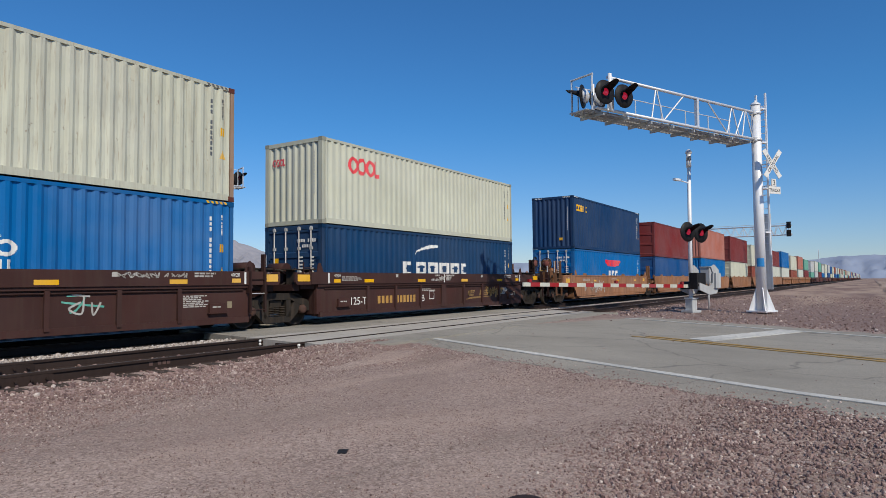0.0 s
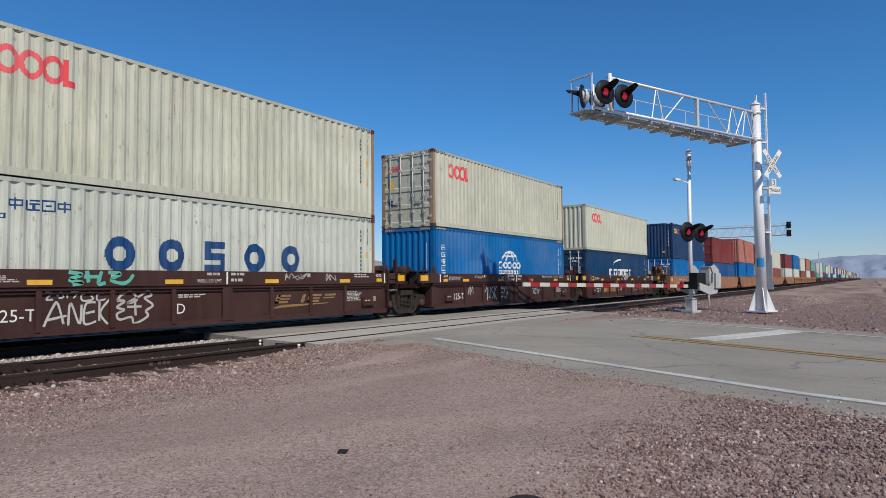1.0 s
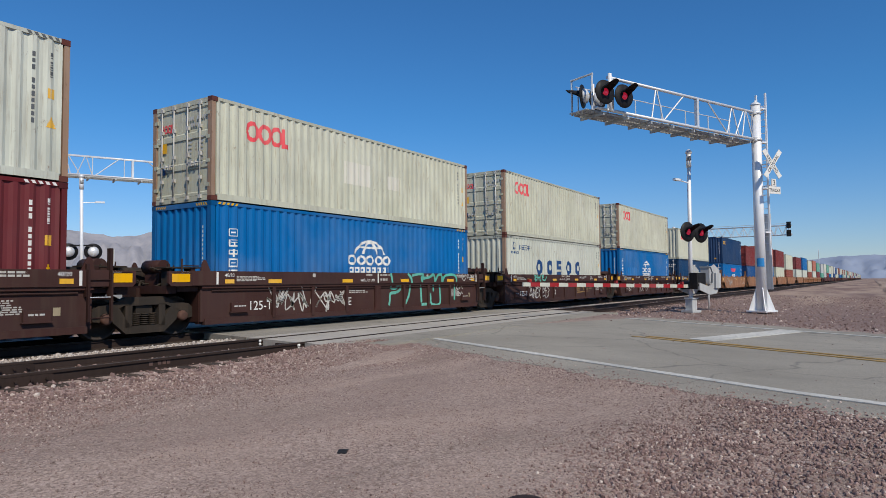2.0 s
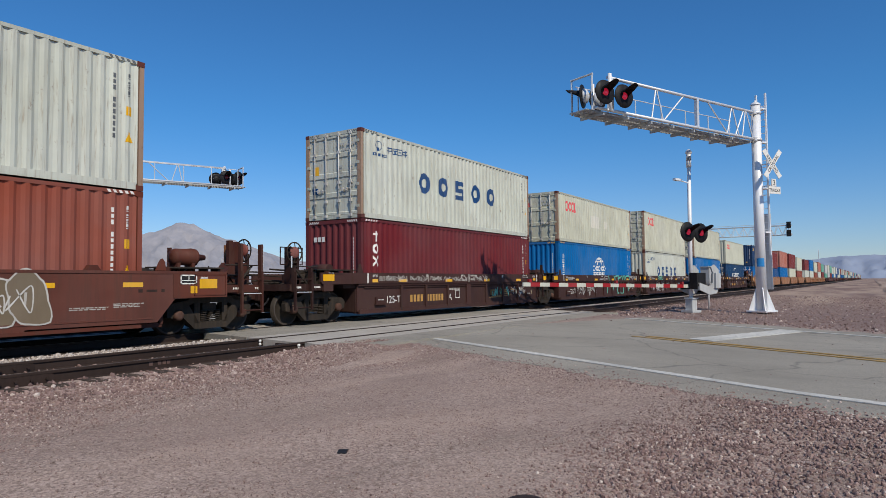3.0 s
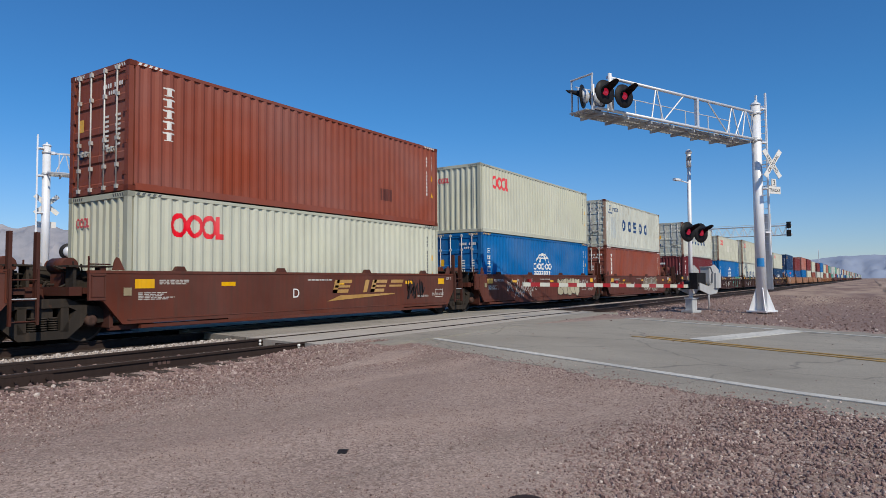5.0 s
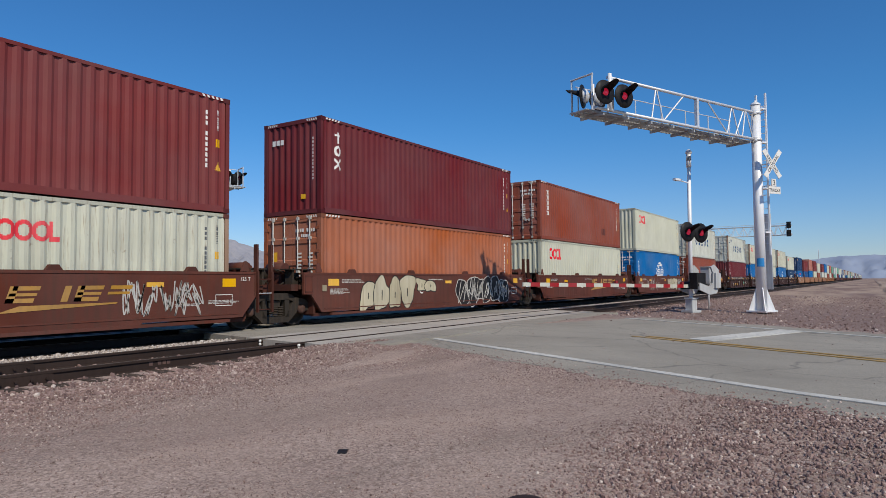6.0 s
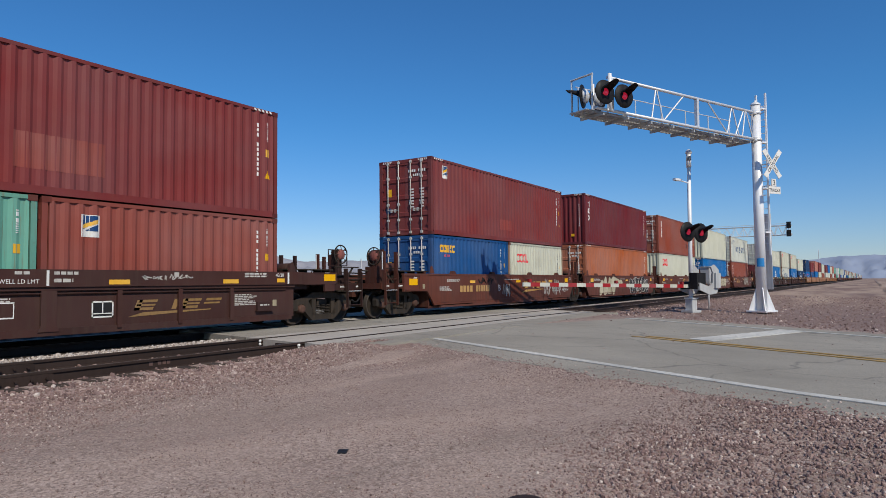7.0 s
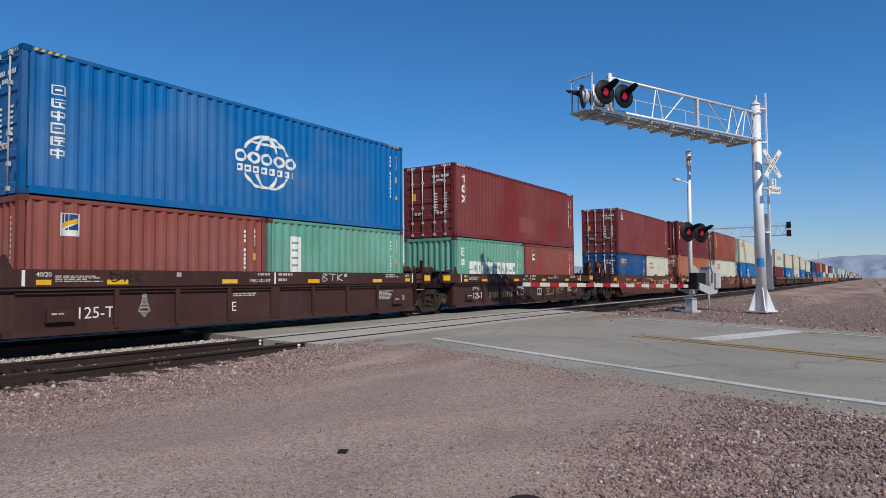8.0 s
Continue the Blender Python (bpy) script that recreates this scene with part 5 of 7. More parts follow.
def globe(a, b):
    """A ringed ball with a row of rings and a row of bars across it."""
    if 0.44 < b < 0.66:
        k = (a * 5) % 1
        return in_ring(k, (b - 0.44) / 0.22, 0.5, 0.5, 0.47, 0.5, 0.46)
    if 0.27 < b < 0.40 and 0.06 < a < 0.94:
        k = (a * 8) % 1
        return k > 0.3 and not (0.5 < k < 0.78 and 0.315 < b < 0.355)
    if b > 0.69 or b < 0.25:
        if in_ring(a, b, 0.5, 0.48, 0.40, 0.52, 0.10) or in_ring(a, b, 0.5, 0.48, 0.19, 0.52, 0.16):
            return True
        return ((a - 0.5) / 0.4) ** 2 + ((b - 0.48) / 0.52) ** 2 < 1 and abs(b - 0.83 - 0.12 * (a - 0.5) ** 2) < 0.022
    return False


def tall_blocks(n, kind):
    def inside(a, b):
        k = (b * n) % 1
        row = int(b * n)
        if k < 0.12 or k > 0.93:
            return False
        k = (k - 0.12) / 0.81
        if kind == "squares":
            if row % 3 == 1:
                return in_box(a, k, 0, 0.2, 0.1, 0.9) or in_box(a, k, 0.3, 1, 0.78, 0.92) or in_box(a, k, 0.3, 1, 0.48, 0.62) or in_box(a, k, 0.1, 1, 0.02, 0.16) or in_box(a, k, 0.5, 0.66, 0.16, 0.6)
            if row % 3 == 2:
                return in_box(a, k, 0, 1, 0.86, 1) or in_box(a, k, 0, 1, 0, 0.14) or in_box(a, k, 0, 0.15, 0, 1) or in_box(a, k, 0.85, 1, 0, 1) or in_box(a, k, 0.3, 0.7, 0.42, 0.58)
            return in_box(a, k, 0.42, 0.58, 0, 1) or in_box(a, k, 0, 1, 0.74, 0.88) or in_box(a, k, 0, 1, 0.30, 0.44) or in_box(a, k, 0, 0.14, 0.3, 0.88) or in_box(a, k, 0.86, 1, 0.3, 0.88)
        if kind == "rounds":
            which = int(b * n)
            if which == 2:
                return in_box(a, k, 0.36, 0.62, 0, 1) or in_box(a, k, 0.1, 0.9, 0.66, 0.82)
            if which == 1:
                return in_ring(a, k, 0.5, 0.5, 0.5, 0.5, 0.5)
            return abs(abs(a - 0.5) - abs(k - 0.5)) < 0.16
        return in_box(a, k, 0.36, 0.66, 0, 1) or in_box(a, k, 0, 1, 0.76, 1) or in_box(a, k, 0.15, 0.9, 0, 0.16)
    return inside


def wide_blocks(n, seed):
    """A row of bold uneven blocks."""
    r = random.Random(seed)
    cut = [(r.uniform(0.3, 0.6), r.random() < 0.55, r.random() < 0.3) for _ in range(n)]

    def inside(a, b):
        i = min(n - 1, int(a * n))
        k = (a * n) % 1
        half, hole, gap = cut[i]
        if k < 0.14 or (gap and k > 0.7):
            return False
        if hole and 0.42 < k < 0.72 and 0.25 < b < 0.75:
            return False
        return not (0.3 < k < 0.8 and half < b < half + 0.12)
    return inside


def code_strip(a, b):
    return (b * 11) % 1 > 0.3 and ((a * 3 + int(b * 11) * 0.37) % 1 > 0.2)


def five_rings(root, material):
    for i, u in enumerate((3.57, 4.82, 6.02, 7.25, 8.53)):
        w, h = 0.34, 0.37
        if i == 2:
            shape = lambda a, b: in_box(a, b, 0.05, 0.95, 0.77, 1) or in_box(a, b, 0.05, 0.95, 0.39, 0.61) or in_box(a, b, 0.05, 0.95, 0, 0.23) or in_box(a, b, 0.05, 0.28, 0.5, 0.95) or in_box(a, b, 0.72, 0.95, 0.05, 0.5)
        elif i in (0, 3):
            shape = lambda a, b: in_ring(a, b, 0.5, 0.5, 0.5, 0.5, 0.56)
        else:
            shape = lambda a, b: in_ring(a, b, 0.5, 0.5, 0.5, 0.5, 0.56)
        painted(root, LONG, shape, u - w, u + w, 1.51 - h, 1.51 + h, material, 0.022, "ring_mark")
    for k in range(4):
        glyph = tall_blocks(3, "squares")
        painted(root, LONG, lambda a, b: glyph(a, (b + k % 3) / 3), 1.37 + 0.3 * k, 1.62 + 0.3 * k, 2.25, 2.53, material, 0.016, "block_mark")
    painted(root, LONG, lambda a, b: in_ring(a, b, 0.5, 0.62, 0.45, 0.37, 0.14) or in_box(a, b, 0.45, 0.55, 0.3, 1) or in_box(a, b, 0.36, 0.64, 0.24, 0.5), 0.72, 1.1, 2.18, 2.62, material, 0.016, "ship_mark")
    painted(root, LONG, wide_blocks(5, 3), 0.62, 1.32, 2.1, 2.2, material, 0.02, "block_mark")


def side_codes(root, length, high, material, at=None, sign=YELLOW):
    u = at or length - 0.72
    painted(root, length, code_strip, u, u + 0.06, high * 0.36, high * 0.86, material, 0.02, "code_strip")
    painted(root, length, code_strip, u + 0.34, u + 0.40, high * 0.7, high * 0.88, material, 0.02, "code_strip")
    painted(root, length, lambda a, b: True, u + 0.3, u + 0.44, high * 0.56, high * 0.63, sign, 0.05, "sticker")
    painted(root, length, lambda a, b: abs(a - 0.5) < 0.5 * (1 - b), u + 0.28, u + 0.48, high * 0.36, high * 0.44, sign, 0.02, "warning_triangle")


def hazard(root, length, high, material=YELLOW):
    """Slanted warning stripes at the top corners of a high box."""
    for s, base in ((1, 0.2), (-1, length - 0.2)):
        bm = bmesh.new()
        for k in range(5):
            u = base + s * 0.13 * k
            v = [bm.verts.new((u + s * du, -1.2155, high - z)) for du, z in ((0, 0.078), (0.07, 0.078), (0.11, 0.018), (0.04, 0.018))]
            bm.faces.new(v)
            if s > 0:
                v = [bm.verts.new((0.006, -1.05 + 0.09 * k + du, high - z)) for du, z in ((0, 0.1), (0.045, 0.1), (0.075, 0.03), (0.03, 0.03))]
                bm.faces.new(v)
                v = [bm.verts.new((0.006, 1.05 - 0.09 * k - du, high - z)) for du, z in ((0, 0.1), (0.045, 0.1), (0.075, 0.03), (0.03, 0.03))]
                bm.faces.new(v)
        tagged(part("hazard_stripes", bm, material, root, "slanted warning stripes"), kind="stuff")


def end_marks(root, high, ink, doors, logo=None, seed=0):
    """Printed tables, numbers and stickers on the end that faces -x."""
    r = random.Random(seed)
    x = 0.014 if doors else 0.016

    def plates(name, material, rects, label=""):
        bm = bmesh.new()
        for y0, y1, z0, z1 in rects:
            v = [bm.verts.new((x, y, z)) for y, z in ((y0, z0), (y0, z1), (y1, z1), (y1, z0))]
            bm.faces.new(v)
        tagged(part(name, bm, material, root, label), kind="stuff" if len(rects) > 1 else "")
    if doors:
        rows = []
        for k in range(7):
            w = r.uniform(0.14, 0.22)
            for y in (-0.42, -0.88):
                rows.append((y, y + w, high * 0.36 + 0.11 * k, high * 0.36 + 0.11 * k + 0.05))
        rows += [(-0.95 + 0.09 * k, -0.89 + 0.09 * k, high - 0.52, high - 0.42) for k in range(9) if k != 4]
        rows += [(-0.72 + 0.09 * k, -0.66 + 0.09 * k, high - 0.68, high - 0.59) for k in range(4)]
        plates("printed_table", ink, rows, "printed weight table and number")
        plates("yellow_sticker", YELLOW, [(0.62, 0.85, high * 0.52, high * 0.62)])
        plates("dark_sticker", NAVY, [(0.66, 0.88, high * 0.30, high * 0.37)])
    else:
        plates("code_strip", ink, [(-0.9, -0.86, high * 0.35 + 0.11 * k, high * 0.35 + 0.07 + 0.11 * k) for k in range(12)])
        if ink is WHITE:
            plates("yellow_sticker", YELLOW, [(-0.58, -0.38, high * 0.16, high * 0.21)])
    if logo:
        u0, z0, c = 0.34, high - 0.73, 0.025
        cells = [(u0 + i * c, u0 + i * c + c, z0 + j * c, z0 + j * c + c) for i in range(22) for j in range(9) if ring_row(1 - (i + 0.5) / 22, (j + 0.5) / 9)]
        if logo is WHITE:
            cells = [(0.35 + 0.18 * k, 0.49 + 0.18 * k, high - 0.70, high - 0.54) for k in range(3)]
        plates("end_logo", logo, cells)


def badge(root, length, u, z, size=0.42):
    painted(root, length, lambda a, b: True, u, u + size, z, z + size * 1.15, WHITE, 0.04, "badge", "square badge, navy and yellow on white")
    bm_ = lambda a, b: in_box(a, b, 0.08, 0.92, 0.25, 0.95) and not (abs(b - 0.42 - 0.35 * a) < 0.09 or abs(b - 0.25 - 0.45 * a) < 0.06)
    ob = painted(root, length, bm_, u, u + size, z, z + size * 1.15, NAVY, 0.018, "badge_field")
    ob.location.y = -0.003
    ob = painted(root, length, lambda a, b: in_box(a, b, 0.1, 0.9, 0.25, 0.93) and abs(b - 0.42 - 0.35 * a) < 0.09, u, u + size, z, z + size * 1.15, YELLOW, 0.018, "badge_stripe")
    ob.location.y = -0.006


def patch(root, length, u0, u1, z0, z1, color, label="repainted patch"):
    m = PATCHES.get(color)
    if m is None:
        m = PATCHES[color] = coated("patch paint", color, 0.5, dirt_amount=0.12, rust=0.1, spread=0.08)
    painted(root, length, lambda a, b: True, u0, u1, z0, z1, m, 0.05, "paint_patch", label)


PATCHES = {}
for (n, i), root in BOXES.items():
    lv, u, length, high, color, end, old, text = STACKS[n]["boxes"][i]
    pale = color[1] > 0.3 and color[0] > 0.3
    ink = NAVY if pale else WHITE
    if high == HIGH:
        hazard(root, length, high, GREY_INK if pale else YELLOW if color == BLUE else WHITE)
    end_marks(root, high, GREY if pale else WHITE, end == "doors", PINK if color == CREAM else WHITE if color in (MAROON,) else None, seed=n * 7 + i)
    side_codes(root, length, high, GREY_INK if pale else ink)
    if color == CREAM:
        u0 = 1.2 if n == 1 else 1.07
        if length == SHORT:
            painted(root, length, ring_row, 0.8, 1.95, 1.70, 2.1, PINK, 0.02, "ring_mark", "red ring mark")
        else:
            painted(root, length, ring_row, u0, u0 + 1.5, high - 0.96 if high > 2.7 else 1.65, high - 0.40 if high > 2.7 else 2.19, PINK, 0.022, "ring_mark", "red ring mark")
    if color == OFFWHITE:
        five_rings(root, NAVY)
    if color == BLUE and n:
        painted(root, length, globe, 5.02, 7.2, 0.76, 2.2, WHITE, 0.014, "globe_mark", "white globe mark")
        painted(root, length, tall_blocks(6, "squares"), 0.56, 0.84, 0.72, 2.26, WHITE, 0.02, "block_mark", "white upright block mark")
    if color == INK_BLUE:
        painted(root, length, wide_blocks(6, 9), 3.9, 8.47, 1.08, 1.56, WHITE, 0.03, "block_mark", "bold white block mark")
        painted(root, length, lambda a, b: abs(b - (0.15 + 0.85 * a ** 0.45)) < 0.13 * (0.4 + a), 4.7, 6.2, 1.72, 2.2, WHITE, 0.024, "swoosh_mark")
    if color == MAROON or (color == WINE and n == 11):
        painted(root, length, tall_blocks(3, "rounds"), 0.62, 0.9, 1.33, 2.53, WHITE, 0.02, "block_mark", "white upright mark")
    if color == BRICK:
        painted(root, length, tall_blocks(5, "bars") , 0.85, 1.15, 1.2, 2.5, WHITE, 0.02, "block_mark", "white upright mark")
    if color == WINE and n == 10:
        badge(root, length, 0.75, 2.17)
    if color == REDDISH:
        badge(root, length, 0.77, 1.83, 0.4)
    if color == SEA_BLUE:
        painted(root, length, wide_blocks(5, 4), 0.6, 1.65, 1.96, 2.24, YELLOW, 0.02, "block_mark", "yellow block mark")
        painted(root, length, wide_blocks(4, 2), 0.9, 1.3, 1.80, 1.88, PINK, 0.02, "block_mark")
    if color == DEEP_BLUE:
        painted(root, length, wide_blocks(5, 4), 0.5, 2.2, 2.1, 2.45, YELLOW, 0.03, "block_mark", "yellow block mark")
    if n == 0 and color == BLUE:
        painted(root, length, lambda a, b: b > 0.25 + 0.3 * abs(a - 0.5) and abs(a - 0.5) < 0.28 + 0.25 * b, 5.0, 7.9, 1.55, 2.1, PINK, 0.04, "wing_mark", "red winged mark")
        painted(root, length, wide_blocks(3, 8), 5.6, 7.4, 0.85, 1.45, WHITE, 0.04, "block_mark")
    if color == GREEN and n == 11:
        painted(root, length, wide_blocks(12, 21), 1.05, 5.2, 1.1, 1.66, WHITE, 0.026, "block_mark", "worn white block mark")
        painted(root, length, tall_blocks(2, "squares"), 0.45, 0.72, 1.35, 2.25, WHITE, 0.02, "block_mark")
    if color == GREEN and n == 12:
        painted(root, length, lambda a, b: in_box(a, b, 0, 1, 0, 1) and not (0.2 < a < 0.8 and (b * 5) % 1 < 0.35), 0.82, 1.25, 1.1, 2.15, WHITE, 0.03, "block_mark", "white upright panel mark")
# scuffs and repainted squares that single boxes show
patch(BOXES[8, 1], LONG, 8.85, 9.45, 0.66, 1.05, (0.10, 0.035, 0.03), "dark scorched patch")
patch(BOXES[10, 2], LONG, 5.3, 6.5, 0.5, 0.95, (0.24, 0.05, 0.042))
patch(BOXES[11, 2], LONG, 5.6, 7.4, 0.5, 1.2, (0.24, 0.055, 0.042))
patch(BOXES[4, 1], LONG, 4.9, 6.1, 1.0, 1.7, (0.60, 0.58, 0.50))
patch(BOXES[4, 1], LONG, 7.0, 7.7, 1.05, 1.5, (0.60, 0.58, 0.50))
patch(BOXES[6, 1], LONG, 1.1, 1.9, 0.6, 1.9, (0.43, 0.47, 0.455), "pale blue-grey painted-over panel")
patch(BOXES[6, 1], LONG, 0.28, 0.46, 1.0, 1.6, (0.60, 0.60, 0.55), "white touch-up patch")
patch(BOXES[2, 0], LONG, 1.6, 3.8, 0.9, 1.7, (0.02, 0.16, 0.42), "slightly paler blue panel")


# ---- marks and graffiti on the cars ----
def small_print(u, z, width, rows, seed, size=0.035):
    r = random.Random(seed)
    out = []
    for k in range(rows):
        x = u
        end = u + width * r.uniform(0.6, 1)
        while x < end:
            w = r.uniform(0.05, 0.16)
            out.append((x, min(end, x + w), z - k * size * 1.6, z - k * size * 1.6 + size))
            x += w + 0.025
    return out


def scribble(parent, seed, u0, u1, z0, z1, y, material, strokes, width, name="graffiti", label=""):
    """Loose loops of spray paint."""
    r = random.Random(seed)
    bm = bmesh.new()
    w, h = (u1 - u0) / strokes, z1 - z0
    for k in range(strokes):
        cx = u0 + w * (k + 0.5)
        pts = [Vector((cx + r.uniform(-0.75, 0.75) * w, z0 + h * (r.uniform(0.0, 0.42) if q % 2 else r.uniform(0.58, 1.0)))) for q in range(r.randint(5, 8))]
        path = []
        for q in range(len(pts) - 1):
            p0, p1, p2, p3 = pts[max(0, q - 1)], pts[q], pts[q + 1], pts[min(len(pts) - 1, q + 2)]
            for s in range(9):
                t = s / 9
                path.append(0.5 * ((2 * p1) + (p2 - p0) * t + (2 * p0 - 5 * p1 + 4 * p2 - p3) * t * t + (3 * p1 - p0 - 3 * p2 + p3) * t ** 3))
        last = None
        for a, b in zip(path, path[1:]):
            d = b - a
            if d.length < 1e-4:
                continue
            nrm = Vector((-d.y, d.x)).normalized() * width * r.uniform(0.34, 0.45)
            now = [bm.verts.new((a.x + nrm.x, y, a.y + nrm.y)), bm.verts.new((a.x - nrm.x, y, a.y - nrm.y))]
            if last:
                bm.faces.new((last[0], last[1], now[1], now[0]))
            last = now
        y -= 0.0004
    return tagged(part(name, bm, material, parent, label), kind="stuff")


def throw_up(parent, seed, u0, u1, z0, z1, y, fill, line, n, label):
    """Fat rounded graffiti shapes with an outline."""
    r = random.Random(seed)
    w = (u1 - u0) / n
    for k in range(n):
        cx, cz = u0 + w * (k + 0.5), (z0 + z1) / 2 + r.uniform(-0.06, 0.06)
        rx, rz = w * r.uniform(0.55, 0.68), (z1 - z0) * r.uniform(0.42, 0.5)
        ph = r.uniform(0, 6)
        knots = [r.uniform(0.62, 1.3) for _ in range(8)]
        ring = []
        for q in range(40):
            f = q / 5
            i0, t = int(f) % 8, f % 1
            t = t * t * (3 - 2 * t)
            a = q * math.tau / 40
            square = min(1.35, 1 / max(abs(math.cos(a)), abs(math.sin(a))))
            ring.append(((knots[i0] * (1 - t) + knots[(i0 + 1) % 8] * t) * (0.5 + 0.5 * square), a))
        bm = bmesh.new()
        yy = y - 0.0012 * k
        bm.faces.new([bm.verts.new((cx + rx * s * math.cos(a), yy, cz + rz * s * math.sin(a))) for s, a in ring])
        part("graffiti_fill", bm, fill, parent, label)
        bm = bmesh.new()
        e = 0.035
        o = [[bm.verts.new((cx + (rx * s + d) * math.cos(a), yy - 0.0006, cz + (rz * s + d) * math.sin(a))) for s, a in ring] for d in (0.0, e)]
        for q in range(40):
            bm.faces.new((o[0][q], o[0][(q + 1) % 40], o[1][(q + 1) % 40], o[1][q]))
        q0 = r.uniform(0.2, 0.35)
        v = [bm.verts.new((cx + du, yy - 0.0006, cz + dz)) for du, dz in ((-0.02, -q0 * rz), (0.02, -q0 * rz), (0.03, q0 * rz), (-0.015, q0 * rz))]
        bm.faces.new(v)
        part("graffiti_outline", bm, line, parent)


def spray(parent, material, width, lines, high, low, split=1.165, label="", name="graffiti"):
    """Spray paint drawn as soft bows through a few corners; it lies on the chord above split, on the side below."""
    bm = bmesh.new()
    lift = 0.0
    for line in lines:
        pts = [Vector(c) for c in line]
        path = []
        for q in range(len(pts) - 1):
            p0, p1, p2, p3 = pts[max(0, q - 1)], pts[q], pts[q + 1], pts[min(len(pts) - 1, q + 2)]
            for k in range(8):
                t = k / 8
                path.append(0.5 * ((2 * p1) + (p2 - p0) * t + (2 * p0 - 5 * p1 + 4 * p2 - p3) * t * t + (3 * p1 - p0 - 3 * p2 + p3) * t ** 3))
        path.append(pts[-1])
        last = None
        for a, b in zip(path, path[1:]):
            d = b - a
            if d.length < 1e-4:
                continue
            nrm = Vector((-d.y, d.x)).normalized() * width * (0.5 + 0.1 * noise.noise((a.x * 5, a.y * 5, 1)))
            y = (high if a.y > split else low) - lift
            now = [bm.verts.new((a.x + nrm.x, y, a.y + nrm.y)), bm.verts.new((a.x - nrm.x, y, a.y - nrm.y))]
            if last and abs(last[2] - y) < 0.01:
                bm.faces.new((last[0], last[1], now[1], now[0]))
            last = (*now, y)
        lift += 0.0004
    return tagged(part(name, bm, material, parent, label), kind="stuff")


def slanted_emblem(parent, u, z, long, high, y, material=None):
    """Four slanted block shapes over a tapering swoosh."""
    bm = bmesh.new()
    w, h = long / 4.2, high * 0.62
    for k in range(4):
        v = u + w * 1.04 * k
        for d0, d1, a, b in ((0, 0.82, 0.0, 0.26), (0.05, 0.86, 0.4, 0.58), (0.1, 0.9, 0.74, 1.0), (0.0, 0.24, 0.0, 1.0)):
            if (k, a) in ((1, 0.0), (3, 0.0), (1, 0.74)):
                continue
            if k == 1 and a == 0.4:
                d0, d1, a, b = 0.62, 0.84, 0.0, 1.0
            q = [bm.verts.new((v + w * (d + 0.16 * c), y - 0.0006 * k, z + high - h + h * c)) for d, c in ((d0, a), (d1, a), (d1, b), (d0, b))]
            bm.faces.new(q)
    bm.faces.new([bm.verts.new((u + du * long, y - 0.003, z + dz * high)) for du, dz in ((-0.06, 0.0), (0.85, 0.24), (0.86, 0.30), (0.1, 0.26))])
    return part("emblem", bm, material or GOLD, parent, "gold slanted emblem with a swoosh")


def stencil_frame(parent, u0, u1, z0, z1, y):
    """A white stencilled frame round two dark fields."""
    m = (u0 + u1) / 2
    flat(parent, "dark_field", SPRAY_DARK, [(u0, u1, z0, z1)], y)
    flat(parent, "white_frame", WHITE, [(u0, u1, z1 - 0.03, z1), (u0, u1, z0, z0 + 0.03), (u0, u1, z0 + 0.075, z0 + 0.095), (u0, u0 + 0.03, z0, z1), (u1 - 0.03, u1, z0, z1), (m - 0.012, m + 0.012, z0 + 0.09, z1)], y - 0.002, "white stencilled frame")


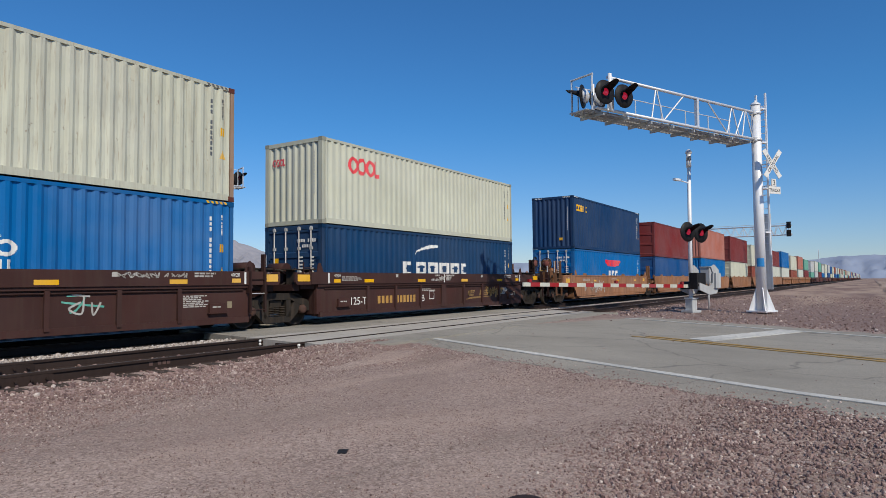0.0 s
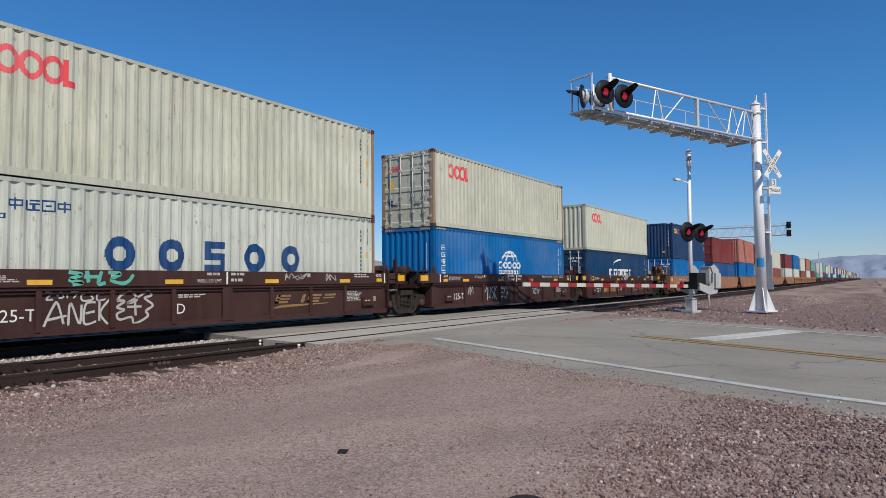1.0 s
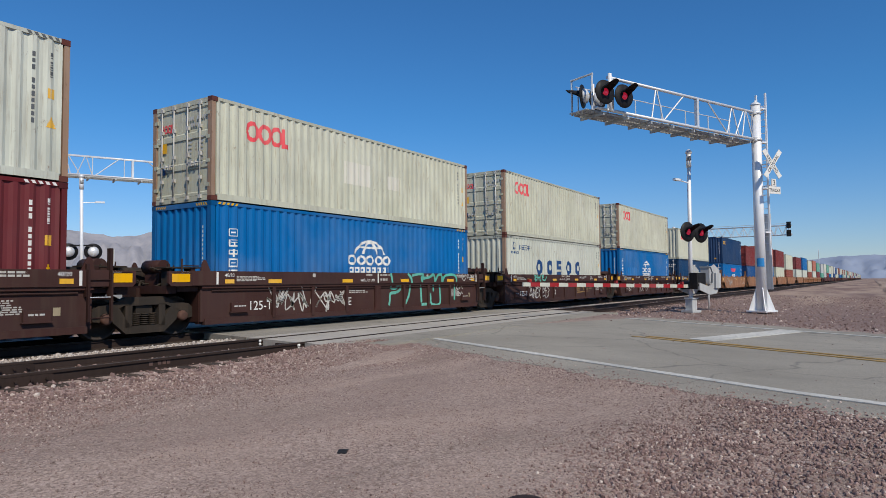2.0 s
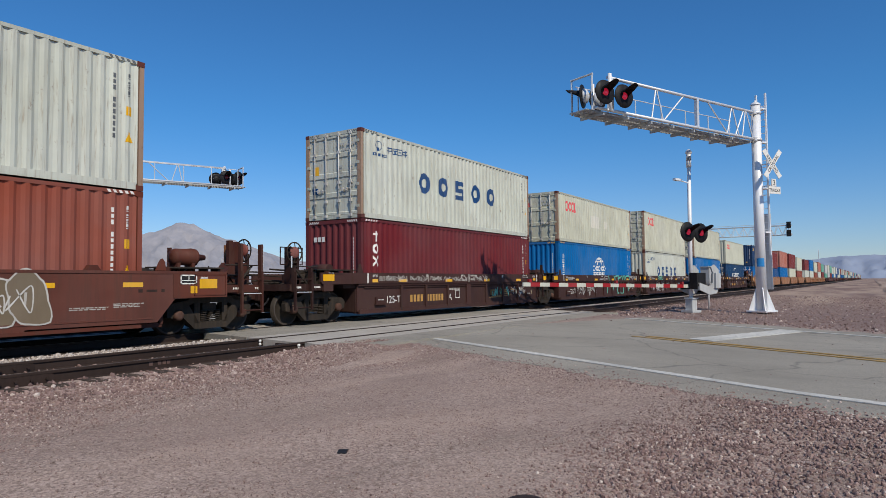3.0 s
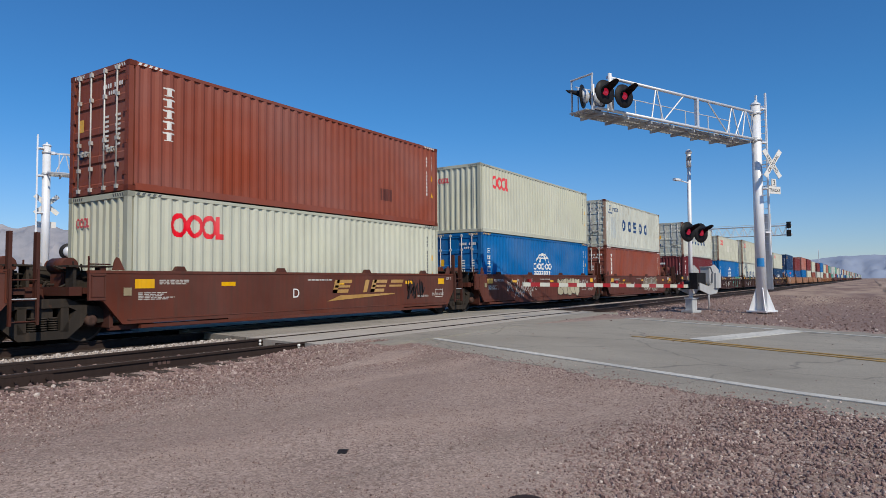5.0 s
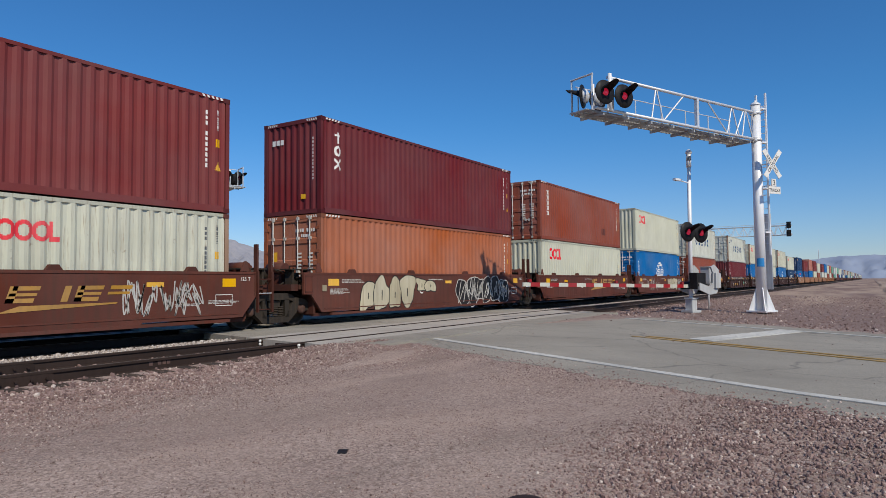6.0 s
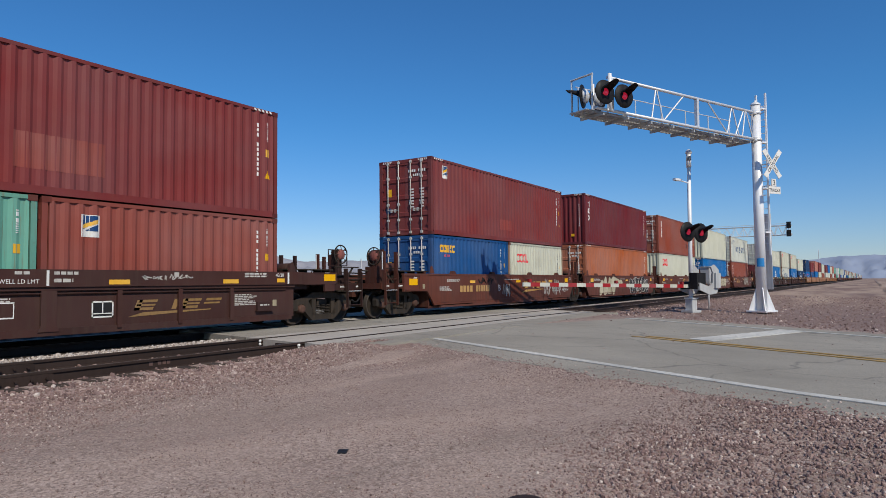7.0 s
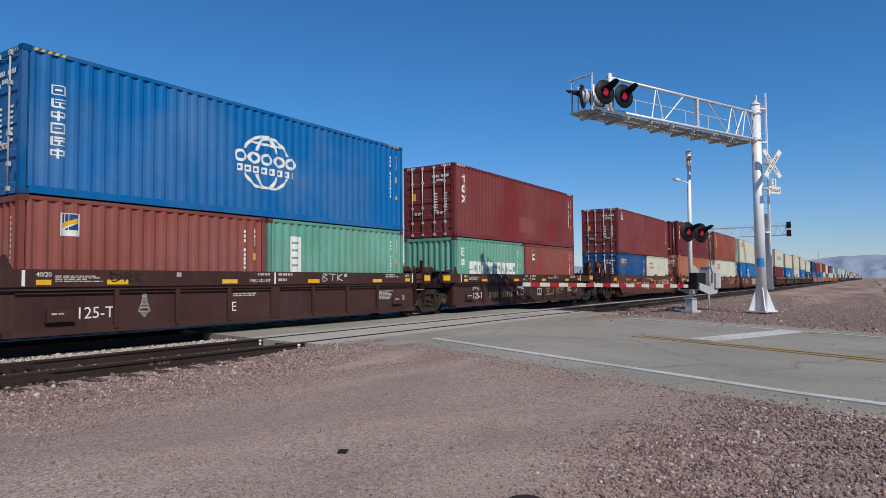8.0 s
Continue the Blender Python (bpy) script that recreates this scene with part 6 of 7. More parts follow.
UNITS = ["", "B", "C", "D", "E", "A", "A", "E", "D", "C", "B", "A", "E"]
LEAD = (1, 5, 6, 10, 11)          # units at the ends of a set carry the large numbers
for n, st in enumerate(STACKS):
    car, ribbed = st["car"], st["style"] == "ribbed"
    top_y, low_y = (-1.5035, -1.4035) if ribbed else (-1.4735, -1.4735)
    if ribbed:
        flat(car, "reflector", YELLOW, [(u, u + 0.46, 1.20, 1.30) for u in (1.58, 4.45, 7.34, 10.2)] + [(0.2, 0.48, 1.2, 1.3), (11.92, 12.19, 1.22, 1.32)], top_y, "small yellow reflectors")
        flat(car, "white_band", WHITE, [(-0.05, 0.01, 1.18, 1.48), (6.11, 6.16, 1.18, 1.48), (12.3, 12.36, 1.18, 1.48)], top_y, "white marker bands")
        flat(car, "small_print", PRINT, small_print(0.55, 1.36, 1.0, 4, n, 0.022) + small_print(5.55, 1.40, 0.4, 1, n + 3, 0.06) + small_print(6.25, 1.40, 0.62, 1, n + 5, 0.06) + small_print(6.25, 1.25, 0.45, 1, n + 6, 0.07) + small_print(10.85, 1.42, 0.75, 2, n + 9, 0.04), top_y)
        flat(car, "sticker", PRINT, [(3.2, 3.32, 1.36, 1.46)], top_y, "small pale square sticker")
        flat(car, "sticker", PRINT, [(8.86, 8.98, 1.36, 1.46)], top_y, "small pale square sticker")
        written(car, "40/20", WHITE, 0.2, top_y, 1.36, 0.09)
        written(car, "40/20", WHITE, 11.88, top_y, 1.37, 0.09)
        written(car, "WELL LD LMT", WHITE, 5.28, top_y, 1.23, 0.082)
        written(car, "125-T", WHITE, 1.0, low_y, 0.52, 0.24)
        flat(car, "small_print", PRINT, small_print(4.85, 0.93, 0.9, 2, n + 30, 0.03) + small_print(10.62, 0.9, 0.75, 7, n + 40, 0.026), low_y)
        if n in LEAD:
            flat(car, "number_bar", GOLD, [(2.35 + 0.21 * k, 2.49 + 0.21 * k, 0.52, 0.76) for k in range(4)] + [(3.35 + 0.19 * k, 3.48 + 0.19 * k, 0.52, 0.76) for k in range(6)], low_y, "faded gold number bars")
            slanted_emblem(car, 7.95, 0.5, 2.3, 0.36, low_y, DIM_GOLD)
            flat(car, "white_frame", WHITE, [(5.28, 5.6, 0.86, 0.885), (5.28, 5.6, 0.58, 0.605), (5.28, 5.3, 0.6, 0.87), (5.58, 5.6, 0.6, 0.87)], low_y)
        if n == 3:
            slanted_emblem(car, 7.75, 0.52, 2.4, 0.36, low_y, DIM_GOLD)
        if UNITS[n]:
            written(car, UNITS[n], WHITE, 4.8, low_y, 0.52, 0.24)
        for u in (0.43, 11.3):
            bm = bmesh.new()
            box(bm, u, u + 0.5, -1.47, -1.40, 0.5, 0.72)
            box(bm, u - 0.03, u + 0.53, -1.49, -1.40, 0.48, 0.5)
            holder = part("card_holder", bm, CAR_PAINT, car, color=st["paint"])
            flat(holder, "small_print", PRINT, small_print(u + 0.08, 0.62, 0.38, 1, n + 70, 0.035), -1.473)
        flat(car, "pale_plate", TAN_PLATE, [(11.86, 12.0, 0.6, 0.76)], low_y)
    else:
        flat(car, "reflector", YELLOW, [(u, u + 0.42, 1.14, 1.24) for u in (2.28, 6.3, 9.8)] + ([(0.04, 0.5, 1.11, 1.31)] if st["ends"][0] == "joint" else []), top_y, "yellow reflectors on the side")
        flat(car, "reflector", YELLOW, [(11.8, 12.2, 1.12, 1.32)] if st["ends"][1] == "joint" else [(11.6, 12.06, 1.14, 1.24)], top_y, "yellow reflector by the far end")
        flat(car, "small_print", PRINT, small_print(0.62, 1.27, 1.1, 3, n, 0.024) + small_print(0.12, 1.0, 0.9, 5, n + 3, 0.022) + small_print(5.2, 1.26, 1.4, 1, n + 5, 0.04) + small_print(10.5, 0.72, 0.8, 2, n + 9, 0.022) + small_print(11.4, 0.78, 0.9, 3, n + 19, 0.02), top_y)
        flat(car, "pale_plate", TAN_PLATE, [(-0.22, -0.04, 0.96, 1.13)] if st["ends"][0] == "joint" else [(-0.98, -0.84, 0.96, 1.12)], -1.4845)
        if n in LEAD:
            flat(car, "number_bar", GOLD, [(1.54 + 0.25 * k, 1.73 + 0.25 * k, 0.80, 1.04) for k in range(4)] + [(2.75 + 0.2 * k, 2.9 + 0.2 * k, 0.80, 1.04) for k in range(6)], top_y, "faded gold number bars")
        if UNITS[n]:
            written(car, UNITS[n], WHITE, 4.62, top_y, 0.8, 0.26)
        if n == 8:
            slanted_emblem(car, 6.2, 0.66, 3.5, 0.62, top_y - 0.001)
        if n == 10:
            slanted_emblem(car, 7.0, 0.68, 2.5, 0.5, top_y - 0.001)
        if st["ends"][1] == "joint":
            written(car, "125 T", WHITE, 12.32, -1.4865, 1.26, 0.1)
            flat(car, "white_frame", WHITE, [(11.6, 12.1, 0.92, 0.935), (11.6, 12.1, 0.66, 0.675), (11.6, 11.615, 0.66, 0.93), (12.085, 12.1, 0.66, 0.93)], top_y)
        else:
            stencil_frame(car, 12.97, 13.41, 1.19, 1.41, -1.4855)
            flat(car, "reflector", YELLOW, [(13.24, 13.42, 0.98, 1.15)], -1.4855, "small yellow plate")
            flat(car, "bracket", CAR_DARK, [(11.95, 12.05, 1.02, 1.09), (12.14, 12.4, 1.03, 1.08), (12.5, 12.58, 1.02, 1.09)], top_y)

car = [st["car"] for st in STACKS]
HIGH_Y, LOW_Y = -1.5045, -1.4055
stencil_frame(car[11], 7.04, 7.5, 0.52, 0.86, LOW_Y)
spray(car[2], SPRAY, 0.035, [[(2.1, 0.66), (2.2, 1.0), (2.18, 0.7)], [(2.28, 0.66), (2.3, 1.0), (2.38, 0.8), (2.46, 1.02), (2.5, 0.66)]], HIGH_Y, LOW_Y, label="white spray-painted tag")
spray(car[2], SPRAY, 0.04, [[(3.34, 0.42), (3.4, 1.0), (3.6, 0.95), (3.4, 0.72)], [(3.66, 0.42), (3.7, 0.98), (3.86, 0.5), (3.92, 1.02)], [(4.2, 1.0), (4.0, 0.86), (4.18, 0.66), (3.98, 0.44)], [(4.3, 1.05), (4.26, 0.4)], [(4.46, 1.0), (4.28, 0.7), (4.5, 0.4)], [(4.9, 0.9), (4.7, 0.7), (4.8, 0.45), (5.0, 0.6)], [(5.2, 0.9), (5.1, 0.6), (5.3, 0.48), (5.45, 0.8)]], HIGH_Y, LOW_Y)
spray(car[2], TEAL, 0.04, [[(7.9, 0.86), (8.3, 0.8), (8.8, 0.74)], [(8.0, 0.98), (8.35, 0.96), (8.2, 0.7), (8.05, 0.64)]], HIGH_Y, LOW_Y, label="teal spray-painted tag")
spray(car[2], SPRAY, 0.04, [[(8.1, 1.0), (8.5, 0.96)], [(8.34, 1.0), (8.3, 0.62), (8.05, 0.72), (8.3, 0.86)], [(8.5, 0.84), (8.54, 0.58), (8.7, 0.86)]], HIGH_Y, LOW_Y - 0.003)
scribble(car[2], 7, 9.0, 10.0, 1.32, 1.46, -1.5045, SPRAY, 7, 0.02)
scribble(car[2], 6, 10.1, 10.7, 1.32, 1.46, -1.5045, SPRAY, 4, 0.02)
scribble(car[2], 6, 2.5, 3.1, 1.28, 1.46, -1.5045, SPRAY, 3, 0.025)
scribble(car[2], 12, 4.4, 5.4, 1.28, 1.46, -1.5045, SPRAY, 5, 0.025)
spray(car[3], SPRAY, 0.035, [[(1.96, 1.06), (2.08, 1.04), (1.98, 0.92), (2.12, 0.92)], [(2.18, 0.98), (2.25, 1.06), (2.3, 0.96), (2.2, 0.94)], [(2.36, 1.05), (2.38, 0.92)], [(2.44, 1.06), (2.58, 1.05), (2.48, 0.92)], [(2.85, 1.05), (2.66, 1.0), (2.68, 0.88), (2.88, 0.9), (2.84, 0.98)], [(3.14, 1.03), (2.98, 1.0), (2.98, 0.88), (3.16, 0.9)]], HIGH_Y, LOW_Y, label="white spray-painted tag")
spray(car[3], SPRAY, 0.045, [[(1.94, 0.4), (2.12, 0.8), (2.2, 0.82), (2.32, 0.4)], [(1.98, 0.52), (2.4, 0.6)], [(2.4, 0.4), (2.44, 0.84), (2.62, 0.42), (2.66, 0.84)], [(2.94, 0.84), (2.74, 0.8), (2.72, 0.42), (2.98, 0.46)], [(2.74, 0.62), (2.94, 0.66)], [(3.02, 0.88), (3.02, 0.42)], [(3.24, 0.9), (3.04, 0.62), (3.22, 0.36)]], HIGH_Y, LOW_Y)
spray(car[3], SPRAY, 0.05, [[(3.4, 0.86), (3.5, 0.98), (3.72, 1.04), (3.84, 0.86), (3.62, 0.8), (3.9, 0.94), (4.1, 1.05), (4.18, 0.95), (4.02, 0.9), (4.22, 0.74), (4.06, 0.62), (4.1, 0.5), (3.8, 0.36), (3.72, 0.5), (3.46, 0.46), (3.4, 0.58), (3.56, 0.66), (3.4, 0.72), (3.56, 0.84), (3.38, 0.86)], [(3.62, 0.72), (3.98, 0.72)], [(3.8, 0.84), (3.82, 0.5)]], HIGH_Y, LOW_Y)
spray(car[3], TEAL, 0.075, [[(2.34, 1.45), (2.6, 1.4), (2.36, 1.3), (2.62, 1.24), (2.4, 1.2)], [(2.7, 1.48), (2.74, 1.22)], [(2.64, 1.36), (3.0, 1.36)], [(3.0, 1.47), (2.94, 1.22), (3.1, 1.24)], [(3.14, 1.45), (3.4, 1.42), (3.2, 1.3), (3.44, 1.22), (3.6, 1.28), (3.7, 1.42)]], HIGH_Y, LOW_Y, label="teal spray-painted tag")
scribble(car[3], 11, 7.9, 8.8, 1.26, 1.46, -1.5045, SPRAY, 3, 0.025)
scribble(car[3], 16, 9.6, 10.0, 1.26, 1.46, -1.5045, SPRAY, 2, 0.03)
scribble(car[4], 13, 1.6, 4.6, 0.36, 1.12, -1.405, SPRAY, 8, 0.05, label="white spray-painted tag")
spray(car[4], TEAL, 0.095, [[(6.8, 1.49), (6.86, 1.3), (6.9, 1.1)], [(6.88, 1.03), (7.15, 0.99), (7.42, 1.12), (7.42, 0.95), (7.2, 0.86), (6.9, 0.82), (6.86, 0.62), (6.82, 0.42)], [(7.74, 1.48), (7.92, 1.34), (7.99, 1.1), (7.92, 0.75), (7.68, 0.42)]], HIGH_Y, LOW_Y, label="large teal spray-painted letters")
spray(car[4], TEAL, 0.095, [[(7.98, 1.42), (8.4, 1.47), (8.66, 1.45), (8.56, 1.32), (8.62, 1.1), (8.68, 0.42)], [(8.68, 0.41), (9.16, 0.41)], [(9.16, 0.41), (9.15, 0.78), (9.24, 0.7), (9.32, 0.41), (9.84, 0.41), (9.84, 1.0), (9.86, 1.44)], [(8.5, 1.31), (9.0, 1.36), (9.3, 1.45), (9.4, 1.2), (9.42, 0.82)], [(9.42, 1.24), (9.6, 1.44), (9.86, 1.46)], [(9.88, 1.2), (10.04, 1.4), (10.4, 1.46), (10.76, 1.42), (10.86, 1.2), (10.85, 0.46)]], HIGH_Y, LOW_Y)
spray(car[4], SPRAY, 0.03, [[(11.1, 1.06), (11.0, 0.96), (11.12, 0.9), (11.0, 0.86)], [(11.18, 1.05), (11.22, 0.92), (11.3, 1.05)], [(11.34, 1.04), (11.46, 0.9)], [(11.06, 0.82), (11.08, 0.66), (11.2, 0.76), (11.06, 0.82)], [(11.26, 0.8), (11.3, 0.68), (11.36, 0.8), (11.46, 0.7)]], HIGH_Y, LOW_Y)
spray(car[4], SPRAY, 0.03, [[(11.2, 1.4), (11.3, 1.46), (11.4, 1.38), (11.5, 1.46), (11.55, 1.36), (11.4, 1.24), (11.2, 1.4)], [(11.7, 1.3), (11.62, 1.42), (11.72, 1.46), (11.74, 1.34), (12.1, 1.36), (12.1, 1.28), (11.74, 1.28)]], HIGH_Y, LOW_Y)
spray(car[12], SPRAY_DARK, 0.03, [[(1.66, 1.46), (1.7, 1.26), (1.9, 1.36), (1.62, 1.44)], [(1.96, 1.26), (2.0, 1.45), (2.12, 1.38), (2.0, 1.34), (2.16, 1.24)], [(2.22, 1.45), (2.2, 1.24)], [(2.36, 1.44), (2.22, 1.34), (2.42, 1.22)]], HIGH_Y - 0.002, LOW_Y, label="black spray-painted tag")
spray(car[12], SPRAY, 0.014, [[(2.48, 1.0), (2.42, 0.94), (2.54, 0.94), (2.48, 1.0)]] + [[(2.48, 1.0 - 0.09 * k), (2.48 - 0.05 - 0.03 * k, 0.86 - 0.08 * k), (2.48 + 0.05 + 0.03 * k, 0.86 - 0.08 * k), (2.48, 1.0 - 0.09 * k)] for k in range(4)] + [[(2.36, 0.66), (2.48, 0.5), (2.6, 0.66)], [(2.44, 0.64), (2.48, 0.52), (2.52, 0.64)]], HIGH_Y, LOW_Y, label="white chalked tree figure")
spray(car[12], SPRAY, 0.03, [[(7.95, 1.46), (7.95, 1.24), (8.12, 1.3), (7.97, 1.36), (8.12, 1.43), (7.95, 1.46)], [(8.2, 1.45), (8.5, 1.44)], [(8.36, 1.44), (8.34, 1.24)], [(8.56, 1.46), (8.55, 1.24)], [(8.76, 1.45), (8.58, 1.34), (8.8, 1.24)]], HIGH_Y, LOW_Y, label="white spray-painted tag")
scribble(car[5], 18, 1.0, 7.5, 1.2, 1.44, -1.5045, SPRAY, 22, 0.022, label="row of small white tags")
scribble(car[5], 19, 8.2, 9.6, 0.5, 1.0, -1.405, TEAL, 5, 0.05, label="teal spray-painted tag")
scribble(car[5], 20, 9.9, 10.9, 0.5, 1.0, -1.405, SPRAY, 4, 0.05)
throw_up(car[6], 21, 6.9, 10.0, 0.44, 1.36, -1.476, OLIVE, SPRAY, 5, "olive-brown graffiti lettering with pale outlines")
scribble(car[6], 22, 6.6, 9.9, 0.5, 1.3, -1.486, SPRAY, 6, 0.035)
scribble(car[6], 23, 5.75, 6.35, 0.5, 1.15, -1.476, SPRAY_DARK, 4, 0.05)
throw_up(car[7], 24, 7.3, 10.1, 0.46, 1.34, -1.476, FILL, SPRAY_DARK, 5, "cream and black graffiti lettering")
scribble(car[7], 25, 1.9, 4.6, 0.42, 1.36, -1.476, SPRAY, 6, 0.028, label="white spray-painted scrawl")
scribble(car[7], 26, 10.3, 11.4, 0.8, 1.3, -1.476, SPRAY, 4, 0.035)
scribble(car[8], 27, 9.9, 10.9, 0.6, 1.3, -1.476, SPRAY_DARK, 6, 0.05, label="black spray-painted tag")
throw_up(car[9], 28, 1.5, 4.25, 0.3, 1.34, -1.476, FILL, SPRAY_DARK, 4, "pale pink-cream graffiti shapes")
throw_up(car[9], 29, 4.5, 5.6, 0.85, 1.3, -1.476, FILL, SPRAY_DARK, 2, "small graffiti shapes")
throw_up(car[9], 30, 7.2, 11.2, 0.34, 1.36, -1.476, SPRAY_DARK, SPRAY, 6, "black graffiti lettering with white outline")
scribble(car[9], 31, 7.2, 11.2, 0.36, 1.36, -1.487, SPRAY, 9, 0.045)
scribble(car[10], 32, 3.0, 4.2, 1.1, 1.38, -1.476, SPRAY_DARK, 6, 0.05, label="black spray-painted tag")
scribble(car[10], 33, 5.0, 5.7, 0.5, 1.12, -1.476, SPRAY, 6, 0.035, label="white spray-painted outline figure")
scribble(car[10], 34, 9.3, 11.2, 0.46, 1.3, -1.476, SPRAY, 8, 0.04)
scribble(car[11], 35, 0.9, 1.6, 0.82, 1.02, -1.405, SPRAY, 4, 0.025, label="small white tag")
scribble(car[11], 36, 8.1, 9.4, 1.28, 1.42, -1.5045, SPRAY, 6, 0.02)
scribble(car[1], 40, 5.8, 6.6, 1.22, 1.44, -1.5045, SPRAY, 4, 0.03, label="white spray-painted tag")
scribble(car[1], 41, 9.5, 11.0, 0.5, 1.0, -1.405, GOLD, 5, 0.05)
scribble(car[0], 42, 1.0, 4.0, 0.5, 1.2, -1.476, SPRAY, 6, 0.05, label="white spray-painted tag")


# ---- signs and boxes by the road ----
def sign_board(root, name, w, h, at, turn_y, turn_z, text, size, label):
    bm = bmesh.new()
    box(bm, -w / 2, w / 2, -0.012, 0.012, -h / 2, h / 2)
    board = part(name, bm, WHITE, root, label, place=pose(*at, 0, turn_y, turn_z))
    if text:
        me = letter_mesh(text, BLACK)
        span = max(v.co.x for v in me.vertices)
        written(board, text, BLACK, -span * size / 2, -0.016, -size * 0.5, size)
    return board


crossbuck = thing("railroad_crossing_sign", pose(29.35, -11.17, 0, 0, 0, -20), "white X-shaped crossing sign with black lettering", "crossing sign")
sign_board(crossbuck, "blade", 1.36, 0.2, (0.1, -0.30, 5.83), 52, -16, "RAILROAD", 0.13, "white sign blade")
sign_board(crossbuck, "blade", 1.36, 0.2, (0.1, -0.33, 5.83), -52, -16, "CROSSING", 0.13, "white sign blade")
sign_board(crossbuck, "numeral_plate", 0.28, 0.3, (0.16, -0.31, 5.07), 0, -10, "3", 0.22, "small white plate")
sign_board(crossbuck, "plate", 0.72, 0.3, (0.2, -0.31, 4.765), 0, -10, "TRACKS", 0.13, "small white plate")
bm = bmesh.new()
rod(bm, (-0.05, -0.26, 5.83), (0.1, 0.5, 5.83), 0.025, 6)
rod(bm, (-0.02, -0.26, 4.95), (0.12, 0.5, 4.95), 0.025, 6)
part("bracket", bm, GALV, crossbuck)

far_buck = thing("railroad_crossing_sign", pose(17.25, 20.95, 0, 0, 0, 165), "crossing sign on the signal pole beyond the train", "crossing sign")
sign_board(far_buck, "blade", 1.42, 0.23, (0, -0.2, 5.4), 42, 0, "RAILROAD", 0.15, "white sign blade")
sign_board(far_buck, "blade", 1.42, 0.23, (0, -0.23, 5.4), -42, 0, "CROSSING", 0.15, "white sign blade")
sign_board(far_buck, "plate", 0.9, 0.32, (0, -0.2, 4.35), 0, 0, "TRACKS", 0.13, "small white plate")
bm = bmesh.new()
rod(bm, (0, -0.2, 5.4), (0.0, 0.6, 5.4), 0.025, 6)
part("bracket", bm, GALV, far_buck)

bm = bmesh.new()
for k in range(8):
    a0, a1 = radians(150 + 10 * k), radians(160 + 10 * k)
    ring = [bm.verts.new((r * math.cos(a), r * math.sin(a), z)) for r, a, z in ((0.207, a0, -0.17), (0.207, a1, -0.17), (0.207, a1, 0.17), (0.207, a0, 0.17), (0.213, a0, -0.17), (0.213, a1, -0.17), (0.213, a1, 0.17), (0.213, a0, 0.17))]
    for f in ((0, 1, 2, 3), (4, 5, 6, 7), (0, 1, 5, 4), (2, 3, 7, 6), (1, 2, 6, 5), (3, 0, 4, 7)):
        bm.faces.new([ring[i] for i in f])
band = tagged(new("information_plate", baked(bm, "information_plate", SIGN_BLUE)), "blue information plate bent round the silver signal pole", "sign")
band.matrix_basis = pose(29.5, -10.92, 1.86)

relay = thing("relay_box", pose(30.2, -8.75, -0.14, 0, 0, -15), "grey equipment box on a thin post", "equipment box")
bm = bmesh.new()
rod(bm, (0, 0, 0), (0, 0, 1.2), 0.04, 10)
part("post", bm, GALV, relay)
bm = bmesh.new()
box(bm, -0.28, 0.28, -0.2, 0.2, 1.15, 1.85)
box(bm, -0.31, 0.31, -0.23, 0.23, 1.85, 1.89)
case = part("cabinet", bm, GREY, relay, "grey steel cabinet")
bm = bmesh.new()
box(bm, -0.24, 0.24, -0.215, -0.2, 1.2, 1.8)
part("door", bm, GREY, case)

far_mast = gate_mast(pose(17.0, 17.0, -0.14, 0, 1.0, 158.5), "crossing mast beyond the train with flashers and gate")
for u in (-0.52, 0.52):
    flasher(far_mast, (u, -0.2, 2.95), 0, False)


def signal_bridge():
    root = thing("railway_signal", pose(90, 0, 0), "far galvanized signal cantilever over the tracks with black signal heads", "railway signal")
    bm = bmesh.new()
    rod(bm, (0, 7.2, -0.2), (0, 7.2, 8.2), 0.22, 12)
    part("post", bm, GALV, root)
    bm = bmesh.new()
    for z in (6.55, 7.7):
        for x in (-0.4, 0.4):
            rod(bm, (x, 7.2, z), (x, -6.75, z), 0.05, 6)
    for k in range(14):
        y = 7.0 - k * 0.98
        for x in (-0.4, 0.4):
            rod(bm, (x, y, 6.55), (x, y - 0.49, 7.7), 0.025, 5)
            rod(bm, (x, y - 0.49, 7.7), (x, y - 0.98, 6.55), 0.025, 5)
        box(bm, -0.4, 0.4, y - 0.04, y + 0.04, 6.5, 6.56)
    part("truss", bm, GALV, root)
    bm = bmesh.new()
    for k in range(12):
        rod(bm, (-0.5, 7.0 - k * 1.2, 6.5), (-0.5, 7.0 - k * 1.2, 7.9), 0.02, 5)
    rod(bm, (-0.5, 7.0, 7.9), (-0.5, -6.8, 7.9), 0.02, 5)
    part("handrail", bm, GALV, root)
    for z in (6.72, 7.72):
        bm = bmesh.new()
        box(bm, -0.5, -0.42, -6.7, -6.2, z - 0.4, z + 0.4)
        for dz in (-0.22, 0.22):
            turned(bm, [(0.15, -0.85), (0.16, -0.5)], 14, "X", (0, -6.45, z + dz))
        part("signal_head", bm, BLACK, root, "black signal head with hoods")


signal_bridge()

tower = thing("radio_tower", pose(1480, -10.0 + 1480 * 0.055, -1), "thin lattice radio tower on the horizon", "radio tower")
bm = bmesh.new()
rod(bm, (0, 0, 0), (0, 0, 60), 0.9, 6, 0.5)
part("lattice", bm, GALV, tower)


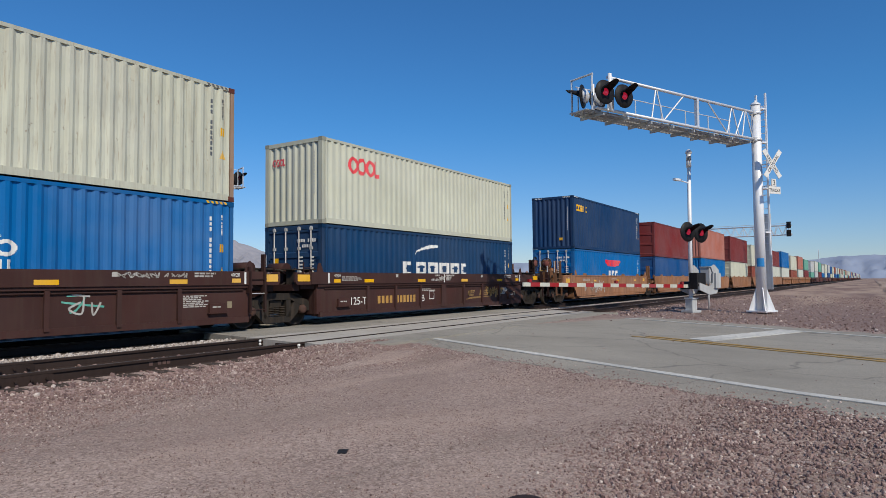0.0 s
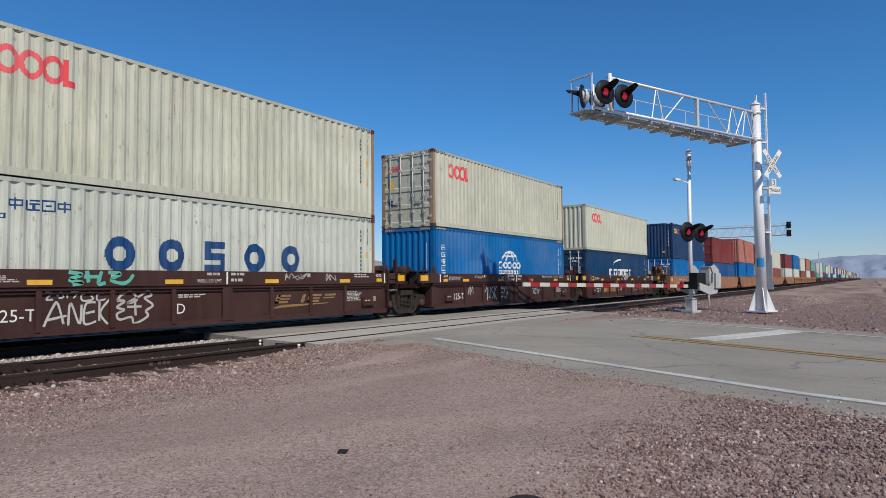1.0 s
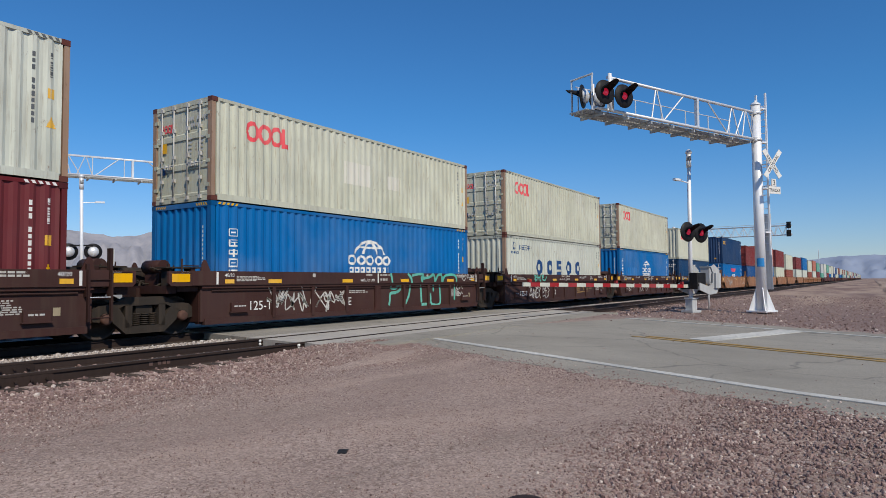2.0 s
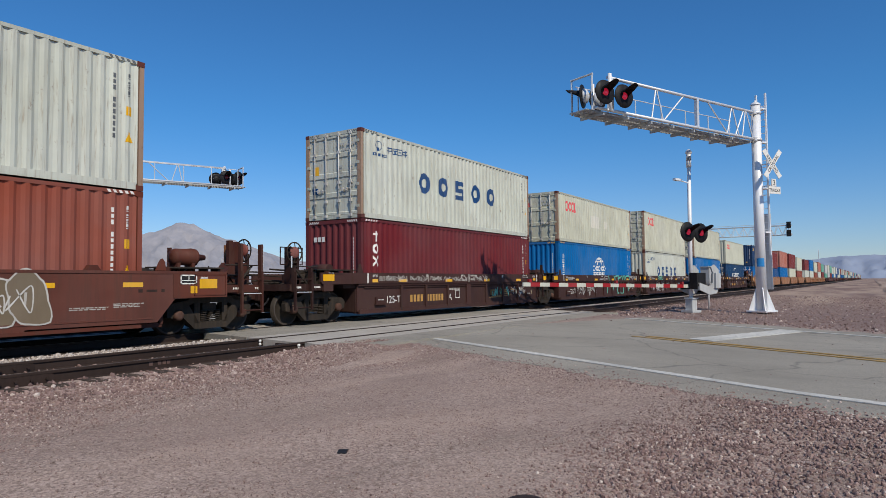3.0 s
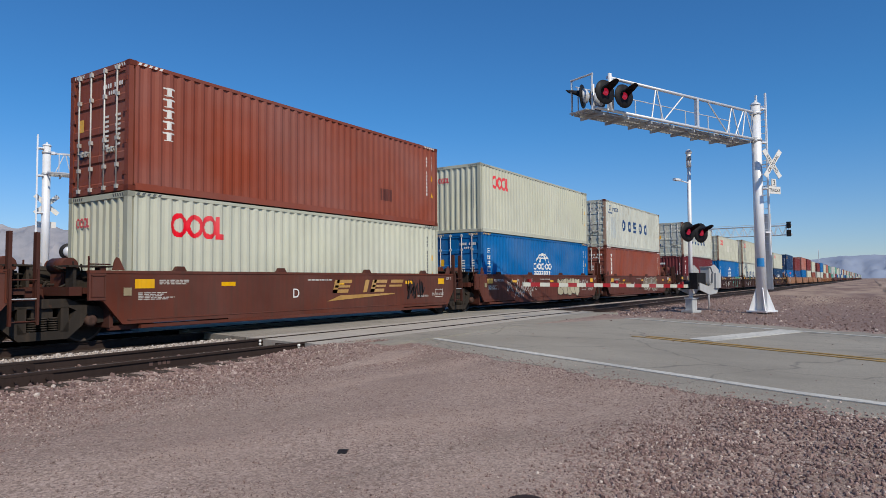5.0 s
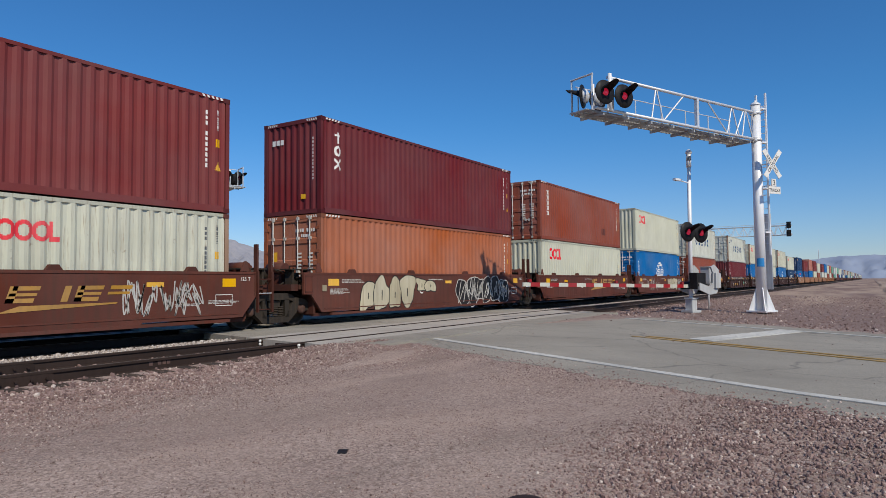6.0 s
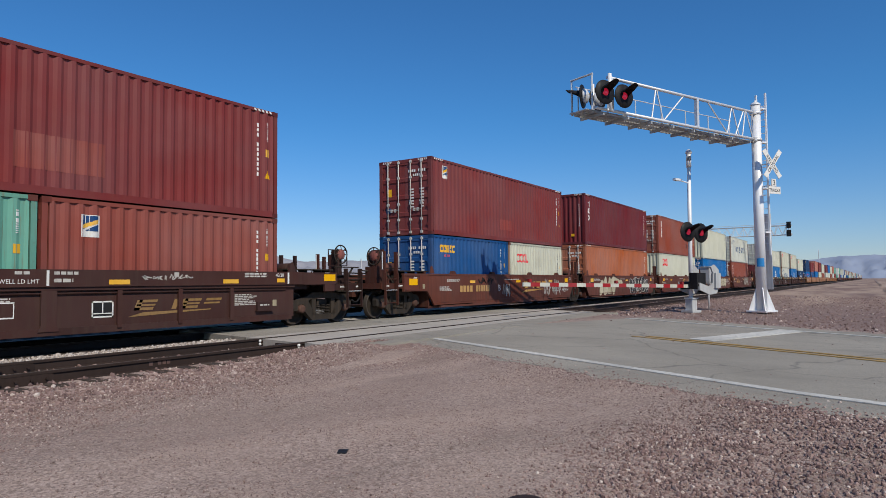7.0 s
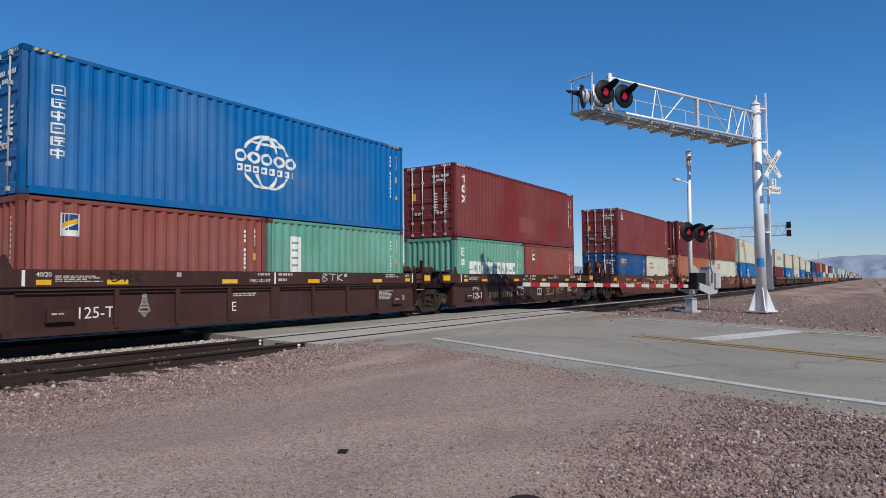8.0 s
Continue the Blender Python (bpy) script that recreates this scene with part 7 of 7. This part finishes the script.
# ---- loose stones ----
def stone_field(name, label, count, seed, x0, x1, y0, y1, small, large, keep, lift=0.3, category="gravel", coarse=lambda x, y: 1.0, material=None):
    r = np.random.RandomState(seed)
    t = (1 + 5 ** 0.5) / 2
    base = np.array([(-1, t, 0), (1, t, 0), (-1, -t, 0), (1, -t, 0), (0, -1, t), (0, 1, t), (0, -1, -t), (0, 1, -t), (t, 0, -1), (t, 0, 1), (-t, 0, -1), (-t, 0, 1)]) / 1.9
    tri = np.array([(0, 11, 5), (0, 5, 1), (0, 1, 7), (0, 7, 10), (0, 10, 11), (1, 5, 9), (5, 11, 4), (11, 10, 2), (10, 7, 6), (7, 1, 8), (3, 9, 4), (3, 4, 2), (3, 2, 6), (3, 6, 8), (3, 8, 9), (4, 9, 5), (2, 4, 11), (6, 2, 10), (8, 6, 7), (9, 8, 1)])
    chip = np.array([(1, 0, 0), (0, 1, 0), (-1, 0, 0), (0, -1, 0), (0, 0, 1), (0, 0, -1)])
    chip_tri = np.array([(0, 1, 4), (1, 2, 4), (2, 3, 4), (3, 0, 4), (1, 0, 5), (2, 1, 5), (3, 2, 5), (0, 3, 5)])
    verts, faces = [], []
    used = 0
    while len(faces) < count:
        x, y = r.uniform(x0, x1), r.uniform(y0, y1)
        if r.uniform() > keep(x, y):
            continue
        s = small * (large * coarse(x, y) / small) ** (r.uniform() ** 1.7) * 0.5
        form, sides = (chip, chip_tri) if s < 0.009 else (base, tri)
        shape = form * (s * r.uniform(0.6, 1.35, 3)) * r.uniform(0.6, 1.3, (len(form), 1))
        a = r.uniform(0, 6.3)
        c, q = math.cos(a), math.sin(a)
        shape = shape @ np.array([(c, q, 0), (-q, c, 0), (0, 0, 1)])
        z = surface(x, y)
        verts.append(shape + np.array((x, y, z + s * lift)))
        faces.append(sides + used)
        used += len(form)
    me = bpy.data.meshes.new(name)
    me.from_pydata(np.concatenate(verts).tolist(), [], np.concatenate(faces).tolist())
    me.materials.append(material or STONE)
    return tagged(new(name, me), label, category, kind="stuff")


def off_road(x, y):
    s = road_side(x, y)
    return 1.0 if s < ROAD_L - 0.05 or s > ROAD_R + 0.05 else 0.04


def coarse_zone(x, y):
    """1 on the stony heap beside the road, 0 on the trodden dirt."""
    edge = -12.55 - 0.10 * (x - 5.0) + 0.5 * noise.noise((x * 0.5, y * 0.5, 4))
    k = 1 / (1 + math.exp(max(-20, min(20, (y - edge) / 0.28))))
    verge = 0.55 * math.exp(-max(0.0, ROAD_L - road_side(x, y)) / 0.7)
    return max(k * max(0.5, min(1.0, 1 - (x - 8.5) / 6)), verge)


def stoniness(x, y):
    bank = max(0.0, min(1.0, (y + 8.6) / 2.0)) * 0.75
    return 0.42 + 0.62 * max(coarse_zone(x, y), bank)


def foreground(x, y):
    s = ROAD_L - road_side(x, y)
    near = math.hypot(x, y - EYE.y)
    thin = min(1.0, 7.0 / max(3.5, near)) ** 1.2
    if s < 0.0:
        return 0.75 * math.exp(s / 0.22) * thin if s > -2 else 0.003
    bank = max(0.0, min(1.0, (y + 9.2) / 2.2))
    clump = 0.5 + 0.9 * noise.noise((x * 0.6, y * 0.6, 11))
    return max(0.12, min(1.0, 0.36 * clump + coarse_zone(x, y) * (0.75 + 0.3 * clump) + bank * 0.8)) * thin


stone_field("gravel", "crushed reddish stone on the verge beside the road", 135000, 5, 1.2, 17, -16.4, -5.3, 0.008, 0.041, foreground, coarse=stoniness)
stone_field("ballast", "pale stone ballast heaped between the tracks", 12000, 6, 1, 60, -3.4, -2.15, 0.025, 0.07, lambda x, y: (0.01 if 9.3 + (y + 5) * 0.25 < x < 25.3 + (y + 5) * 0.4 else 1.0) * min(1, 12 / max(5, x)), 0.3, material=PALE_STONE)
stone_field("ballast", "grey-pink stone ballast round the near rails", 4500, 8, 0, 60, -7.2, -3.5, 0.03, 0.075, lambda x, y: (0.0 if 9.2 + (y + 5) * 0.3 < x < 25.3 + (y + 5) * 0.4 else 1.0) * (0.3 if -5.1 < y < -3.4 else 1.0) * min(1, 14 / max(6, x)), 0.35)
stone_field("gravel", "coarse red gravel round the signal pole", 12000, 7, 19, 60, -24, -5.4, 0.03, 0.09, lambda x, y: off_road(x, y) * (x > 18.5) * (road_side(x, y) > 0) * min(1, 26 / max(18, x)))
stone_field("sand_spill", "pale sand and chips spilled between the near rails", 700, 9, 5.2, 8.6, -4.85, -4.6, 0.012, 0.04, lambda x, y: max(0.05, 0.5 + noise.noise((x * 3, y * 3, 2))), 3.6, category="sand", material=PALE_STONE)


# ---- near rails: joint bars, bolts and painted ends ----
for y, x1 in ((-5.005, 4.8), (-3.495, 5.25)):
    joint = thing("rail_joint_bar", pose(x1, y, 0), "rusty bolted joint bar on the side of a rail", "joint bar")
    bm = bmesh.new()
    prism(bm, [(-1.3, -0.165), (0, -0.165), (0, -0.05), (-0.02, -0.04), (-1.28, -0.04), (-1.3, -0.05)], -0.062, -0.008)
    part("bar", bm, RAIL, joint)
    nut = shared("bolt", RAIL, lambda bm: rod(bm, (0, -0.10, 0), (0, -0.06, 0), 0.022, 6))
    for k in range(6):
        part("bolt", nut, RAIL, joint, place=pose(-0.1 - 0.2 * k, 0, -0.1))
for y, x1 in ((-5.005, 9.50), (-3.495, 9.84)):
    shoe = thing("crossing_panel_end", pose(x1, y, 0), "rusty steel panel end with white painted bolts", "panel end")
    bm = bmesh.new()
    box(bm, 0.0, 0.05, -0.10, 0.62 if y < -4 else 0.3, -0.16, -0.035)
    part("end_bar", bm, RAIL, shoe)
    cap = shared("painted_bolt", WHITE, lambda bm: turned(bm, [(0.012, -0.03), (0.03, -0.02), (0.03, 0.02)], 8, "X"))
    for dy, dz in ((-0.07, -0.05), (-0.07, -0.12), (0.1, -0.06)):
        part("painted_bolt", cap, WHITE, shoe, place=pose(-0.01, dy, dz))
chalk = thing("rail_marking", pose(6.28, -5.012, -0.105), "faded pink chalk marks on the rail web", "marking")
flat(chalk, "mark", CHALK, [(0.0, 0.06, 0, 0.075), (0.15, 0.21, 0, 0.08), (0.235, 0.295, 0, 0.08), (0.315, 0.375, 0, 0.08)], -0.006)


# ---- litter on the ground ----
bm = bmesh.new()
prism(bm, [(-0.07, 0.0), (0.07, 0.0), (0.065, 0.022), (0.02, 0.03), (-0.06, 0.024)], -0.035, 0.04)
scrap = tagged(new("rubber_scrap", baked(bm, "rubber_scrap", BLACK)), "flat dark scrap of rubber lying on the dirt", "litter")
scrap.matrix_basis = pose(4.3, -10.87, ground_height(4.3, -10.87) - 0.004, 0, 0, 30)
bm = bmesh.new()
turned(bm, [(0.14, 0.0), (0.135, 0.02), (0.11, 0.03), (0.03, 0.034)], 18, "Z")
lid = tagged(new("rusty_lid", baked(bm, "rusty_lid", RAIL)), "round dark rusty lid half buried in the gravel", "lid")
lid.matrix_basis = pose(4.12, -12.68, ground_height(4.12, -12.68) - 0.005)


# ---- what moves ----
def motions():
    for ob, (x, y, z) in MOVERS:
        walk(ob, [(t, pose(x + SPEED * t, y, z)) for t in (0.0, 4.0, 8.0)])
    for ob, u in WHEELS:
        walk(ob, [(i / FPS, pose(u, 0, WHEEL_R, 0, math.degrees(SPEED * i / FPS / WHEEL_R), 0)) for i in range(0, 241)])


motions()
